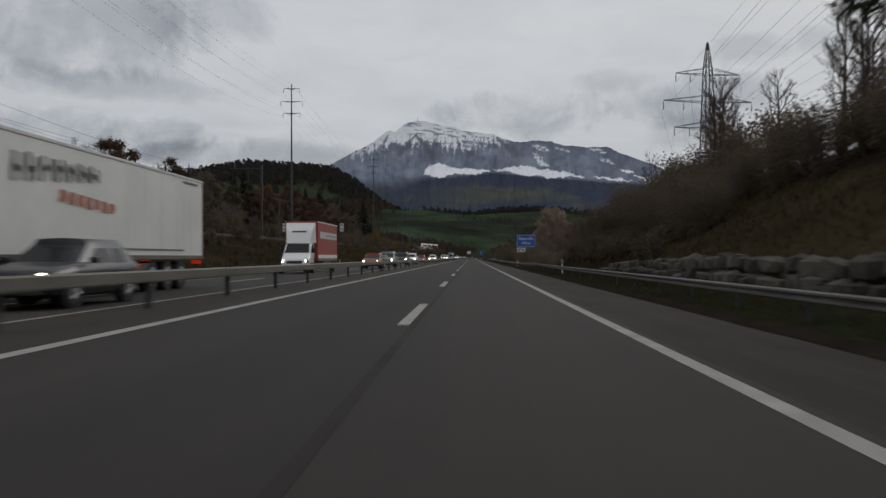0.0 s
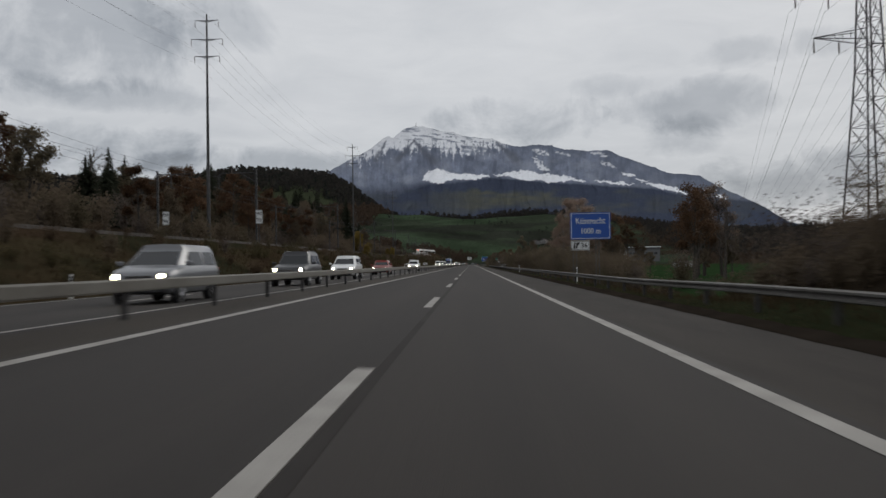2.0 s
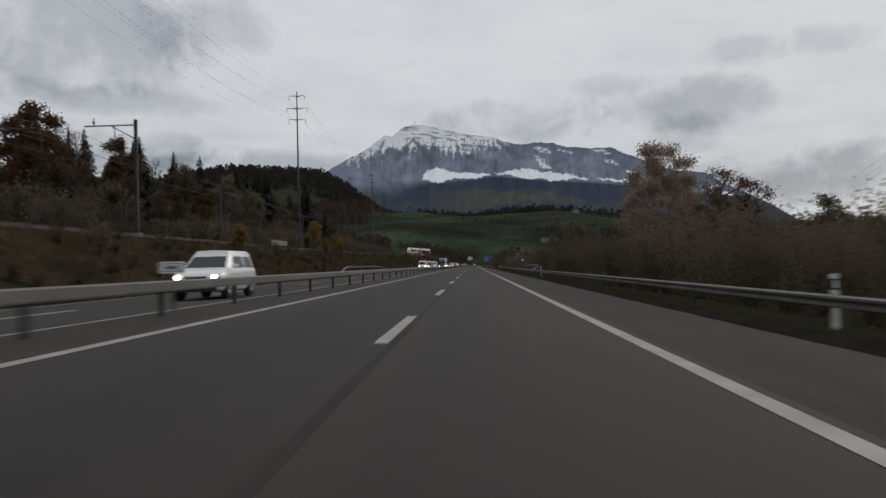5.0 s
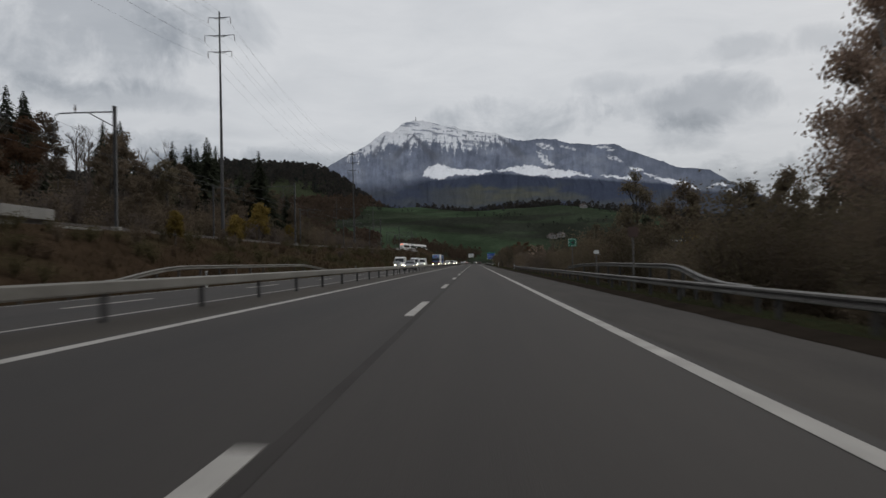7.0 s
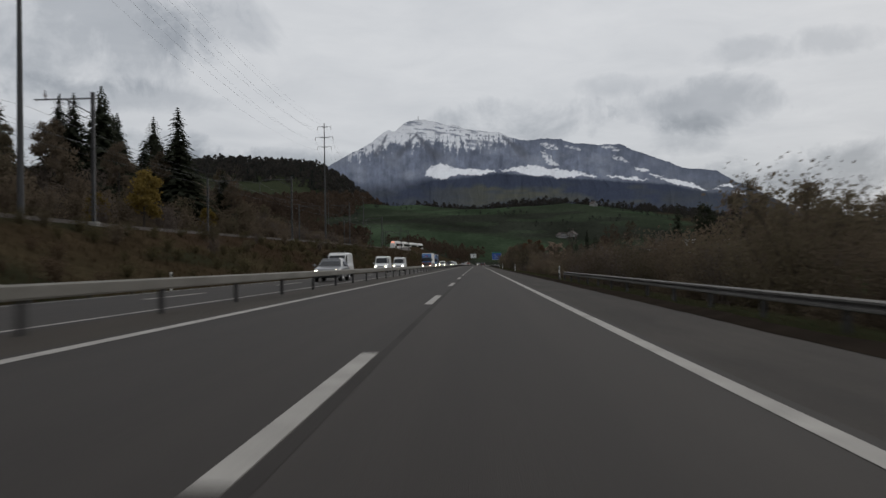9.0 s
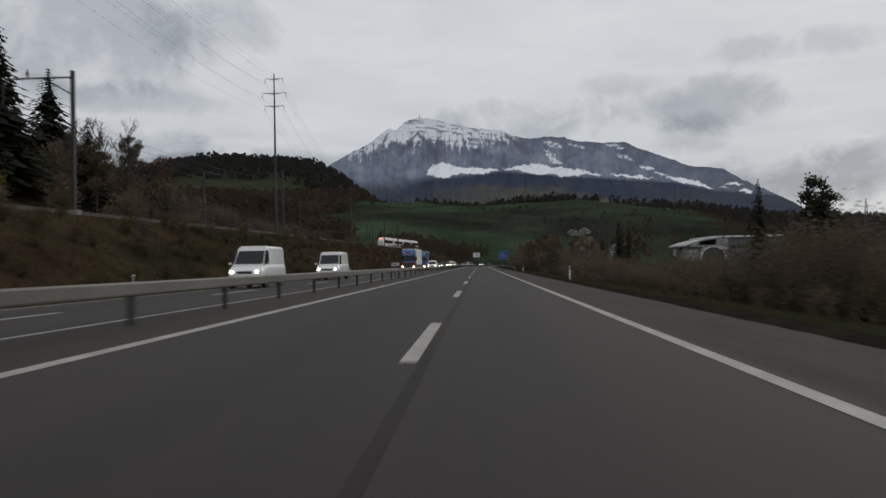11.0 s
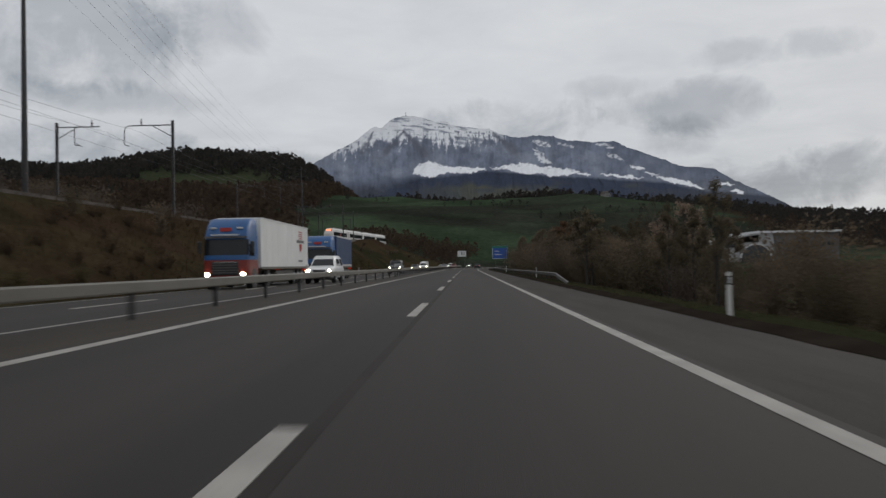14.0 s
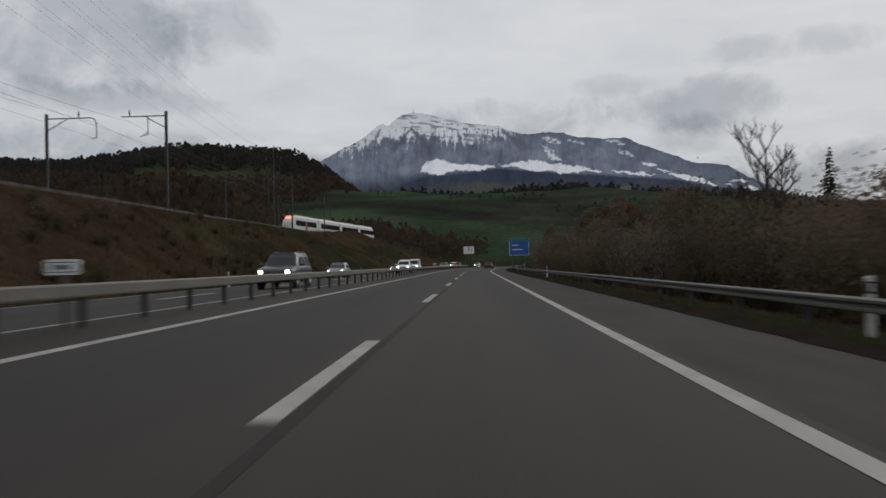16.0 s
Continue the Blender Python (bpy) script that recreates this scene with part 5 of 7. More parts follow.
THICK = [Thicket("thicket", "dense dull brown thicket of bushes", DULL_LEAVES, [lean_bush(DULL_LEAVES, s, 1700, 0.08, 1.2) for s in (1, 2, 3)], [lean_bush(DULL_LEAVES, s, 600, 0.14, 1.2) for s in (8, 9)]),
         Thicket("thicket", "dense brown-green thicket of bushes", OLIVE_LEAVES, [lean_bush(OLIVE_LEAVES, s, 1700, 0.08, 1.2) for s in (4, 5)], [lean_bush(OLIVE_LEAVES, s, 600, 0.14, 1.2) for s in (10, 11)]),
         Thicket("thicket", "grey-brown thicket of leafless bushes", TWIGS, [lean_bush(TWIGS, s, 1100, 0.075, 1.1) for s in (6, 7)], [lean_bush(TWIGS, s, 500, 0.11, 1.1) for s in (12, 13)])]


def scatter_bushes(count, xr, yr, size, seed, mix=(0.55, 0.3, 0.15), keep=None, joined=False, light=False):
    r = random.Random(seed)
    for k in range(count):
        y = yr[0] + (yr[1] - yr[0]) * (k + r.random()) / count
        u = r.uniform(*xr)
        if keep and not keep(u, y):
            continue
        s = size(y) if callable(size) else size
        s = s * r.uniform(0.75, 1.25) / 3.5
        q = r.random()
        if joined:
            THICK[0 if q < mix[0] else 1 if q < mix[0] + mix[1] else 2].put(u + float(bend(y)), y, s * r.uniform(0.95, 1.3), r.randrange(3), r.uniform(0, 6.28), r.uniform(0.85, 1.1), light)
            continue
        kind = DULL_BUSH if q < mix[0] else GREEN_BUSH if q < mix[0] + mix[1] else TWIG_BUSH
        kind.put(u + float(bend(y)), y, s * r.uniform(0.95, 1.3), r.randrange(3), turn=r.uniform(0, 6.28), tall=r.uniform(0.85, 1.1))


def right_height(y):
    return float(np.interp(y, [112, 150, 175, 230, 300, 390, 420, 500, 515, 560, 620, 760], [1.4, 3.0, 4.4, 5.2, 5.4, 5.2, 3.2, 3.2, 4.4, 5.4, 6.4, 6.8]))


# thicket along the right-hand side
scatter_bushes(115, (12.4, 14.4), (150, 700), lambda y: right_height(y) * 0.75, 51)
scatter_bushes(60, (9.2, 12.0), (112, 505), 1.3, 61, joined=True, light=True)
scatter_bushes(190, (14.2, 18.5), (152, 720), lambda y: right_height(y) * 0.85, 52, joined=True)
scatter_bushes(150, (18.0, 26.0), (165, 740), lambda y: right_height(y) * 0.98, 53, keep=lambda u, y: not 405 < y < 505 or u < 20, joined=True)
# cut bank at the start
scatter_bushes(85, (11.2, 14.0), (-14, 103), 2.6, 54, (0.5, 0.2, 0.3), keep=lambda u, y: not (4 < y < 46))
scatter_bushes(70, (9.6, 11.4), (48, 104), 1.4, 62, (0.6, 0.15, 0.25), joined=True, light=True)
scatter_bushes(95, (14.0, 19.0), (-14, 100), 3.2, 55, (0.45, 0.15, 0.4), keep=lambda u, y: not (4 < y < 46 and u < 15.5), joined=True)
scatter_bushes(60, (19.0, 30.0), (-5, 98), 4.2, 56, (0.45, 0.1, 0.45), joined=True)
# railway bank on the left, low growth
BANK = [Thicket("bank_growth", "rust-brown weeds and low brambles on the railway bank", BANK_RUST, [], [lean_bush(BANK_RUST, s, 330, 0.17, 1.7) for s in (21, 22)]),
        Thicket("bank_growth", "olive weeds and low brambles on the railway bank", BANK_OLIVE, [], [lean_bush(BANK_OLIVE, s, 330, 0.17, 1.7) for s in (23, 24)])]
r = random.Random(57)
for k in range(620):
    y, u = -10 + 640 * (k + r.random()) / 620, r.uniform(-26.2, -17.6)
    kind = BANK[0 if float(fractal(u / 7, y / 26, 2, 24)) > 0.05 else 1]
    kind.put(u, y, r.uniform(0.26, 0.46), r.randrange(2), r.uniform(0, 6.28), r.uniform(0.6, 0.95), True)
for t in BANK:
    t.done()
scatter_bushes(60, (-26.3, -22.0), (20, 590), 1.5, 58, (0.55, 0.3, 0.15), joined=True, light=True)
# wooded slope behind the railway
scatter_bushes(190, (-62, -43.5), (40, 600), 4.6, 59, (0.5, 0.15, 0.35), joined=True, light=True)
scatter_bushes(110, (-90, -62), (90, 580), 6.5, 60, (0.55, 0.15, 0.3), joined=True, light=True)
for t in THICK:
    t.done()

for x, y, s, t in ((-76.2, 237, 0.82, 0), (-84, 243, 0.7, 1), (-78.7, 312, 0.98, 1), (-79.8, 361, 0.95, 0), (-95.5, 398, 1.0, 2), (-65, 351, 0.66, 1), (-62.3, 469.5, 1.2, 0), (-74.9, 461.6, 1.1, 1),
                   (-77.3, 455, 0.94, 2), (-104, 560, 1.5, 1), (-112, 548, 1.2, 0), (-88, 470, 0.95, 2), (-97, 455, 1.0, 0), (-70, 478, 0.8, 1), (-58, 486, 0.7, 2), (-110, 430, 1.05, 1), (-118, 402, 1.0, 0),
                   (-105, 385, 0.95, 2), (-72, 340, 0.6, 0), (-90, 330, 0.8, 1), (-100, 300, 0.85, 2), (-92, 262, 0.75, 0), (-70, 222, 0.6, 1), (-125, 505, 1.2, 0), (-132, 470, 1.15, 2), (-98, 520, 1.1, 0), (-84, 505, 0.75, 1)):
    SPRUCES.put(x, y, s, t, turn=x * y)
SPRUCE_RIGHT = Planter(spruce("slim ragged spruce above the thicket", 18, 23, "spruces on the lower side", 0.12, 0.2), spruce("dark spruce above the thicket", 18, 24, "spruces on the lower side", 0.08, 0.19))
for x, y, s, t in ((60.6, 548, 1.18, 0), (46, 640, 1.0, 0), (52, 655, 0.9, 1), (44, 662, 0.8, 0), (56, 690, 0.9, 1), (72, 560, 0.75, 1)):
    SPRUCE_RIGHT.put(x, y, s, t, turn=x * y)
for x, y, s, t in ((-52, 262, 1.0, 0), (-57, 300, 1.1, 1), (-66, 180, 1.05, 0), (-54, 330, 0.9, 1), (-60, 140, 1.0, 0),
                   (-58, 236, 1.05, 1), (-53.5, 214, 0.95, 0), (-51, 192, 0.8, 1), (-49, 246, 0.7, 0), (-56, 318, 0.85, 1), (-64, 285, 1.2, 0), (-70, 160, 1.1, 1), (50, 250, 1.1, 0), (24, 668, 0.95, 0), (30, 690, 1.0, 1)):
    RUSSET.put(x, y, s, t, turn=x * y)
for x, y, s in ((35.6, 201, 1.08), (44.6, 232, 1.35), (-85, 583, 1.25), (50, 246, 1.2), (37, 290, 1.22), (43.5, 297, 1.15)):
    AIRY.put(x, y, s, 0, turn=x)
for k in range(54):
    y = rng.uniform(60, 590)
    x = -rng.uniform(47, 92) - (8 if y > 520 else 0)
    OLIVE.put(x, y, rng.uniform(0.55, 1.0), k, turn=rng.uniform(0, 6.28))
for k in range(22):
    y = rng.uniform(70, 560)
    BARE.put(-rng.uniform(60, 110), y, rng.uniform(0.8, 1.25), k, turn=rng.uniform(0, 6.28))
for x, y, s in ((-49.7, 421.5, 1.0), (-47.5, 402, 0.55), (-24, 300, 0.3), (-24.5, 318, 0.35), (-23.5, 250, 0.32), (-48, 445, 0.6), (26, 332, 0.7)):
    YELLOW.put(x, y, s, 0, turn=x)
for x, y, s, t in ((26.2, 286, 1.26, 0), (29.5, 290, 1.28, 1), (33, 297, 1.05, 0), (24.0, 281, 0.85, 1), (36, 306, 1.0, 1)):
    BIRCH.put(x, y, s, t, turn=x)
for x, y, s, t in ((18.5, 357, 0.7, 1), (21.5, 360, 0.6, 1), (29, 366, 0.68, 1), (14.8, 308.6, 0.86, 1), (31, 398, 0.95, 0), (38, 410, 0.9, 1), (52, 240, 1.6, 0), (30, 590, 0.85, 0)):
    SPARSE.put(x, y, s, t, turn=x + y)
for x, y, s, t in ((18, 600, 0.66, 0), (20, 612, 0.78, 2), (22, 622, 0.84, 0), (17, 628, 0.72, 2), (24, 636, 0.88, 0), (19, 641, 0.82, 2), (15.5, 609, 0.58, 1), (22, 592, 0.6, 0), (17, 652, 0.82, 2), (23, 657, 0.9, 0)):
    OLIVE.put(x, y, s, t, turn=x + y)
for x, y, s, t in ((15.5, 577, 0.8, 1), (40, 640, 1.35, 0), (23, 52, 0.75, 0), (27, 64, 0.85, 1), (22, 76, 0.7, 0), (30, 84, 0.8, 1), (19, 44, 0.7, 1), (25, 95, 0.7, 0), (33, 72, 0.9, 1), (18, 34, 0.62, 0), (17, 62, 0.55, 1), (-66, 408, 1.25, 0), (-88, 418, 1.1, 0), (-96, 428, 1.2, 1), (-82, 404, 1.0, 1), (48, 225, 1.2, 1), (38, 470, 0.7, 0)):
    BARE.put(x, y, s, t, turn=x + y)
for x, y, s, t in ((17.5, 302, 0.72, 0), (-62, 372, 1.1, 0), (-65, 384, 1.15, 2), (-60, 392, 0.95, 1), (-70, 366, 1.1, 2), (32.5, 320, 0.97, 0), (37.4, 321, 0.9, 2), (28, 319, 0.86, 1), (42, 328, 0.95, 0), (47, 332, 0.9, 2)):
    OLIVE.put(x, y, s, t, turn=x)
for x, y, s, t, tall in ((10.8, 541.5, 0.84, 1, 0.67), (11.9, 545.5, 0.74, 1, 0.71), (23, 556, 0.8, 0, 1.0), (25.5, 560, 0.7, 1, 1.0)):
    SPARSE.put(x, y, s, t, turn=x + y, tall=tall)
for x, y, s in ((12.5, 519, 0.36), (13.2, 516, 0.34), (13.0, 511, 0.40), (12.8, 532, 0.33), (14.4, 537, 0.36)):
    SPARSE.put(x, y, s, 1, turn=x * y, tall=1.4)
for x, y, s, t in ((20, 70, 0.72, 1), (24, 82, 0.8, 0), (27, 92, 0.9, 1), (18.5, 88, 0.5, 0), (17, 97, 0.45, 1)):
    BARE.put(x, y, s, t, turn=x * y)
PINE.put(15.5, 30.5, 0.85, 0, turn=1.0)
PINE.put(60.0, 515.0, 1.15, 0, turn=2.0)
PINE.put(66.0, 530.0, 0.9, 0, turn=4.0)
for k in range(46):
    y = rng.uniform(225, 760)
    if 395 < y < 605:
        continue
    OLIVE.put(float(bend(y)) + rng.uniform(22, 55), y, rng.uniform(0.4, 0.75) * (1.25 if y > 560 else 1), k, turn=rng.uniform(0, 6.28))
for k in range(19):
    y = 640 + k * 9.5
    (OLIVE if k % 6 else RUSSET).put(float(bend(y)) + rng.uniform(14, 26), y, rng.uniform(0.55, 0.85), k, turn=k)
for k in range(16):
    y = 640 + k * 14
    DULL_BUSH.put(float(bend(y)) - rng.uniform(18, 28), y, rng.uniform(0.2, 0.4), k, turn=k)


def grass(name, label, u0, u1, y0, y1, count, tall, seed, mat=None):
    """Uneven tufts along the verge."""
    r = np.random.default_rng(seed)
    y = r.uniform(y0, y1, count)
    x = r.uniform(u0, u1, count) + bend(y)
    z = ground_z(x, y)
    verts, faces = [], []
    for i in range(count):
        for _ in range(3):
            a, h = r.uniform(0, 6.28), tall * r.uniform(0.5, 1.4)
            w, l = 0.02, h * r.uniform(0.1, 0.6)
            c, s = math.cos(a), math.sin(a)
            n = len(verts)
            verts += [(x[i] - w * s, y[i] + w * c, z[i] - 0.03), (x[i] + w * s, y[i] - w * c, z[i] - 0.03), (x[i] + l * c, y[i] + l * s, z[i] + h)]
            faces.append((n, n + 1, n + 2))
    g = Geo()
    g.v, g.f = verts, faces
    return tagged(part(name, g, mat or GRASS_BLADES), label, "grass", kind="stuff")


grass("verge_grass", "tufts of dull green grass on the verge", 5.5, 8.6, -6, 580, 46000, 0.075, 1)
grass("bank_grass", "long dry grass on the railway bank", -26.3, -16.0, 0, 640, 24000, 0.34, 2, DRY_GRASS)
grass("bank_grass", "rough grass at the foot of the cut bank", 6.8, 16.0, -12, 112, 9000, 0.22, 3, DRY_GRASS)


def far_wood(name, label, mat, spots, conifer, seed, size, chips=38):
    """Distant trees, each a ragged little crown, joined in one mesh."""
    r = np.random.default_rng(seed)
    g = Geo()
    verts, faces = [], []
    for x, y, z in spots:
        h = size * r.uniform(0.65, 1.25)
        w = h * (0.20 if conifer else 0.42)
        n0 = len(verts)
        if conifer:
            for base, rr in ((0.05, 1.0), (0.42, 0.66)):
                m = len(verts)
                for k in range(6):
                    a = k * 1.047 + r.uniform(-0.3, 0.3)
                    q = w * rr * r.uniform(0.7, 1.25)
                    verts.append((x + q * math.cos(a), y + q * math.sin(a), z + h * (base + r.uniform(-0.05, 0.05))))
                verts.append((x, y, z + h * (0.62 if base < 0.3 else 1.0)))
                faces += [(m + k, m + (k + 1) % 6, m + 6) for k in range(6)]
        else:
            for k in range(chips):
                a, t = r.uniform(0, 6.283), r.uniform(0, 1) ** 0.8
                q = w * math.sqrt(max(0.02, 1 - (2 * t - 0.85) ** 2)) * r.uniform(0.2, 1.05)
                px, py, pz = x + q * math.cos(a), y + q * math.sin(a), z + h * (0.05 + 0.95 * t)
                s, b, up = h * r.uniform(0.045, 0.10) * math.sqrt(38 / chips), r.uniform(0, 6.283), r.uniform(0.4, 1.0)
                m = len(verts)
                verts += [(px - s * math.cos(b), py - s * math.sin(b), pz - s * up), (px + s * math.cos(b), py + s * math.sin(b), pz - s * 0.6), (px + s * 0.7 * math.cos(b), py + s * 0.7 * math.sin(b), pz + s * up), (px - s * 0.8 * math.cos(b), py - s * 0.8 * math.sin(b), pz + s * 0.7)]
                faces.append((m, m + 1, m + 2, m + 3))
    g.v, g.f = verts, faces
    return tagged(part(name, g, mat), label, "woodland", kind="stuff")


def wood_spots(count, xr, yr, seed, keep):
    r = np.random.default_rng(seed)
    x, y = r.uniform(*xr, count), r.uniform(*yr, count)
    ok = keep(x, y)
    x, y = x[ok], y[ok]
    return list(zip(x.tolist(), y.tolist(), ground_z(x, y).tolist()))


far_wood("far_forest", "dark mixed forest along the hilltop", FOREST_DARK, wood_spots(6800, (-2300, -150), (1740, 2560), 15, lambda x, y: (y > np.where(x < -590, 1760, 1985) + 60 * fractal(x / 120, y / 120, 3, 77)) | (x > -300)), False, 15, 21, 16)
far_wood("far_forest", "dark spruces along the hilltop", FOREST, wood_spots(3400, (-2300, -150), (1740, 2560), 5, lambda x, y: (y > np.where(x < -590, 1760, 1985) + 60 * fractal(x / 120, y / 120, 3, 77)) | (x > -300)), True, 5, 20)
far_wood("far_wood", "brown leafless wood on the lower hillside", FOREST_BROWN, wood_spots(6400, (-1500, -150), (1180, 1660), 6, lambda x, y: fractal(x / 170, y / 170, 3, 90) > -0.32), False, 6, 15, 20)
far_wood("far_wood", "dark mixed wood on the hillside", FOREST, wood_spots(2200, (-1300, -170), (1200, 1700), 7, lambda x, y: fractal(x / 140, y / 140, 3, 91) > 0.28), True, 7, 17)
far_wood("far_wood", "scattered orchard trees and hedges on the green hill", FOREST, wood_spots(2200, (-260, 700), (1080, 1560), 8, lambda x, y: (fractal(x / 70, y / 35, 3, 92) > 0.36) | ((np.abs(y - 1490) < 25) & (fractal(x / 40, y / 40, 2, 93) > -0.1))), False, 8, 5, 36)
far_wood("far_wood", "dark brown trees along the crest of the green hill", FOREST_DARK, wood_spots(1700, (-120, 760), (1490, 1640), 18, lambda x, y: fractal(x / 70, y / 50, 3, 98) > -0.1), False, 18, 12, 26)
far_wood("far_forest", "dark wooded hills beyond the fields", FOREST, wood_spots(5000, (230, 2600), (1650, 2350), 9, lambda x, y: fractal(x / 200, y / 200, 3, 94) > -0.35), True, 9, 22)
far_wood("far_wood", "brown trees on the valley floor", FOREST_BROWN, wood_spots(1500, (60, 700), (640, 1100), 10, lambda x, y: (fractal(x / 60, y / 60, 3, 95) > 0.12) & (x > 45 + bend(y)) & ~((y < 895) & (x > 0.19 * (y - 385)) & (x < 0.47 * (y - 385)))), False, 10, 9, 80)
far_wood("far_wood", "brown wood behind the curve of the railway", FOREST_BROWN, wood_spots(1500, (-420, -50), (700, 1260), 26, lambda x, y: (x < rail_bend(y) - 46) & (x < -58 - (y - 850) * 0.15)), False, 26, 12, 46)
far_wood("far_wood", "brown trees between the railway and the motorway", FOREST_BROWN, wood_spots(620, (-110, 60), (800, 915), 27, lambda x, y: (x > rail_bend(y) - 24) & (x < bend(y) - 20)), False, 27, 5.5, 46)
far_wood("far_wood", "dark brown wood on the lower slope", FOREST_DARK, wood_spots(2600, (215, 900), (900, 1560), 13, lambda x, y: x > 225 + 30 * fractal(x / 60, y / 60, 2, 97)), False, 13, 10, 44)

# ---- vehicles ----
def ring(y, w, z0, z1):
    """A car's cross-section with tucked-in sills and rounded shoulders."""
    h = z1 - z0
    half = [(w * 0.84, z0), (w * 0.93, z0 + h * 0.06), (w * 0.975, z0 + h * 0.2), (w * 1.0, z0 + h * 0.45), (w * 0.995, z0 + h * 0.68), (w * 0.97, z1 - 0.13 * h), (w * 0.925, z1 - 0.05 * h), (w * 0.85, z1 - 0.01 * h), (w * 0.6, z1 + 0.015 * h)]
    return [(-x, y, z) for x, z in half] + [(x, y, z) for x, z in reversed(half)]


def wheel(parent, x, y, r, width, out):
    """A tyre with its rim."""
    g = Geo()
    n = 18
    rings = []
    for dx, rr in ((-0.5, 0.80), (-0.5, 0.95), (-0.38, 1.0), (0.38, 1.0), (0.5, 0.95), (0.5, 0.80)):
        rings.append([(x + dx * width, y + r * rr * math.cos(6.283 * k / n), r + r * rr * math.sin(6.283 * k / n)) for k in range(n)])
    g.loft(rings)
    tyre = part("wheel", g, RUBBER, parent)
    g = Geo()
    xo = x + out * width * 0.51
    g.tube((xo - out * 0.03, y, r), (xo + out * 0.012, y, r), r * 0.66, r * 0.6, 14)
    for k in range(5):
        a = 1.257 * k
        g.tube((xo + out * 0.01, y, r), (xo + out * 0.012, y + r * 0.58 * math.cos(a), r + r * 0.58 * math.sin(a)), 0.05, 0.035, 4)
    part("rim", g, RIM, tyre)


def eased(stations, n=26):
    """More stations between those given, along smooth lines."""
    t = [s[0] for s in stations]
    out = []
    for k in range(n + 1):
        q = k / n
        q = 0.5 - 0.5 * math.cos(math.pi * q) if k not in (0, n) else float(k == n)
        i = max(j for j in range(len(t)) if t[j] <= q + 1e-9)
        i = min(i, len(t) - 2)
        f = (q - t[i]) / (t[i + 1] - t[i])
        f = 0.4 * f + 0.6 * f * f * (3 - 2 * f) if 0 < i < len(t) - 2 else math.sin(f * math.pi / 2) if i == 0 else 1 - math.cos(f * math.pi / 2)
        out.append((q,) + tuple(a + (b - a) * f for a, b in zip(stations[i][1:], stations[i + 1][1:])))
    return out


STYLES = {
    # length, half width, body stations (share of length, share of width, sill, shoulder), cabin (screen foot, roof front, roof back, rear foot, shoulder, roof), wheels
    "suv": (4.6, 0.93, ((0, 0.78, 0.48, 0.80), (0.03, 0.92, 0.34, 0.96), (0.12, 0.98, 0.30, 1.04), (0.28, 1.0, 0.30, 1.12), (0.6, 1.0, 0.30, 1.14), (0.93, 0.98, 0.32, 1.12), (0.985, 0.93, 0.40, 1.05), (1, 0.85, 0.50, 0.95)),
            (0.27, 0.43, 0.93, 0.985, 1.08, 1.74), (0.18, 0.80), 0.36),
    "car": (4.35, 0.89, ((0, 0.76, 0.42, 0.66), (0.03, 0.91, 0.28, 0.80), (0.12, 0.98, 0.24, 0.88), (0.3, 1.0, 0.24, 0.97), (0.6, 1.0, 0.24, 1.0), (0.93, 0.97, 0.27, 1.0), (0.985, 0.92, 0.34, 0.94), (1, 0.84, 0.44, 0.85)),
            (0.28, 0.46, 0.84, 0.975, 0.94, 1.46), (0.19, 0.79), 0.315),
    "minivan": (4.5, 0.91, ((0, 0.76, 0.44, 0.74), (0.03, 0.92, 0.30, 0.90), (0.10, 0.98, 0.26, 1.0), (0.24, 1.0, 0.26, 1.10), (0.6, 1.0, 0.26, 1.12), (0.95, 0.98, 0.28, 1.12), (0.99, 0.93, 0.36, 1.05), (1, 0.86, 0.46, 0.95)),
                (0.20, 0.40, 0.94, 0.99, 1.06, 1.68), (0.18, 0.79), 0.32),
    "van": (5.3, 0.98, ((0, 0.80, 0.46, 0.84), (0.025, 0.93, 0.32, 1.02), (0.09, 0.98, 0.28, 1.16), (0.18, 1.0, 0.28, 1.30), (0.5, 1.0, 0.28, 1.32), (0.97, 1.0, 0.30, 1.32), (0.995, 0.97, 0.36, 1.28), (1, 0.94, 0.44, 1.2)),
            (0.155, 0.32, 0.985, 0.998, 1.26, 2.28), (0.17, 0.78), 0.35),
}


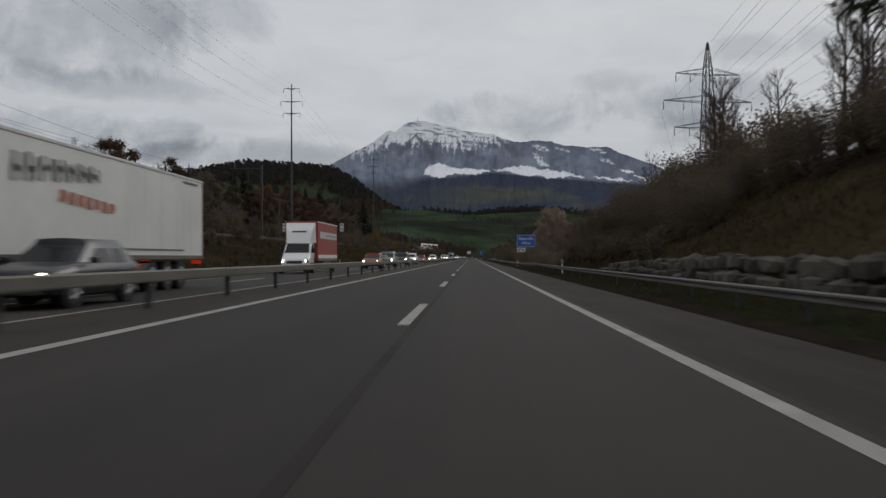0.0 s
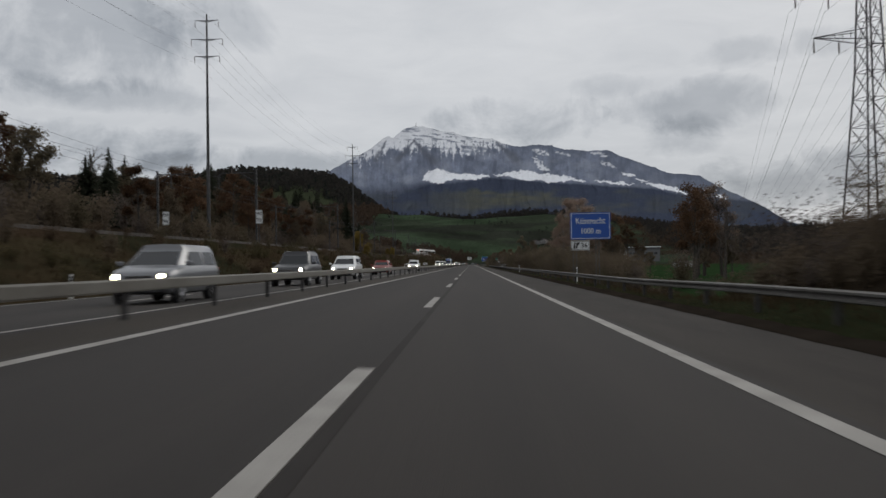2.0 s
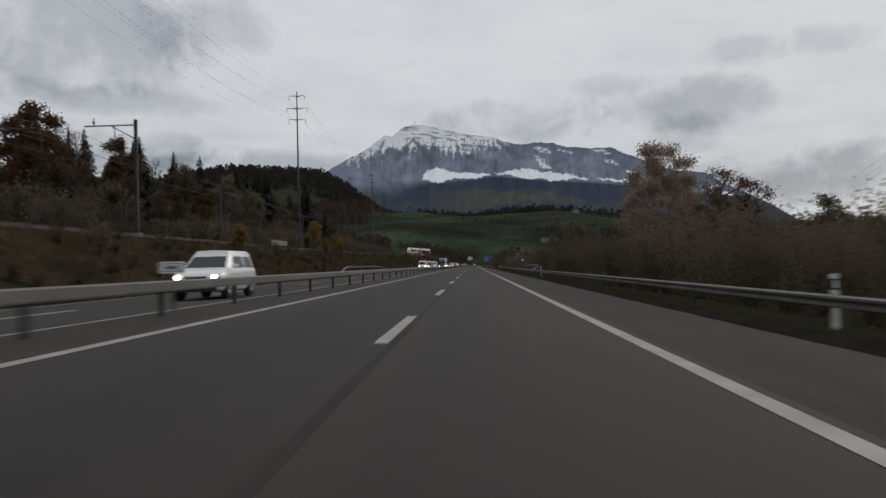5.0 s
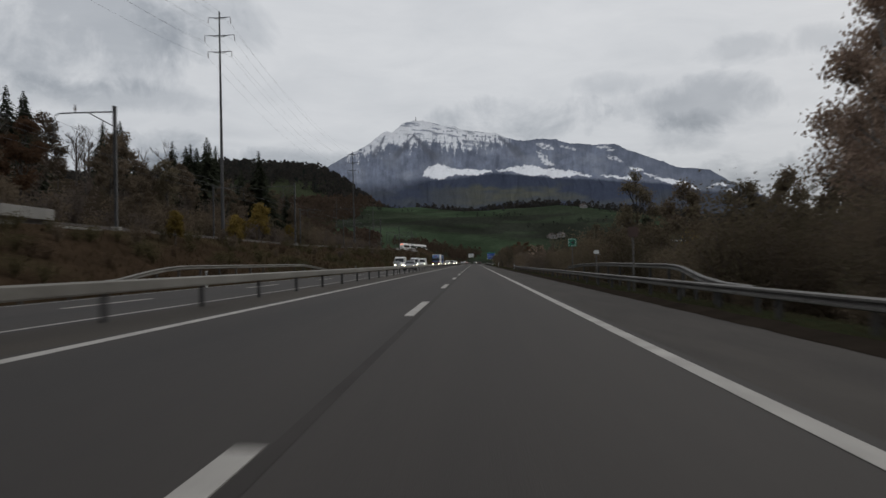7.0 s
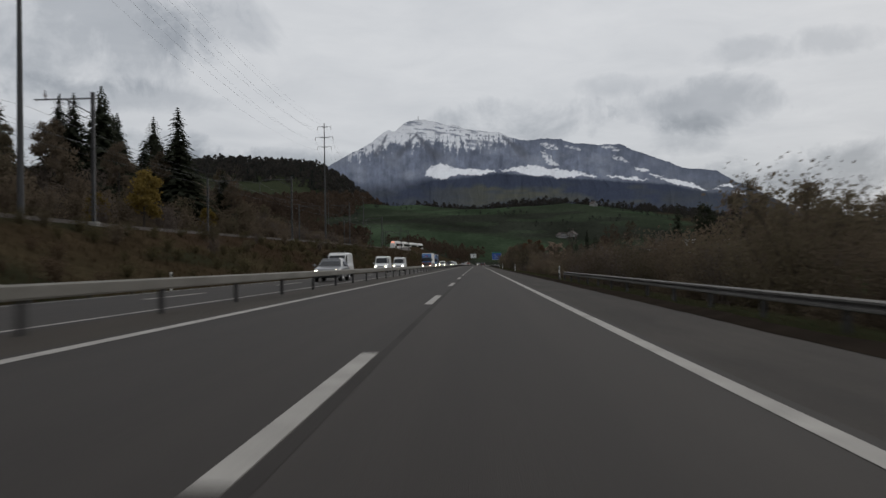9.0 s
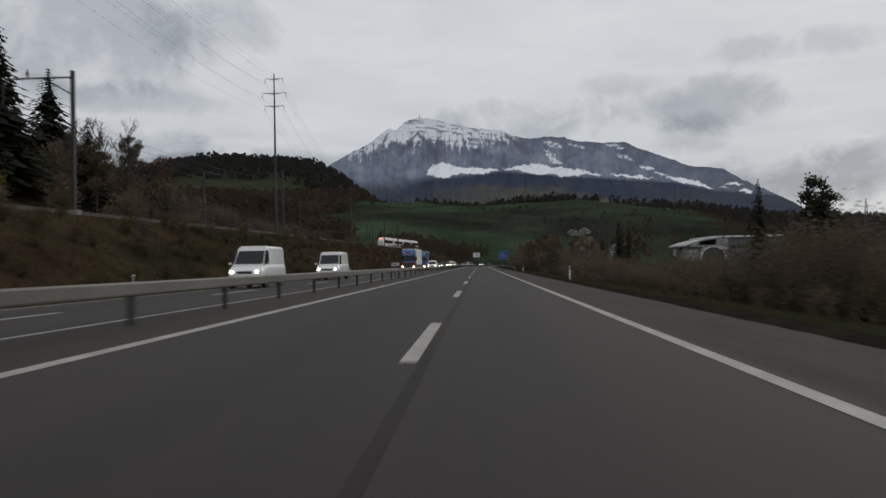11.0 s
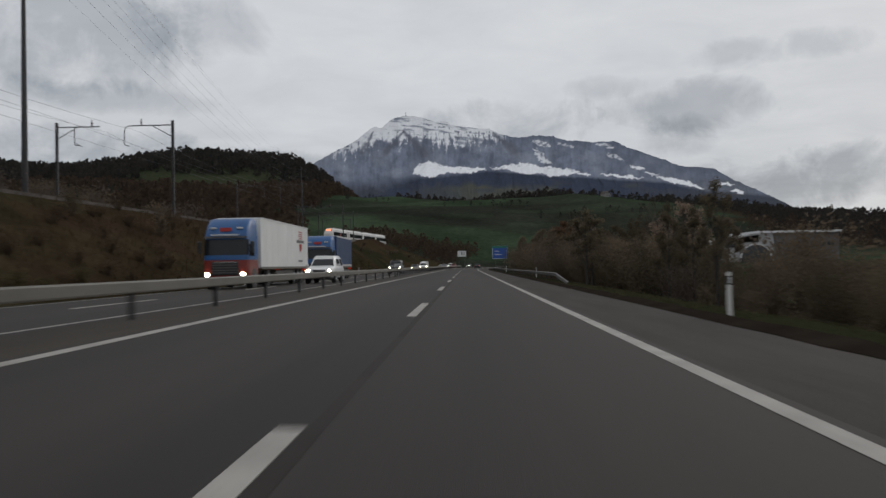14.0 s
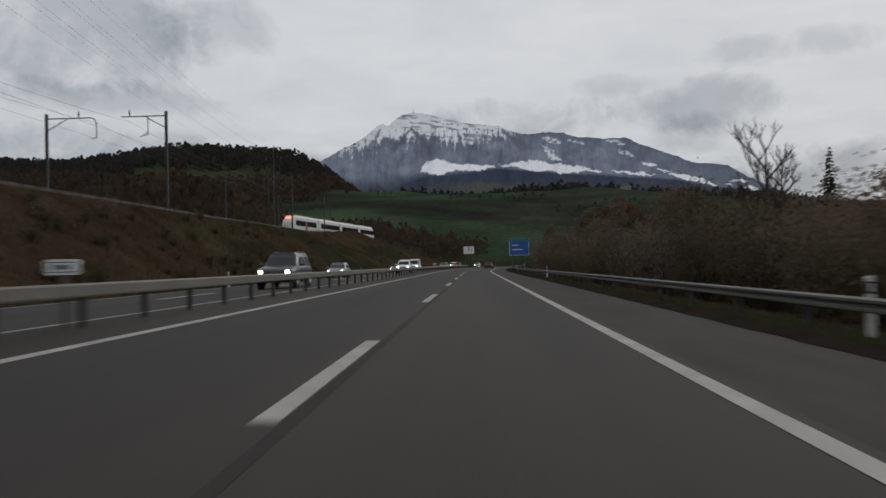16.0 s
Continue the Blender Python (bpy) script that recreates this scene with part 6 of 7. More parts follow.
def car(style, paint, label, u, y, lights=True, away=False, group="passing cars"):
    """A car, its nose towards -y (or +y when driving away)."""
    length, w, stations, cabin, axles, r = STYLES[style]
    mat = PAINTS[paint]
    p = spot(u, y)
    turn = math.atan2(float(bend(y + 4) - bend(y)), 4.0)
    base = thing("van" if style == "van" else "car", label, "van" if style == "van" else "car", group, Matrix.Translation(p) @ Matrix.Rotation(-turn + (math.pi if away else 0), 4, "Z"))
    if away:
        base.matrix_basis = base.matrix_basis @ Matrix.Translation((0, -length, 0))
    body = part("body", Geo().loft([ring(s * length, q * w, a, b) for s, q, a, b in eased(stations)]), mat, base, smooth=True)
    body.data.set_sharp_from_angle(angle=radians(38))
    foot, front, back, rear, zs, zr = cabin
    wr = w * (0.74 if style != "van" else 0.86)
    ws = w * 0.93
    g = Geo()
    rings = []
    lower = [(foot, ws * 0.92), (front, ws), ((front + back) / 2, ws), (back, ws), (rear, ws * 0.92)]
    upper = [(front - 0.004, wr * 0.9), (front + 0.03, wr), ((front + back) / 2, wr), (back - 0.02, wr), (back, wr * 0.92)]
    for (sl, a), (su, b) in zip(lower, upper):
        crown = 0.04 if 0.3 < su < back - 0.01 else 0.0
        rings.append([(-a, sl * length, zs - 0.04), (-b - 0.02, su * length, zr - 0.10), (-b * 0.86, su * length, zr + crown * 0.5), (0, su * length, zr + crown), (b * 0.86, su * length, zr + crown * 0.5), (b + 0.02, su * length, zr - 0.10), (a, sl * length, zs - 0.04)])
    g.loft(rings, caps=True)
    shell = part("cabin", g, mat, base, smooth=True)
    shell.data.set_sharp_from_angle(angle=radians(34))
    e = 0.012
    # glazing, a little proud of the cabin
    y0, y1 = foot * length, front * length
    t0, t1 = 0.10, 0.86

    def screen(t, side):
        wv = ws * 0.92 + (wr * 0.9 - ws * 0.92) * t
        return Vector((side * wv * 0.93, y0 + (y1 - y0) * t - e * 2, zs - 0.04 + (zr - 0.08 - zs) * t + e))

    part("windscreen", Geo().quad(screen(t0, -1), screen(t0, 1), screen(t1, 1), screen(t1, -1)), GLASS_DARK, base)
    for side in (-1, 1):
        spans = ((front + 0.02, (front + back) / 2 - 0.015), ((front + back) / 2 + 0.015, back - 0.05)) if style != "van" else ((foot + 0.045, foot + 0.17),)
        for a, b in spans:
            def pane(s, t):
                wv = ws + (wr + 0.02 - ws) * t
                lean = (s - foot) if s > front else 0
                return Vector((side * (wv + e), s * length, zs - 0.02 + (zr - 0.12 - zs) * t))
            cut = 0.0 if a > front + 0.05 else 0.05
            part("side_window", Geo().quad(pane(a - cut, 0.08), pane(b, 0.08), pane(b, 0.90), pane(a + 0.01, 0.90)), GLASS_DARK, base)
    if style != "van":
        g = Geo().quad((-ws * 0.8, rear * length + e * 2, zs + 0.06), (ws * 0.8, rear * length + e * 2, zs + 0.06), (wr * 0.8, back * length + e * 4, zr - 0.12), (-wr * 0.8, back * length + e * 4, zr - 0.12))
        part("rear_window", g, GLASS_DARK, base)
    # nose
    zn = stations[1][3]
    lamp = LAMP_ON if lights and not away else WHITE_PLASTIC
    for side in (-1, 1):
        part("headlamp", Geo().box(side * w * 0.70, 0.085, zn - 0.14, w * 0.34, 0.13, 0.13, 0.04), GLASS_DARK, base)
        lit = part("headlight", Geo().tube((side * w * 0.70, 0.05, zn - 0.14), (side * w * 0.70, 0.0, zn - 0.14), 0.095, 0.09, 12), lamp, base)
        g = Geo().box(side * (w + 0.10), foot * length + 0.28, zs + 0.08, 0.20, 0.12, 0.14, 0.04)
        part("wing_mirror", g, mat, base)
        part("tail_lamp", Geo().box(side * w * 0.78, length - 0.03, zs - 0.16, w * 0.24, 0.07, 0.24, 0.03), LAMP_RED, base)
    grille = part("grille", Geo().box(0, 0.02, zn - 0.17, w * 0.86, 0.06, 0.15, 0.02), BLACK_PLASTIC, base)
    for k in range(3):
        part("grille_bar", Geo().box(0, -0.012, zn - 0.215 + k * 0.045, w * 0.8, 0.02, 0.014), CHROME, grille)
    part("bumper", Geo().box(0, 0.03, stations[1][2] + 0.10, w * 1.5, 0.12, 0.16, 0.04), BLACK_PLASTIC, base)
    plate = part("number_plate", Geo().box(0, -0.04, stations[1][2] + 0.20, 0.42, 0.02, 0.09, 0.005), WHITE_PLASTIC, base)
    part("plate_bar", Geo().box(0, -0.053, stations[1][2] + 0.20, 0.32, 0.006, 0.045), BLACK_INK, plate)
    for s in axles:
        for side in (-1, 1):
            part("wheel_arch", Geo().tube((side * (w - 0.10), s * length, r), (side * (w + 0.006), s * length, r), r * 1.16, n=20), BLACK_PLASTIC, base)
            wheel(base, side * (w - 0.10), s * length, r, 0.24, side)
    if style == "suv":
        for side in (-1, 1):
            part("roof_rail", Geo().tube((side * wr * 0.86, (front + 0.05) * length, zr + 0.05), (side * wr * 0.86, (back - 0.06) * length, zr + 0.05), 0.022, n=6), BLACK_PLASTIC, base)
    return base


def truck(label, u, y, cab, box_paint, box_len, box_z, marks=None, cab_low=None, rigid=False, name="truck", deep=2.5):
    """A lorry with a cab over its engine and a box body behind."""
    p = spot(u, y)
    base = thing(name, label, "truck", "passing lorries", Matrix.Translation(p))
    w = 1.24
    h = 3.45 if not rigid else 2.55
    cl = 2.15 if not rigid else 2.3
    upper, lower = PAINTS[cab], PAINTS[cab_low or cab]
    if rigid:
        # a bonneted van cab under a tall deflector
        cw = 1.0
        shell = part("cab", Geo().loft([ring(s, q * cw, 0.40, t) for s, q, t in ((0, 0.76, 0.92), (0.06, 0.88, 1.02), (0.22, 0.95, 1.12), (0.6, 0.99, 1.28), (0.84, 1.0, 1.42), (1.1, 0.99, 1.72), (1.42, 0.97, 2.06), (1.6, 0.96, 2.17), (1.85, 0.95, 2.22), (cl, 0.95, 2.22))]), upper, base, smooth=True)
        shell.data.set_sharp_from_angle(angle=radians(38))
        part("windscreen", Geo().quad((-0.86, 0.84, 1.45), (0.86, 0.84, 1.45), (0.76, 1.40, 2.08), (-0.76, 1.40, 2.08)), GLASS_DARK, shell)
        part("roof_spoiler", Geo().loft([[(-0.82, 1.35, 2.12), (0.82, 1.35, 2.12), (0.80, 1.40, 2.2), (-0.80, 1.40, 2.2)], [(-0.98, 1.8, 2.15), (0.98, 1.8, 2.15), (0.92, 1.75, 3.0), (-0.92, 1.75, 3.0)], [(-1.08, cl, 2.15), (1.08, cl, 2.15), (1.04, cl - 0.1, box_z - 0.12), (-1.04, cl - 0.1, box_z - 0.12)]]), upper, shell)
        part("print_bar", Geo().box(0, 1.70, 2.95, 1.0, 0.02, 0.12), PRINT_GREY, shell)
        nose, lamp_z, lamp_x, mirror_y, mirror_z = 0.06, 0.86, 0.74, 1.0, 1.62
        part("grille", Geo().box(0, 0.03, 0.80, 1.1, 0.08, 0.22, 0.03), BLACK_PLASTIC, base)
        part("bumper", Geo().box(0, 0.06, 0.48, 1.9, 0.22, 0.26, 0.06), BLACK_PLASTIC, base)
    else:
        def plan(z, lean, narrow=1.0, grow_out=0.0):
            """The cab's outline at one height: a bowed front with rounded corners."""
            half = [(w, cl), (w, lean + 0.55), (w * 0.985, lean + 0.30), (w * 0.93, lean + 0.13), (w * 0.78, lean + 0.045), (w * 0.4, lean + 0.01)]
            half = [(x * narrow + grow_out * 0.5, y - grow_out) for x, y in half]
            return [(-x, y, z) for x, y in half] + [(0.0, lean - grow_out, z)] + [(x, y, z) for x, y in reversed(half)]

        shell = part("cab", Geo().loft([plan(z, q, n) for z, q, n in ((1.58, 0.02, 1.0), (1.8, 0.03, 1.0), (2.75, 0.16, 0.985), (3.05, 0.24, 0.97), (h, 0.48, 0.95), (h + 0.32, 0.86, 0.92), (h + 0.42, 1.25, 0.86))]), upper, base, smooth=True)
        shell.data.set_sharp_from_angle(angle=radians(40))
        low = part("cab_front", Geo().loft([plan(z, q) for z, q in ((0.42, 0.12), (0.50, 0.04), (0.95, 0.0), (1.57, 0.015))]), lower, base, "lower cab panel", smooth=True)
        low.data.set_sharp_from_angle(angle=radians(40))
        part("windscreen", Geo().loft([plan(z, q, 0.985, 0.02)[2:-2] for z, q in ((1.84, 0.035), (2.3, 0.10), (2.68, 0.15))], closed=False), GLASS_DARK, shell, smooth=True)
        part("sun_visor", Geo().loft([[(x, y, 2.74) for x, y, z in plan(0, 0.08, 0.97, 0.10)[3:-3]], [(x, y, 2.86) for x, y, z in plan(0, 0.14, 0.97, 0.06)[3:-3]]], closed=False), BLACK_PLASTIC, shell)
        part("visor_strip", Geo().box(0, -0.02, 2.92, 1.5, 0.05, 0.07, 0.01), WHITE_PLASTIC, shell)
        part("cab_print", Geo().box(0, 0.24, 3.22, 0.62, 0.05, 0.2, 0.01), PRINT_RED, shell)
        for side in (-1, 1):
            part("roof_lamp", Geo().box(side * 0.72, 0.36, 3.30, 0.34, 0.14, 0.10, 0.03), WHITE_PLASTIC, shell)
            part("fog_lamp", Geo().box(side * 0.86, 0.03, 0.56, 0.30, 0.08, 0.12, 0.03), GLASS_DARK, base)
            part("door_joint", Geo().box(side * (w + 0.003), 1.35, 2.1, 0.012, 0.02, 1.1), BLACK_PLASTIC, shell)
            part("mudguard", Geo().tube((side * (w - 0.34), 1.35, 0.5), (side * (w + 0.01), 1.35, 0.5), 0.62, n=20), BLACK_PLASTIC, base)
        nose, lamp_z, lamp_x, mirror_y, mirror_z = 0.02, 0.80, w - 0.28, 0.25, 2.25
        part("grille", Geo().box(0, 0.01, 1.12, 1.46, 0.10, 0.74, 0.05), BLACK_PLASTIC, base)
        for k in range(4):
            part("grille_bar", Geo().box(0, -0.05, 0.88 + k * 0.14, 1.36, 0.03, 0.03, 0.01), PRINT_GREY, base)
        part("grille_trim", Geo().box(0, -0.055, 1.44, 1.2, 0.03, 0.09, 0.01), CHROME, base)
        part("bumper", Geo().box(0, 0.10, 0.42, 2 * w - 0.2, 0.3, 0.22, 0.08), lower, base)
    for side in (-1, 1):
        if rigid:
            part("side_window", Geo().add([(side * 1.0, 0.98, 1.45), (side * 1.0, 1.85, 1.45), (side * 0.965, 1.85, 2.02), (side * 0.965, 1.45, 2.02)], [(0, 1, 2, 3)]), GLASS_DARK, shell)
        else:
            part("side_window", Geo().box(side * (w + 0.004), 0.85, 2.12, 0.03, 0.85, 0.66, 0.01), GLASS_DARK, shell)
        part("mirror", Geo().box(side * (w + (0.20 if not rigid else -0.04)), mirror_y, mirror_z, 0.20, 0.14, 0.66 if not rigid else 0.36, 0.05), BLACK_PLASTIC, shell)
        part("headlamp", Geo().box(side * lamp_x, nose + 0.05, lamp_z, 0.42, 0.14, 0.22, 0.05), GLASS_DARK, base)
        part("headlight", Geo().tube((side * lamp_x, nose, lamp_z), (side * lamp_x, nose - 0.05, lamp_z), 0.13 if not rigid else 0.10, 0.11 if not rigid else 0.09, 12), LAMP_ON, base)
    part("number_plate", Geo().box(0, -0.09, 0.46, 0.5, 0.02, 0.11), WHITE_PLASTIC, base)
    y0 = cl + (0.65 if not rigid else 0.15)
    top = box_z
    floor_z = 1.12 if not rigid else 0.95
    body = part("box_body", Geo().box(0, y0 + box_len / 2, (floor_z + top) / 2, deep, box_len, top - floor_z, 0.035), PAINTS[box_paint], base)
    n = int(box_len / 1.35)
    for side in (-1, 1):
        for k in range(1, n):
            part("panel_joint", Geo().box(side * (deep / 2 + 0.004), y0 + k * box_len / n, (floor_z + top) / 2, 0.008 if box_paint == "tarp" else 0.003, 0.03, top - floor_z - 0.12), PAINTS[box_paint], body)
        part("bottom_rail", Geo().box(side * deep / 2, y0 + box_len / 2, floor_z, 0.05, box_len, 0.14, 0.01), GALV, body)
        part("top_rail", Geo().box(side * deep / 2, y0 + box_len / 2, top - 0.03, 0.05, box_len, 0.09, 0.01), WHITE_PLASTIC, body)
        part("side_guard", Geo().box(side * (deep / 2 - 0.06), y0 + box_len * 0.45, 0.72, 0.05, box_len * 0.36, 0.42, 0.02), GALV_DULL, base)
        part("tail_lamp", Geo().box(side * 1.0, y0 + box_len + 0.02, 0.95, 0.35, 0.06, 0.14), LAMP_RED, base)
    part("chassis", Geo().box(0, (y0 + box_len) / 2 + 0.6, 0.86, 0.85, y0 + box_len - 1.4, 0.26), BLACK_PLASTIC, base)
    axles = [1.35 if not rigid else 0.72] + ([4.6] if not rigid else [])
    axles += [y0 + box_len - d for d in ((2.2, 3.5, 4.8) if not rigid else (1.6,))]
    for a in axles:
        for side in (-1, 1):
            wheel(base, side * (w - 0.17), a, 0.5 if not rigid else 0.38, 0.32, side)
    if marks:
        marks(body, y0, box_len, floor_z, top, deep)
    return base


def shield_marks(body, y0, n, z0, z1, deep):
    x = deep / 2 + 0.018
    for k in range(4):
        part("print_stripe", Geo().box(x, y0 + n * 0.80, z1 - 0.42 - k * 0.15, 0.008, 1.3 - 0.2 * (k % 2), 0.07), PRINT_RED, body)
    part("print_bar", Geo().box(x, y0 + n * 0.80, z1 - 1.08, 0.008, 2.4, 0.20), PRINT_GREY, body)
    shape = [(0.45, 0.30), (-0.45, 0.30), (-0.45, -0.02), (0, -0.35), (0.45, -0.02)]
    g = Geo().add([(x + 0.004, y0 + n * 0.80 + a, z1 - 1.55 + b) for a, b in shape], [(0, 1, 2, 3, 4)])
    part("print_shield", g, PRINT_RED, body)
    part("print_bar", Geo().box(x, y0 + n * 0.80, z0 + 0.45, 0.008, 1.4, 0.12), PRINT_GREY, body)


def smear_marks(body, y0, n, z0, z1, deep):
    """A brush-like word that cannot be read, over a shorter orange line."""
    x = deep / 2 + 0.018
    r = random.Random(3)
    for k in range(7):
        c, tall = y0 + 1.0 + k * 0.62, 0.74 - 0.045 * k
        g = Geo()
        for a, b, w in ((-0.2, 0.0, 0.16), (0.16, 0.05, 0.13)):
            lean = r.uniform(-0.10, 0.10)
            top, low = z1 - 0.42 - r.uniform(0, 0.10), z1 - 0.42 - tall + b
            g.loft([[(x, c + a + s * w / 2 + lean * t + 0.03 * math.sin(7 * t + k), top + (low - top) * t) for s in (-1, 1)] for t in (0.0, 0.25, 0.5, 0.75, 1.0)], closed=False)
        g.loft([[(x, c - 0.22 + 0.4 * t, z1 - 0.42 - tall * (0.5 + 0.12 * math.sin(3.1 * t + k)) + s * 0.07) for s in (-1, 1)] for t in (0.0, 0.5, 1.0)], closed=False)
        part("print_letter", g, PRINT_GREY, body)
    for k in range(7):
        c, h = y0 + 3.0 + k * 0.46, r.uniform(0.22, 0.34)
        g = Geo().loft([[(x, c + s * 0.17 + 0.05 * math.sin(5 * t + k), z1 - 1.18 - 0.03 * k - h * t) for s in (-1, 1)] for t in (0.0, 0.5, 1.0)], closed=False)
        part("print_letter", g, PRINT_ORANGE, body)
    part("vent", Geo().box(x, y0 + n * 0.9, z1 - 0.2, 0.01, 1.5, 0.08), PRINT_GREY, body)
    part("reflector", Geo().box(x, y0 + n * 0.5, z0 + 0.25, 0.008, n * 0.7, 0.05), PRINT_GREY, body)


def band_marks(body, y0, n, z0, z1, deep):
    for side in (-1, 1):
        x = side * (deep / 2 + 0.018)
        part("print_band", Geo().box(x, y0 + n * 0.52, z1 - 0.95, 0.008, n * 0.86, 0.5), PAINTS["white"], body)
        for k in range(5):
            part("print_bar", Geo().box(x + side * 0.006, y0 + n * (0.42 + 0.11 * k), z1 - 0.95, 0.008, n * 0.08, 0.13), PRINT_PALE, body)
        part("lower_band", Geo().box(x, y0 + n * 0.5, z0 + 0.24, 0.008, n * 0.98, 0.26), PAINTS["cream"], body)


def tarp_marks(body, y0, n, z0, z1, deep):
    for side in (-1, 1):
        part("reflector", Geo().box(side * (deep / 2 + 0.02), y0 + n * 0.5, z0 + 0.16, 0.01, n * 0.97, 0.12), WHITE_PLASTIC, body)
    part("roof_edge", Geo().box(0, y0 + n / 2, z1 + 0.015, deep + 0.02, n, 0.05), WHITE_PLASTIC, body)


NEAR, FARL = -9.25, -12.95
truck("white articulated lorry with grey and orange print on its trailer", FARL + 1.4, 18.5, "white", "cream", 13.6, 4.0, smear_marks)
car("car", "black", "dark estate car with dipped headlamps lit", NEAR + 0.1, 20.0)
car("car", "red", "red saloon car with headlamps on", NEAR, 78.0)
truck("red box lorry with white front and white side band", FARL + 0.8, 59.3, "white", "box_red", 8.2, 3.7, band_marks, rigid=True, deep=2.35)
car("minivan", "grey", "grey people carrier with headlamps on", NEAR, 91.5)
car("suv", "graphite", "dark grey sport utility car with headlamps on", NEAR, 109.6)
car("minivan", "white", "white people carrier with headlamps on", NEAR, 126.5)
car("suv", "slate", "slate-blue estate car with its lamps off", FARL, 148.5, lights=False)
car("car", "red", "orange-red hatchback with headlamps on", NEAR, 150.0)
car("minivan", "white", "white compact people carrier with headlamps on", NEAR, 195.6)
car("car", "grey", "grey saloon car with headlamps on", NEAR, 352.0)
car("van", "white", "white panel van with headlamps on", FARL, 376.0)
car("van", "white", "white high-roof panel van with headlamps on", FARL, 411.6)
car("van", "white", "plain white delivery van with headlamps on", FARL + 0.2, 434.0)
truck("articulated lorry with blue and red cab and white trailer", FARL, 511.6, "blue", "cream", 13.6, 4.0, shield_marks, "red")
car("suv", "white", "white off-road car overtaking the lorries", NEAR, 519.0)
truck("blue lorry with blue tarpaulin body", FARL, 538.5, "blue", "tarp", 9.4, 3.9, tarp_marks)
car("suv", "graphite", "grey-brown car with headlamps on", NEAR, 572.3)
for k, (style, paint, u, y) in enumerate((("car", "grey", FARL, 610.0), ("suv", "white", NEAR, 640.0), ("car", "black", FARL, 664.0), ("van", "white", FARL, 692.0), ("car", "grey", NEAR, 716.0), ("car", "red", NEAR, 748.0), ("suv", "white", FARL, 770.0), ("car", "grey", NEAR, 800.0))):
    car(style, paint, {"grey": "grey car far down the road with headlamps on", "white": "white vehicle far down the road with headlamps on", "black": "dark car far down the road with headlamps on", "red": "red car far down the road with headlamps on"}[paint], u, y)
car("car", "black", "dark car driving ahead in the same direction", 0.65, 722.0, away=True)


def train():
    """A white four-car regional train with a red front sign."""
    y, v, head = 722.0, -43.6, math.atan2(10.0, 74.0)
    base = thing("train", "white regional train with dark window band and wedge front", "train", at=Matrix.Translation((v, y, float(rail_z(y)) + 0.35)) @ Matrix.Rotation(-head, 4, "Z"))
    w = 1.42
    for k, (a, b) in enumerate(((0.0, 18.3), (18.8, 36.8), (37.3, 55.3), (55.8, 74.0))):
        rings = []
        for s, top, q in ((a, 2.2, 0.82), (a + 0.5, 3.0, 0.95), (a + 2.2, 3.95, 1.0), (b, 3.95, 1.0)) if k == 0 else ((a, 3.95, 1.0), (b, 3.95, 1.0)) if k < 3 else ((a, 3.95, 1.0), (b - 2, 3.95, 1.0), (b, 2.6, 0.85)):
            rings.append([(-w * q, s, 0.35), (-w * q * 1.02, s, 1.8), (-w * q * 0.97, s, top - 0.5), (-w * q * 0.7, s, top), (w * q * 0.7, s, top), (w * q * 0.97, s, top - 0.5), (w * q * 1.02, s, 1.8), (w * q, s, 0.35)])
        coach = part("coach", Geo().loft(rings), WHITE_PLASTIC, base)
        for side in (-1, 1):
            part("window_band", Geo().box(side * (w * 1.0 + 0.02), (a + b) / 2 + 0.6, 2.15, 0.05, (b - a) - (4.2 if k == 0 else 2.0), 1.25, 0.02), GLASS_DARK, coach)
            part("skirt", Geo().box(side * w * 0.98, (a + b) / 2, 0.25, 0.06, (b - a) - 3.0, 0.5), WHITE_PLASTIC, coach)
        part("roof_unit", Geo().box(0, (a + b) / 2, 4.05, 1.6, (b - a) * 0.6, 0.35, 0.1), GALV, coach)
        for s in (a + 3, b - 3):
            part("bogie", Geo().box(0, s, 0.12, 2.2, 2.6, 0.5, 0.1), BLACK_PLASTIC, coach)
    part("windscreen", Geo().quad((-w * 0.74, -0.02, 1.35), (w * 0.74, -0.02, 1.35), (w * 0.84, 1.12, 3.42), (-w * 0.84, 1.12, 3.42)), GLASS_DARK, base)
    part("front_panel", Geo().box(0, -0.06, 0.85, w * 1.56, 0.14, 0.8, 0.06), WHITE_PLASTIC, base, "white front apron")
    part("destination_display", Geo().box(0, 1.02, 3.40, 1.5, 0.34, 0.30, 0.03), LAMP_ORANGE, base, "lit orange destination display")
    for side in (-1, 1):
        part("cab_window", Geo().add([(side * (w + 0.03), 1.6, 1.75), (side * (w + 0.03), 3.3, 1.75), (side * (w + 0.02), 3.0, 2.7), (side * (w + 0.01), 2.4, 2.9)], [(0, 1, 2, 3)]), GLASS_DARK, base)
        part("door", Geo().box(side * (w * 1.01 + 0.02), 9.3, 1.55, 0.05, 1.3, 2.1, 0.02), PAINTS["red"], base, "red sliding door")
        part("head_lamp", Geo().box(side * 0.8, -0.14, 0.95, 0.26, 0.06, 0.14, 0.02), WHITE_SIGN, base)
    for s in (18.55, 37.05, 55.55):
        part("gangway", Geo().box(0, s, 2.0, 2.2, 0.7, 3.0), BLACK_PLASTIC, base)
    return base


train()

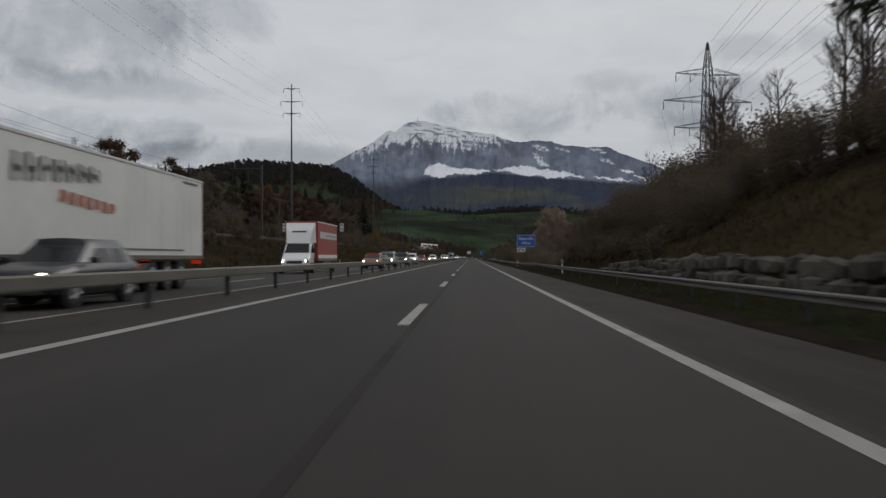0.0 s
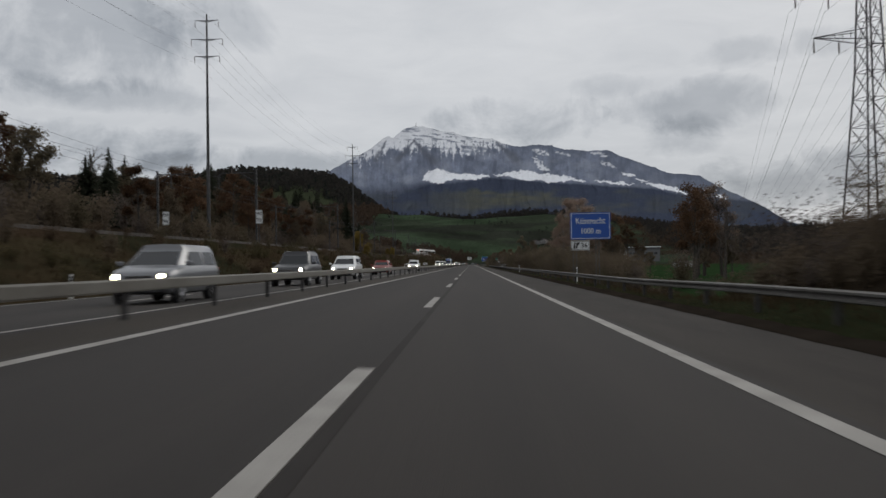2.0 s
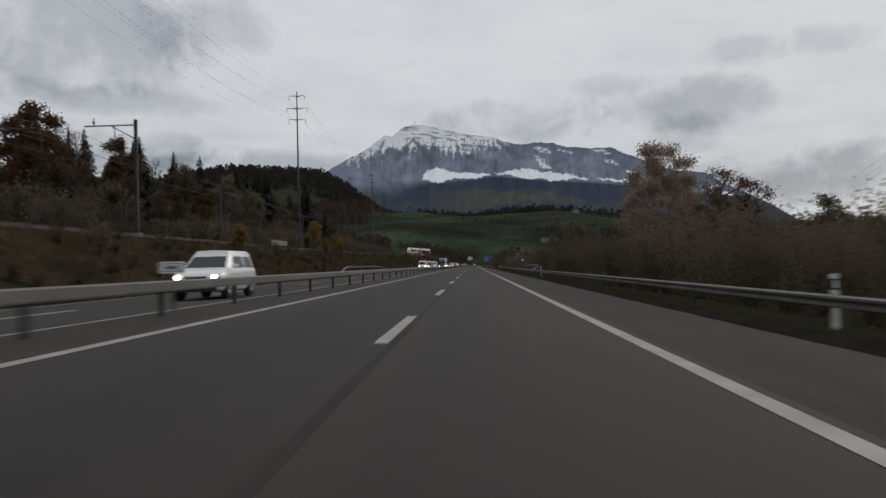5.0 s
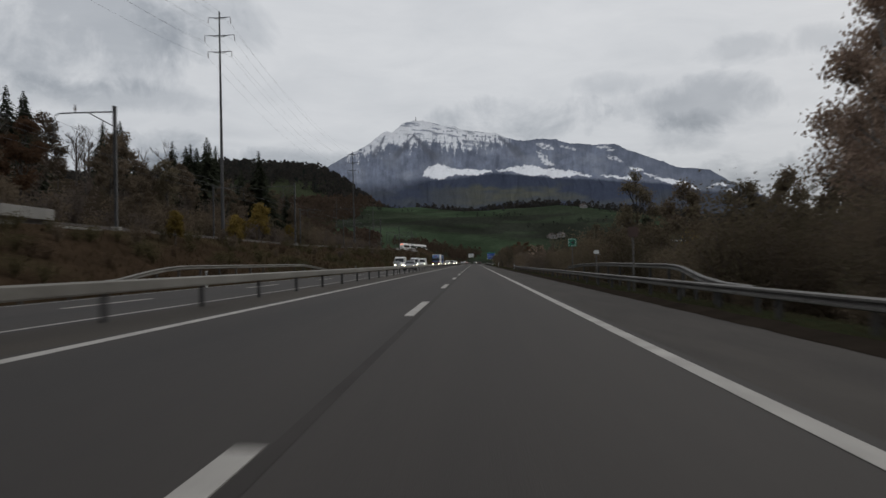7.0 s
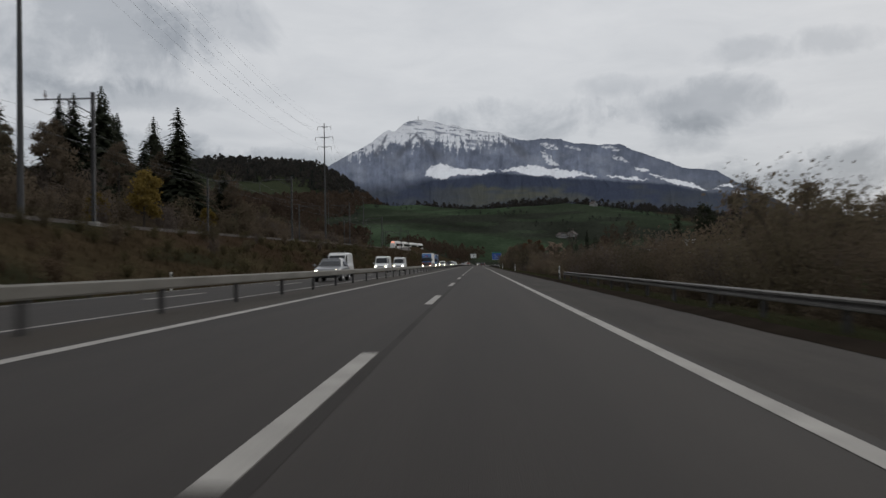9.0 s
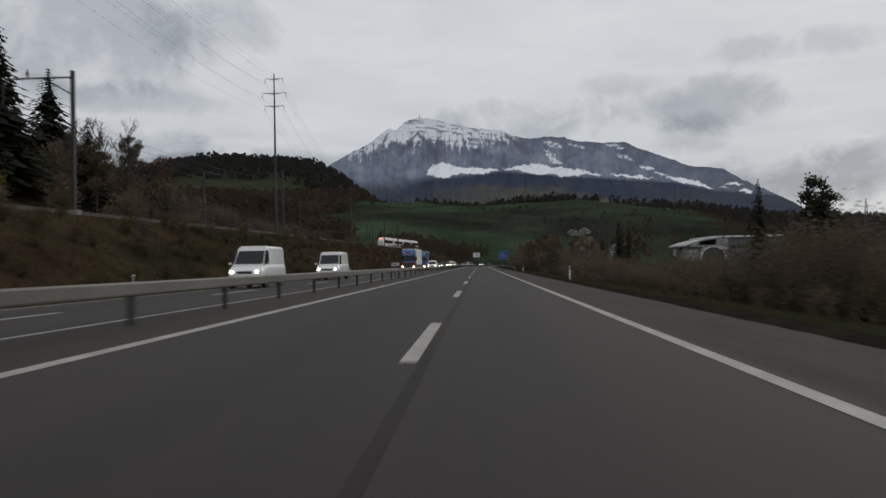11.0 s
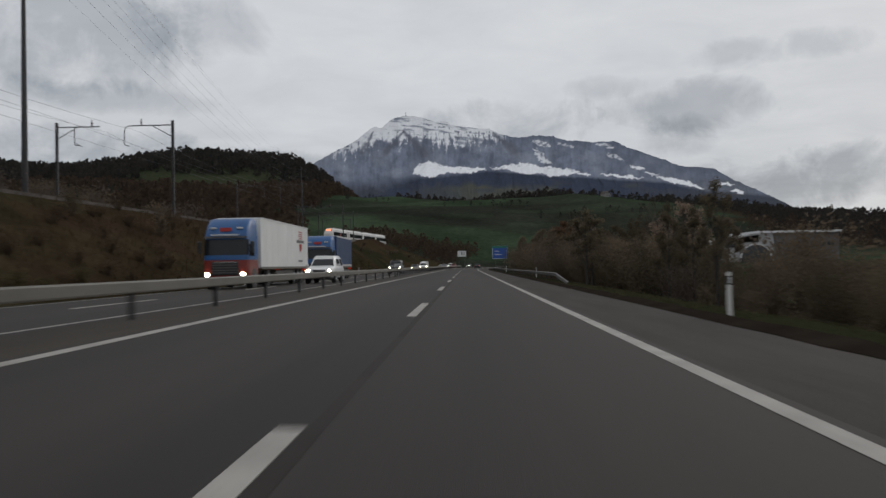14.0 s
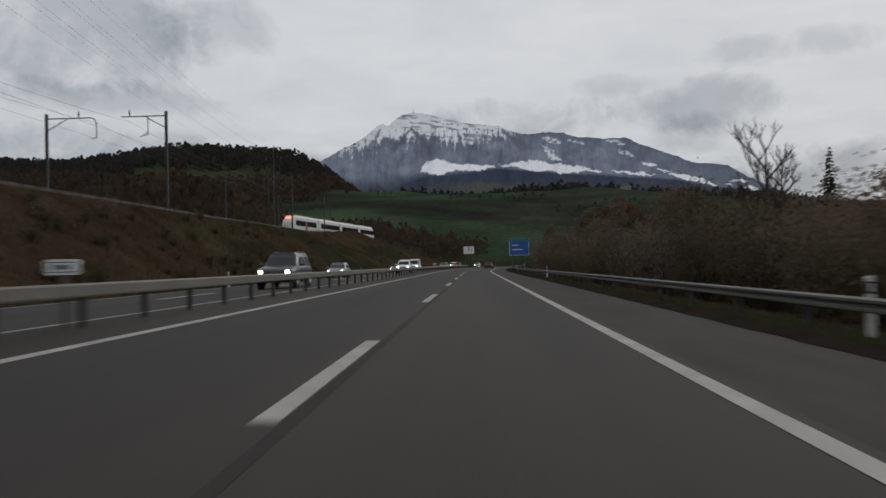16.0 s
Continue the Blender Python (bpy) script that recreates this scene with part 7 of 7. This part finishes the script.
# ---- buildings ----
def hall():
    """A long works hall with a pale flat roof, and a vaulted wing with an arched gate."""
    x0, y0 = 147.0, 880.0
    z = float(ground_z(165, 885)) - 1
    base = thing("works_hall", "grey works hall with a pale flat roof and a vaulted wing", "building", at=Matrix.Translation((x0, y0, z)))
    h, wx, wy = 14.4 - z, 40.0, 60.0
    part("wall", Geo().box(wx / 2 + 3.7, wy / 2, h / 2, wx - 7.6, wy, h), HALL_WALL, base)
    part("corner_bay", Geo().box(3.7, wy / 2 - 0.4, h / 2, 7.4, wy, h), SHED_WALL, base, "pale rendered corner bay")
    part("roof", Geo().box(wx / 2, wy / 2 - 0.4, h + 0.55, wx + 1.8, wy + 2.4, 1.1, 0.1), HALL_ROOF, base)
    for k in range(7):
        part("window", Geo().box(10.5 + k * 4.2, -0.06, h * 0.6, 3.2, 0.15, 2.2), HALL_GLASS, base)
    g = Geo()
    crown = [(-20.0 + 20.0 * t, (h - 4.4) + 4.2 * math.sin(t * math.pi / 2) ** 0.8) for t in np.linspace(0, 1, 11)]
    g.loft([[(a, y, b) for a, b in crown] + [(a, y, b - 0.7) for a, b in reversed(crown)] for y in (-7.0, 40.0)])
    part("vault_roof", g, SHED_WALL, base, "pale curved roof of the wing")
    part("wing_wall", Geo().box(-8.6, 18.0, (h - 4.6) / 2, 16.8, 44.0, h - 4.6), SHED_WALL, base)
    arch = [(math.cos(math.pi * k / 14) * 7.0, math.sin(math.pi * k / 14) * 6.4 + 2.2 - z) for k in range(15)]
    g = Geo().loft([[(-3.4 + a * q, -6.0, (b - 2.2 + z) * q + 2.2 - z) for a, b in arch] for q in (1.0, 1.09)], closed=False)
    g.loft([[(-3.4 + a * 1.09, y, (b - 2.2 + z) * 1.09 + 2.2 - z) for a, b in arch] for y in (-6.0, -3.6)], closed=False)
    part("arch_rim", g, HALL_ROOF, base, "white rim of the arched gate")
    part("arch_gate", Geo().add([(-3.4 + a, -5.9, b) for a, b in arch] + [(3.6, -5.9, 0.0), (-10.4, -5.9, 0.0)], [tuple(range(15)) + (16, 15)]), HALL_GLASS, base)
    part("window_band", Geo().box(-14.0, -4.1, h - 6.2, 8.5, 0.2, 1.6), HALL_GLASS, base)
    return base


hall()


def house(x, y, w, d, h, turn, label="small pale farmhouse with brown tiled roof"):
    z = float(ground_z(x, y)) - 0.5
    base = thing("house", label, "house", "farmhouses on the slope", Matrix.Translation((x, y, z)) @ Matrix.Rotation(turn, 4, "Z"))
    part("wall", Geo().box(0, 0, h / 2, w, d, h), PLASTER, base)
    g = Geo()
    e = 0.6
    tri = [(-w / 2 - e, h - 0.3), (0, h + w * 0.34), (w / 2 + e, h - 0.3), (w / 2 + e, h - 0.05), (0, h + w * 0.34 + 0.3), (-w / 2 - e, h - 0.05)]
    g.loft([[(a, -d / 2 - e, b) for a, b in tri], [(a, d / 2 + e, b) for a, b in tri]])
    part("roof", g, TILES, base)
    part("gable", Geo().add([(-w / 2, -d / 2 - 0.02, h - 0.1), (w / 2, -d / 2 - 0.02, h - 0.1), (0, -d / 2 - 0.02, h + w * 0.32)], [(0, 1, 2)]), PLASTER, base)
    for i in (-1, 0, 1):
        for j in range(2):
            part("window", Geo().box(i * w * 0.3, -d / 2 - 0.03, 1.6 + j * 2.6, 1.0, 0.1, 1.3), HALL_GLASS, base)
    return base


for x, y, w, d, h, t in ((150, 1340, 7, 8, 3.6, 0.5), (-330, 1730, 11, 13, 6, 0.2), (78, 1046, 7, 8, 2.6, 0.4), (88, 1054, 8, 9, 2.6, -0.5),
                         (-560, 1640, 12, 13, 6, -0.4), (76, 810, 9, 10, 11, 0.2)):
    house(x, y, w, d, h, t)


def shed(x, y, w, d, h, turn):
    """A long low building with a shallow roof."""
    z = float(ground_z(x, y)) - 0.4
    base = thing("shed", "long low whitish farm shed across the field", "building", "sheds across the field", Matrix.Translation((x, y, z)) @ Matrix.Rotation(turn, 4, "Z"))
    part("wall", Geo().box(0, 0, h / 2, w, d, h), SHED_WALL, base)
    prof = [(-d / 2 - 0.5, h - 0.1), (0, h + d * 0.10), (d / 2 + 0.5, h - 0.1), (d / 2 + 0.5, h + 0.1), (0, h + d * 0.10 + 0.2), (-d / 2 - 0.5, h + 0.1)]
    part("roof", Geo().loft([[(-w / 2 - 0.4, a, b) for a, b in prof], [(w / 2 + 0.4, a, b) for a, b in prof]]), TILES, base)
    for k in range(int(w / 5)):
        part("window", Geo().box(-w / 2 + 3 + k * 5, -d / 2 - 0.03, h * 0.6, 1.8, 0.1, 0.9), HALL_GLASS, base)
    return base


for x, y, w, d, h, t in ((152, 440, 17, 10, 3.4, 0.1), (168, 443, 13, 10, 4.2, 0.05), (113, 506, 9, 8, 2.6, 0.1)):
    shed(x, y, w, d, h, t)
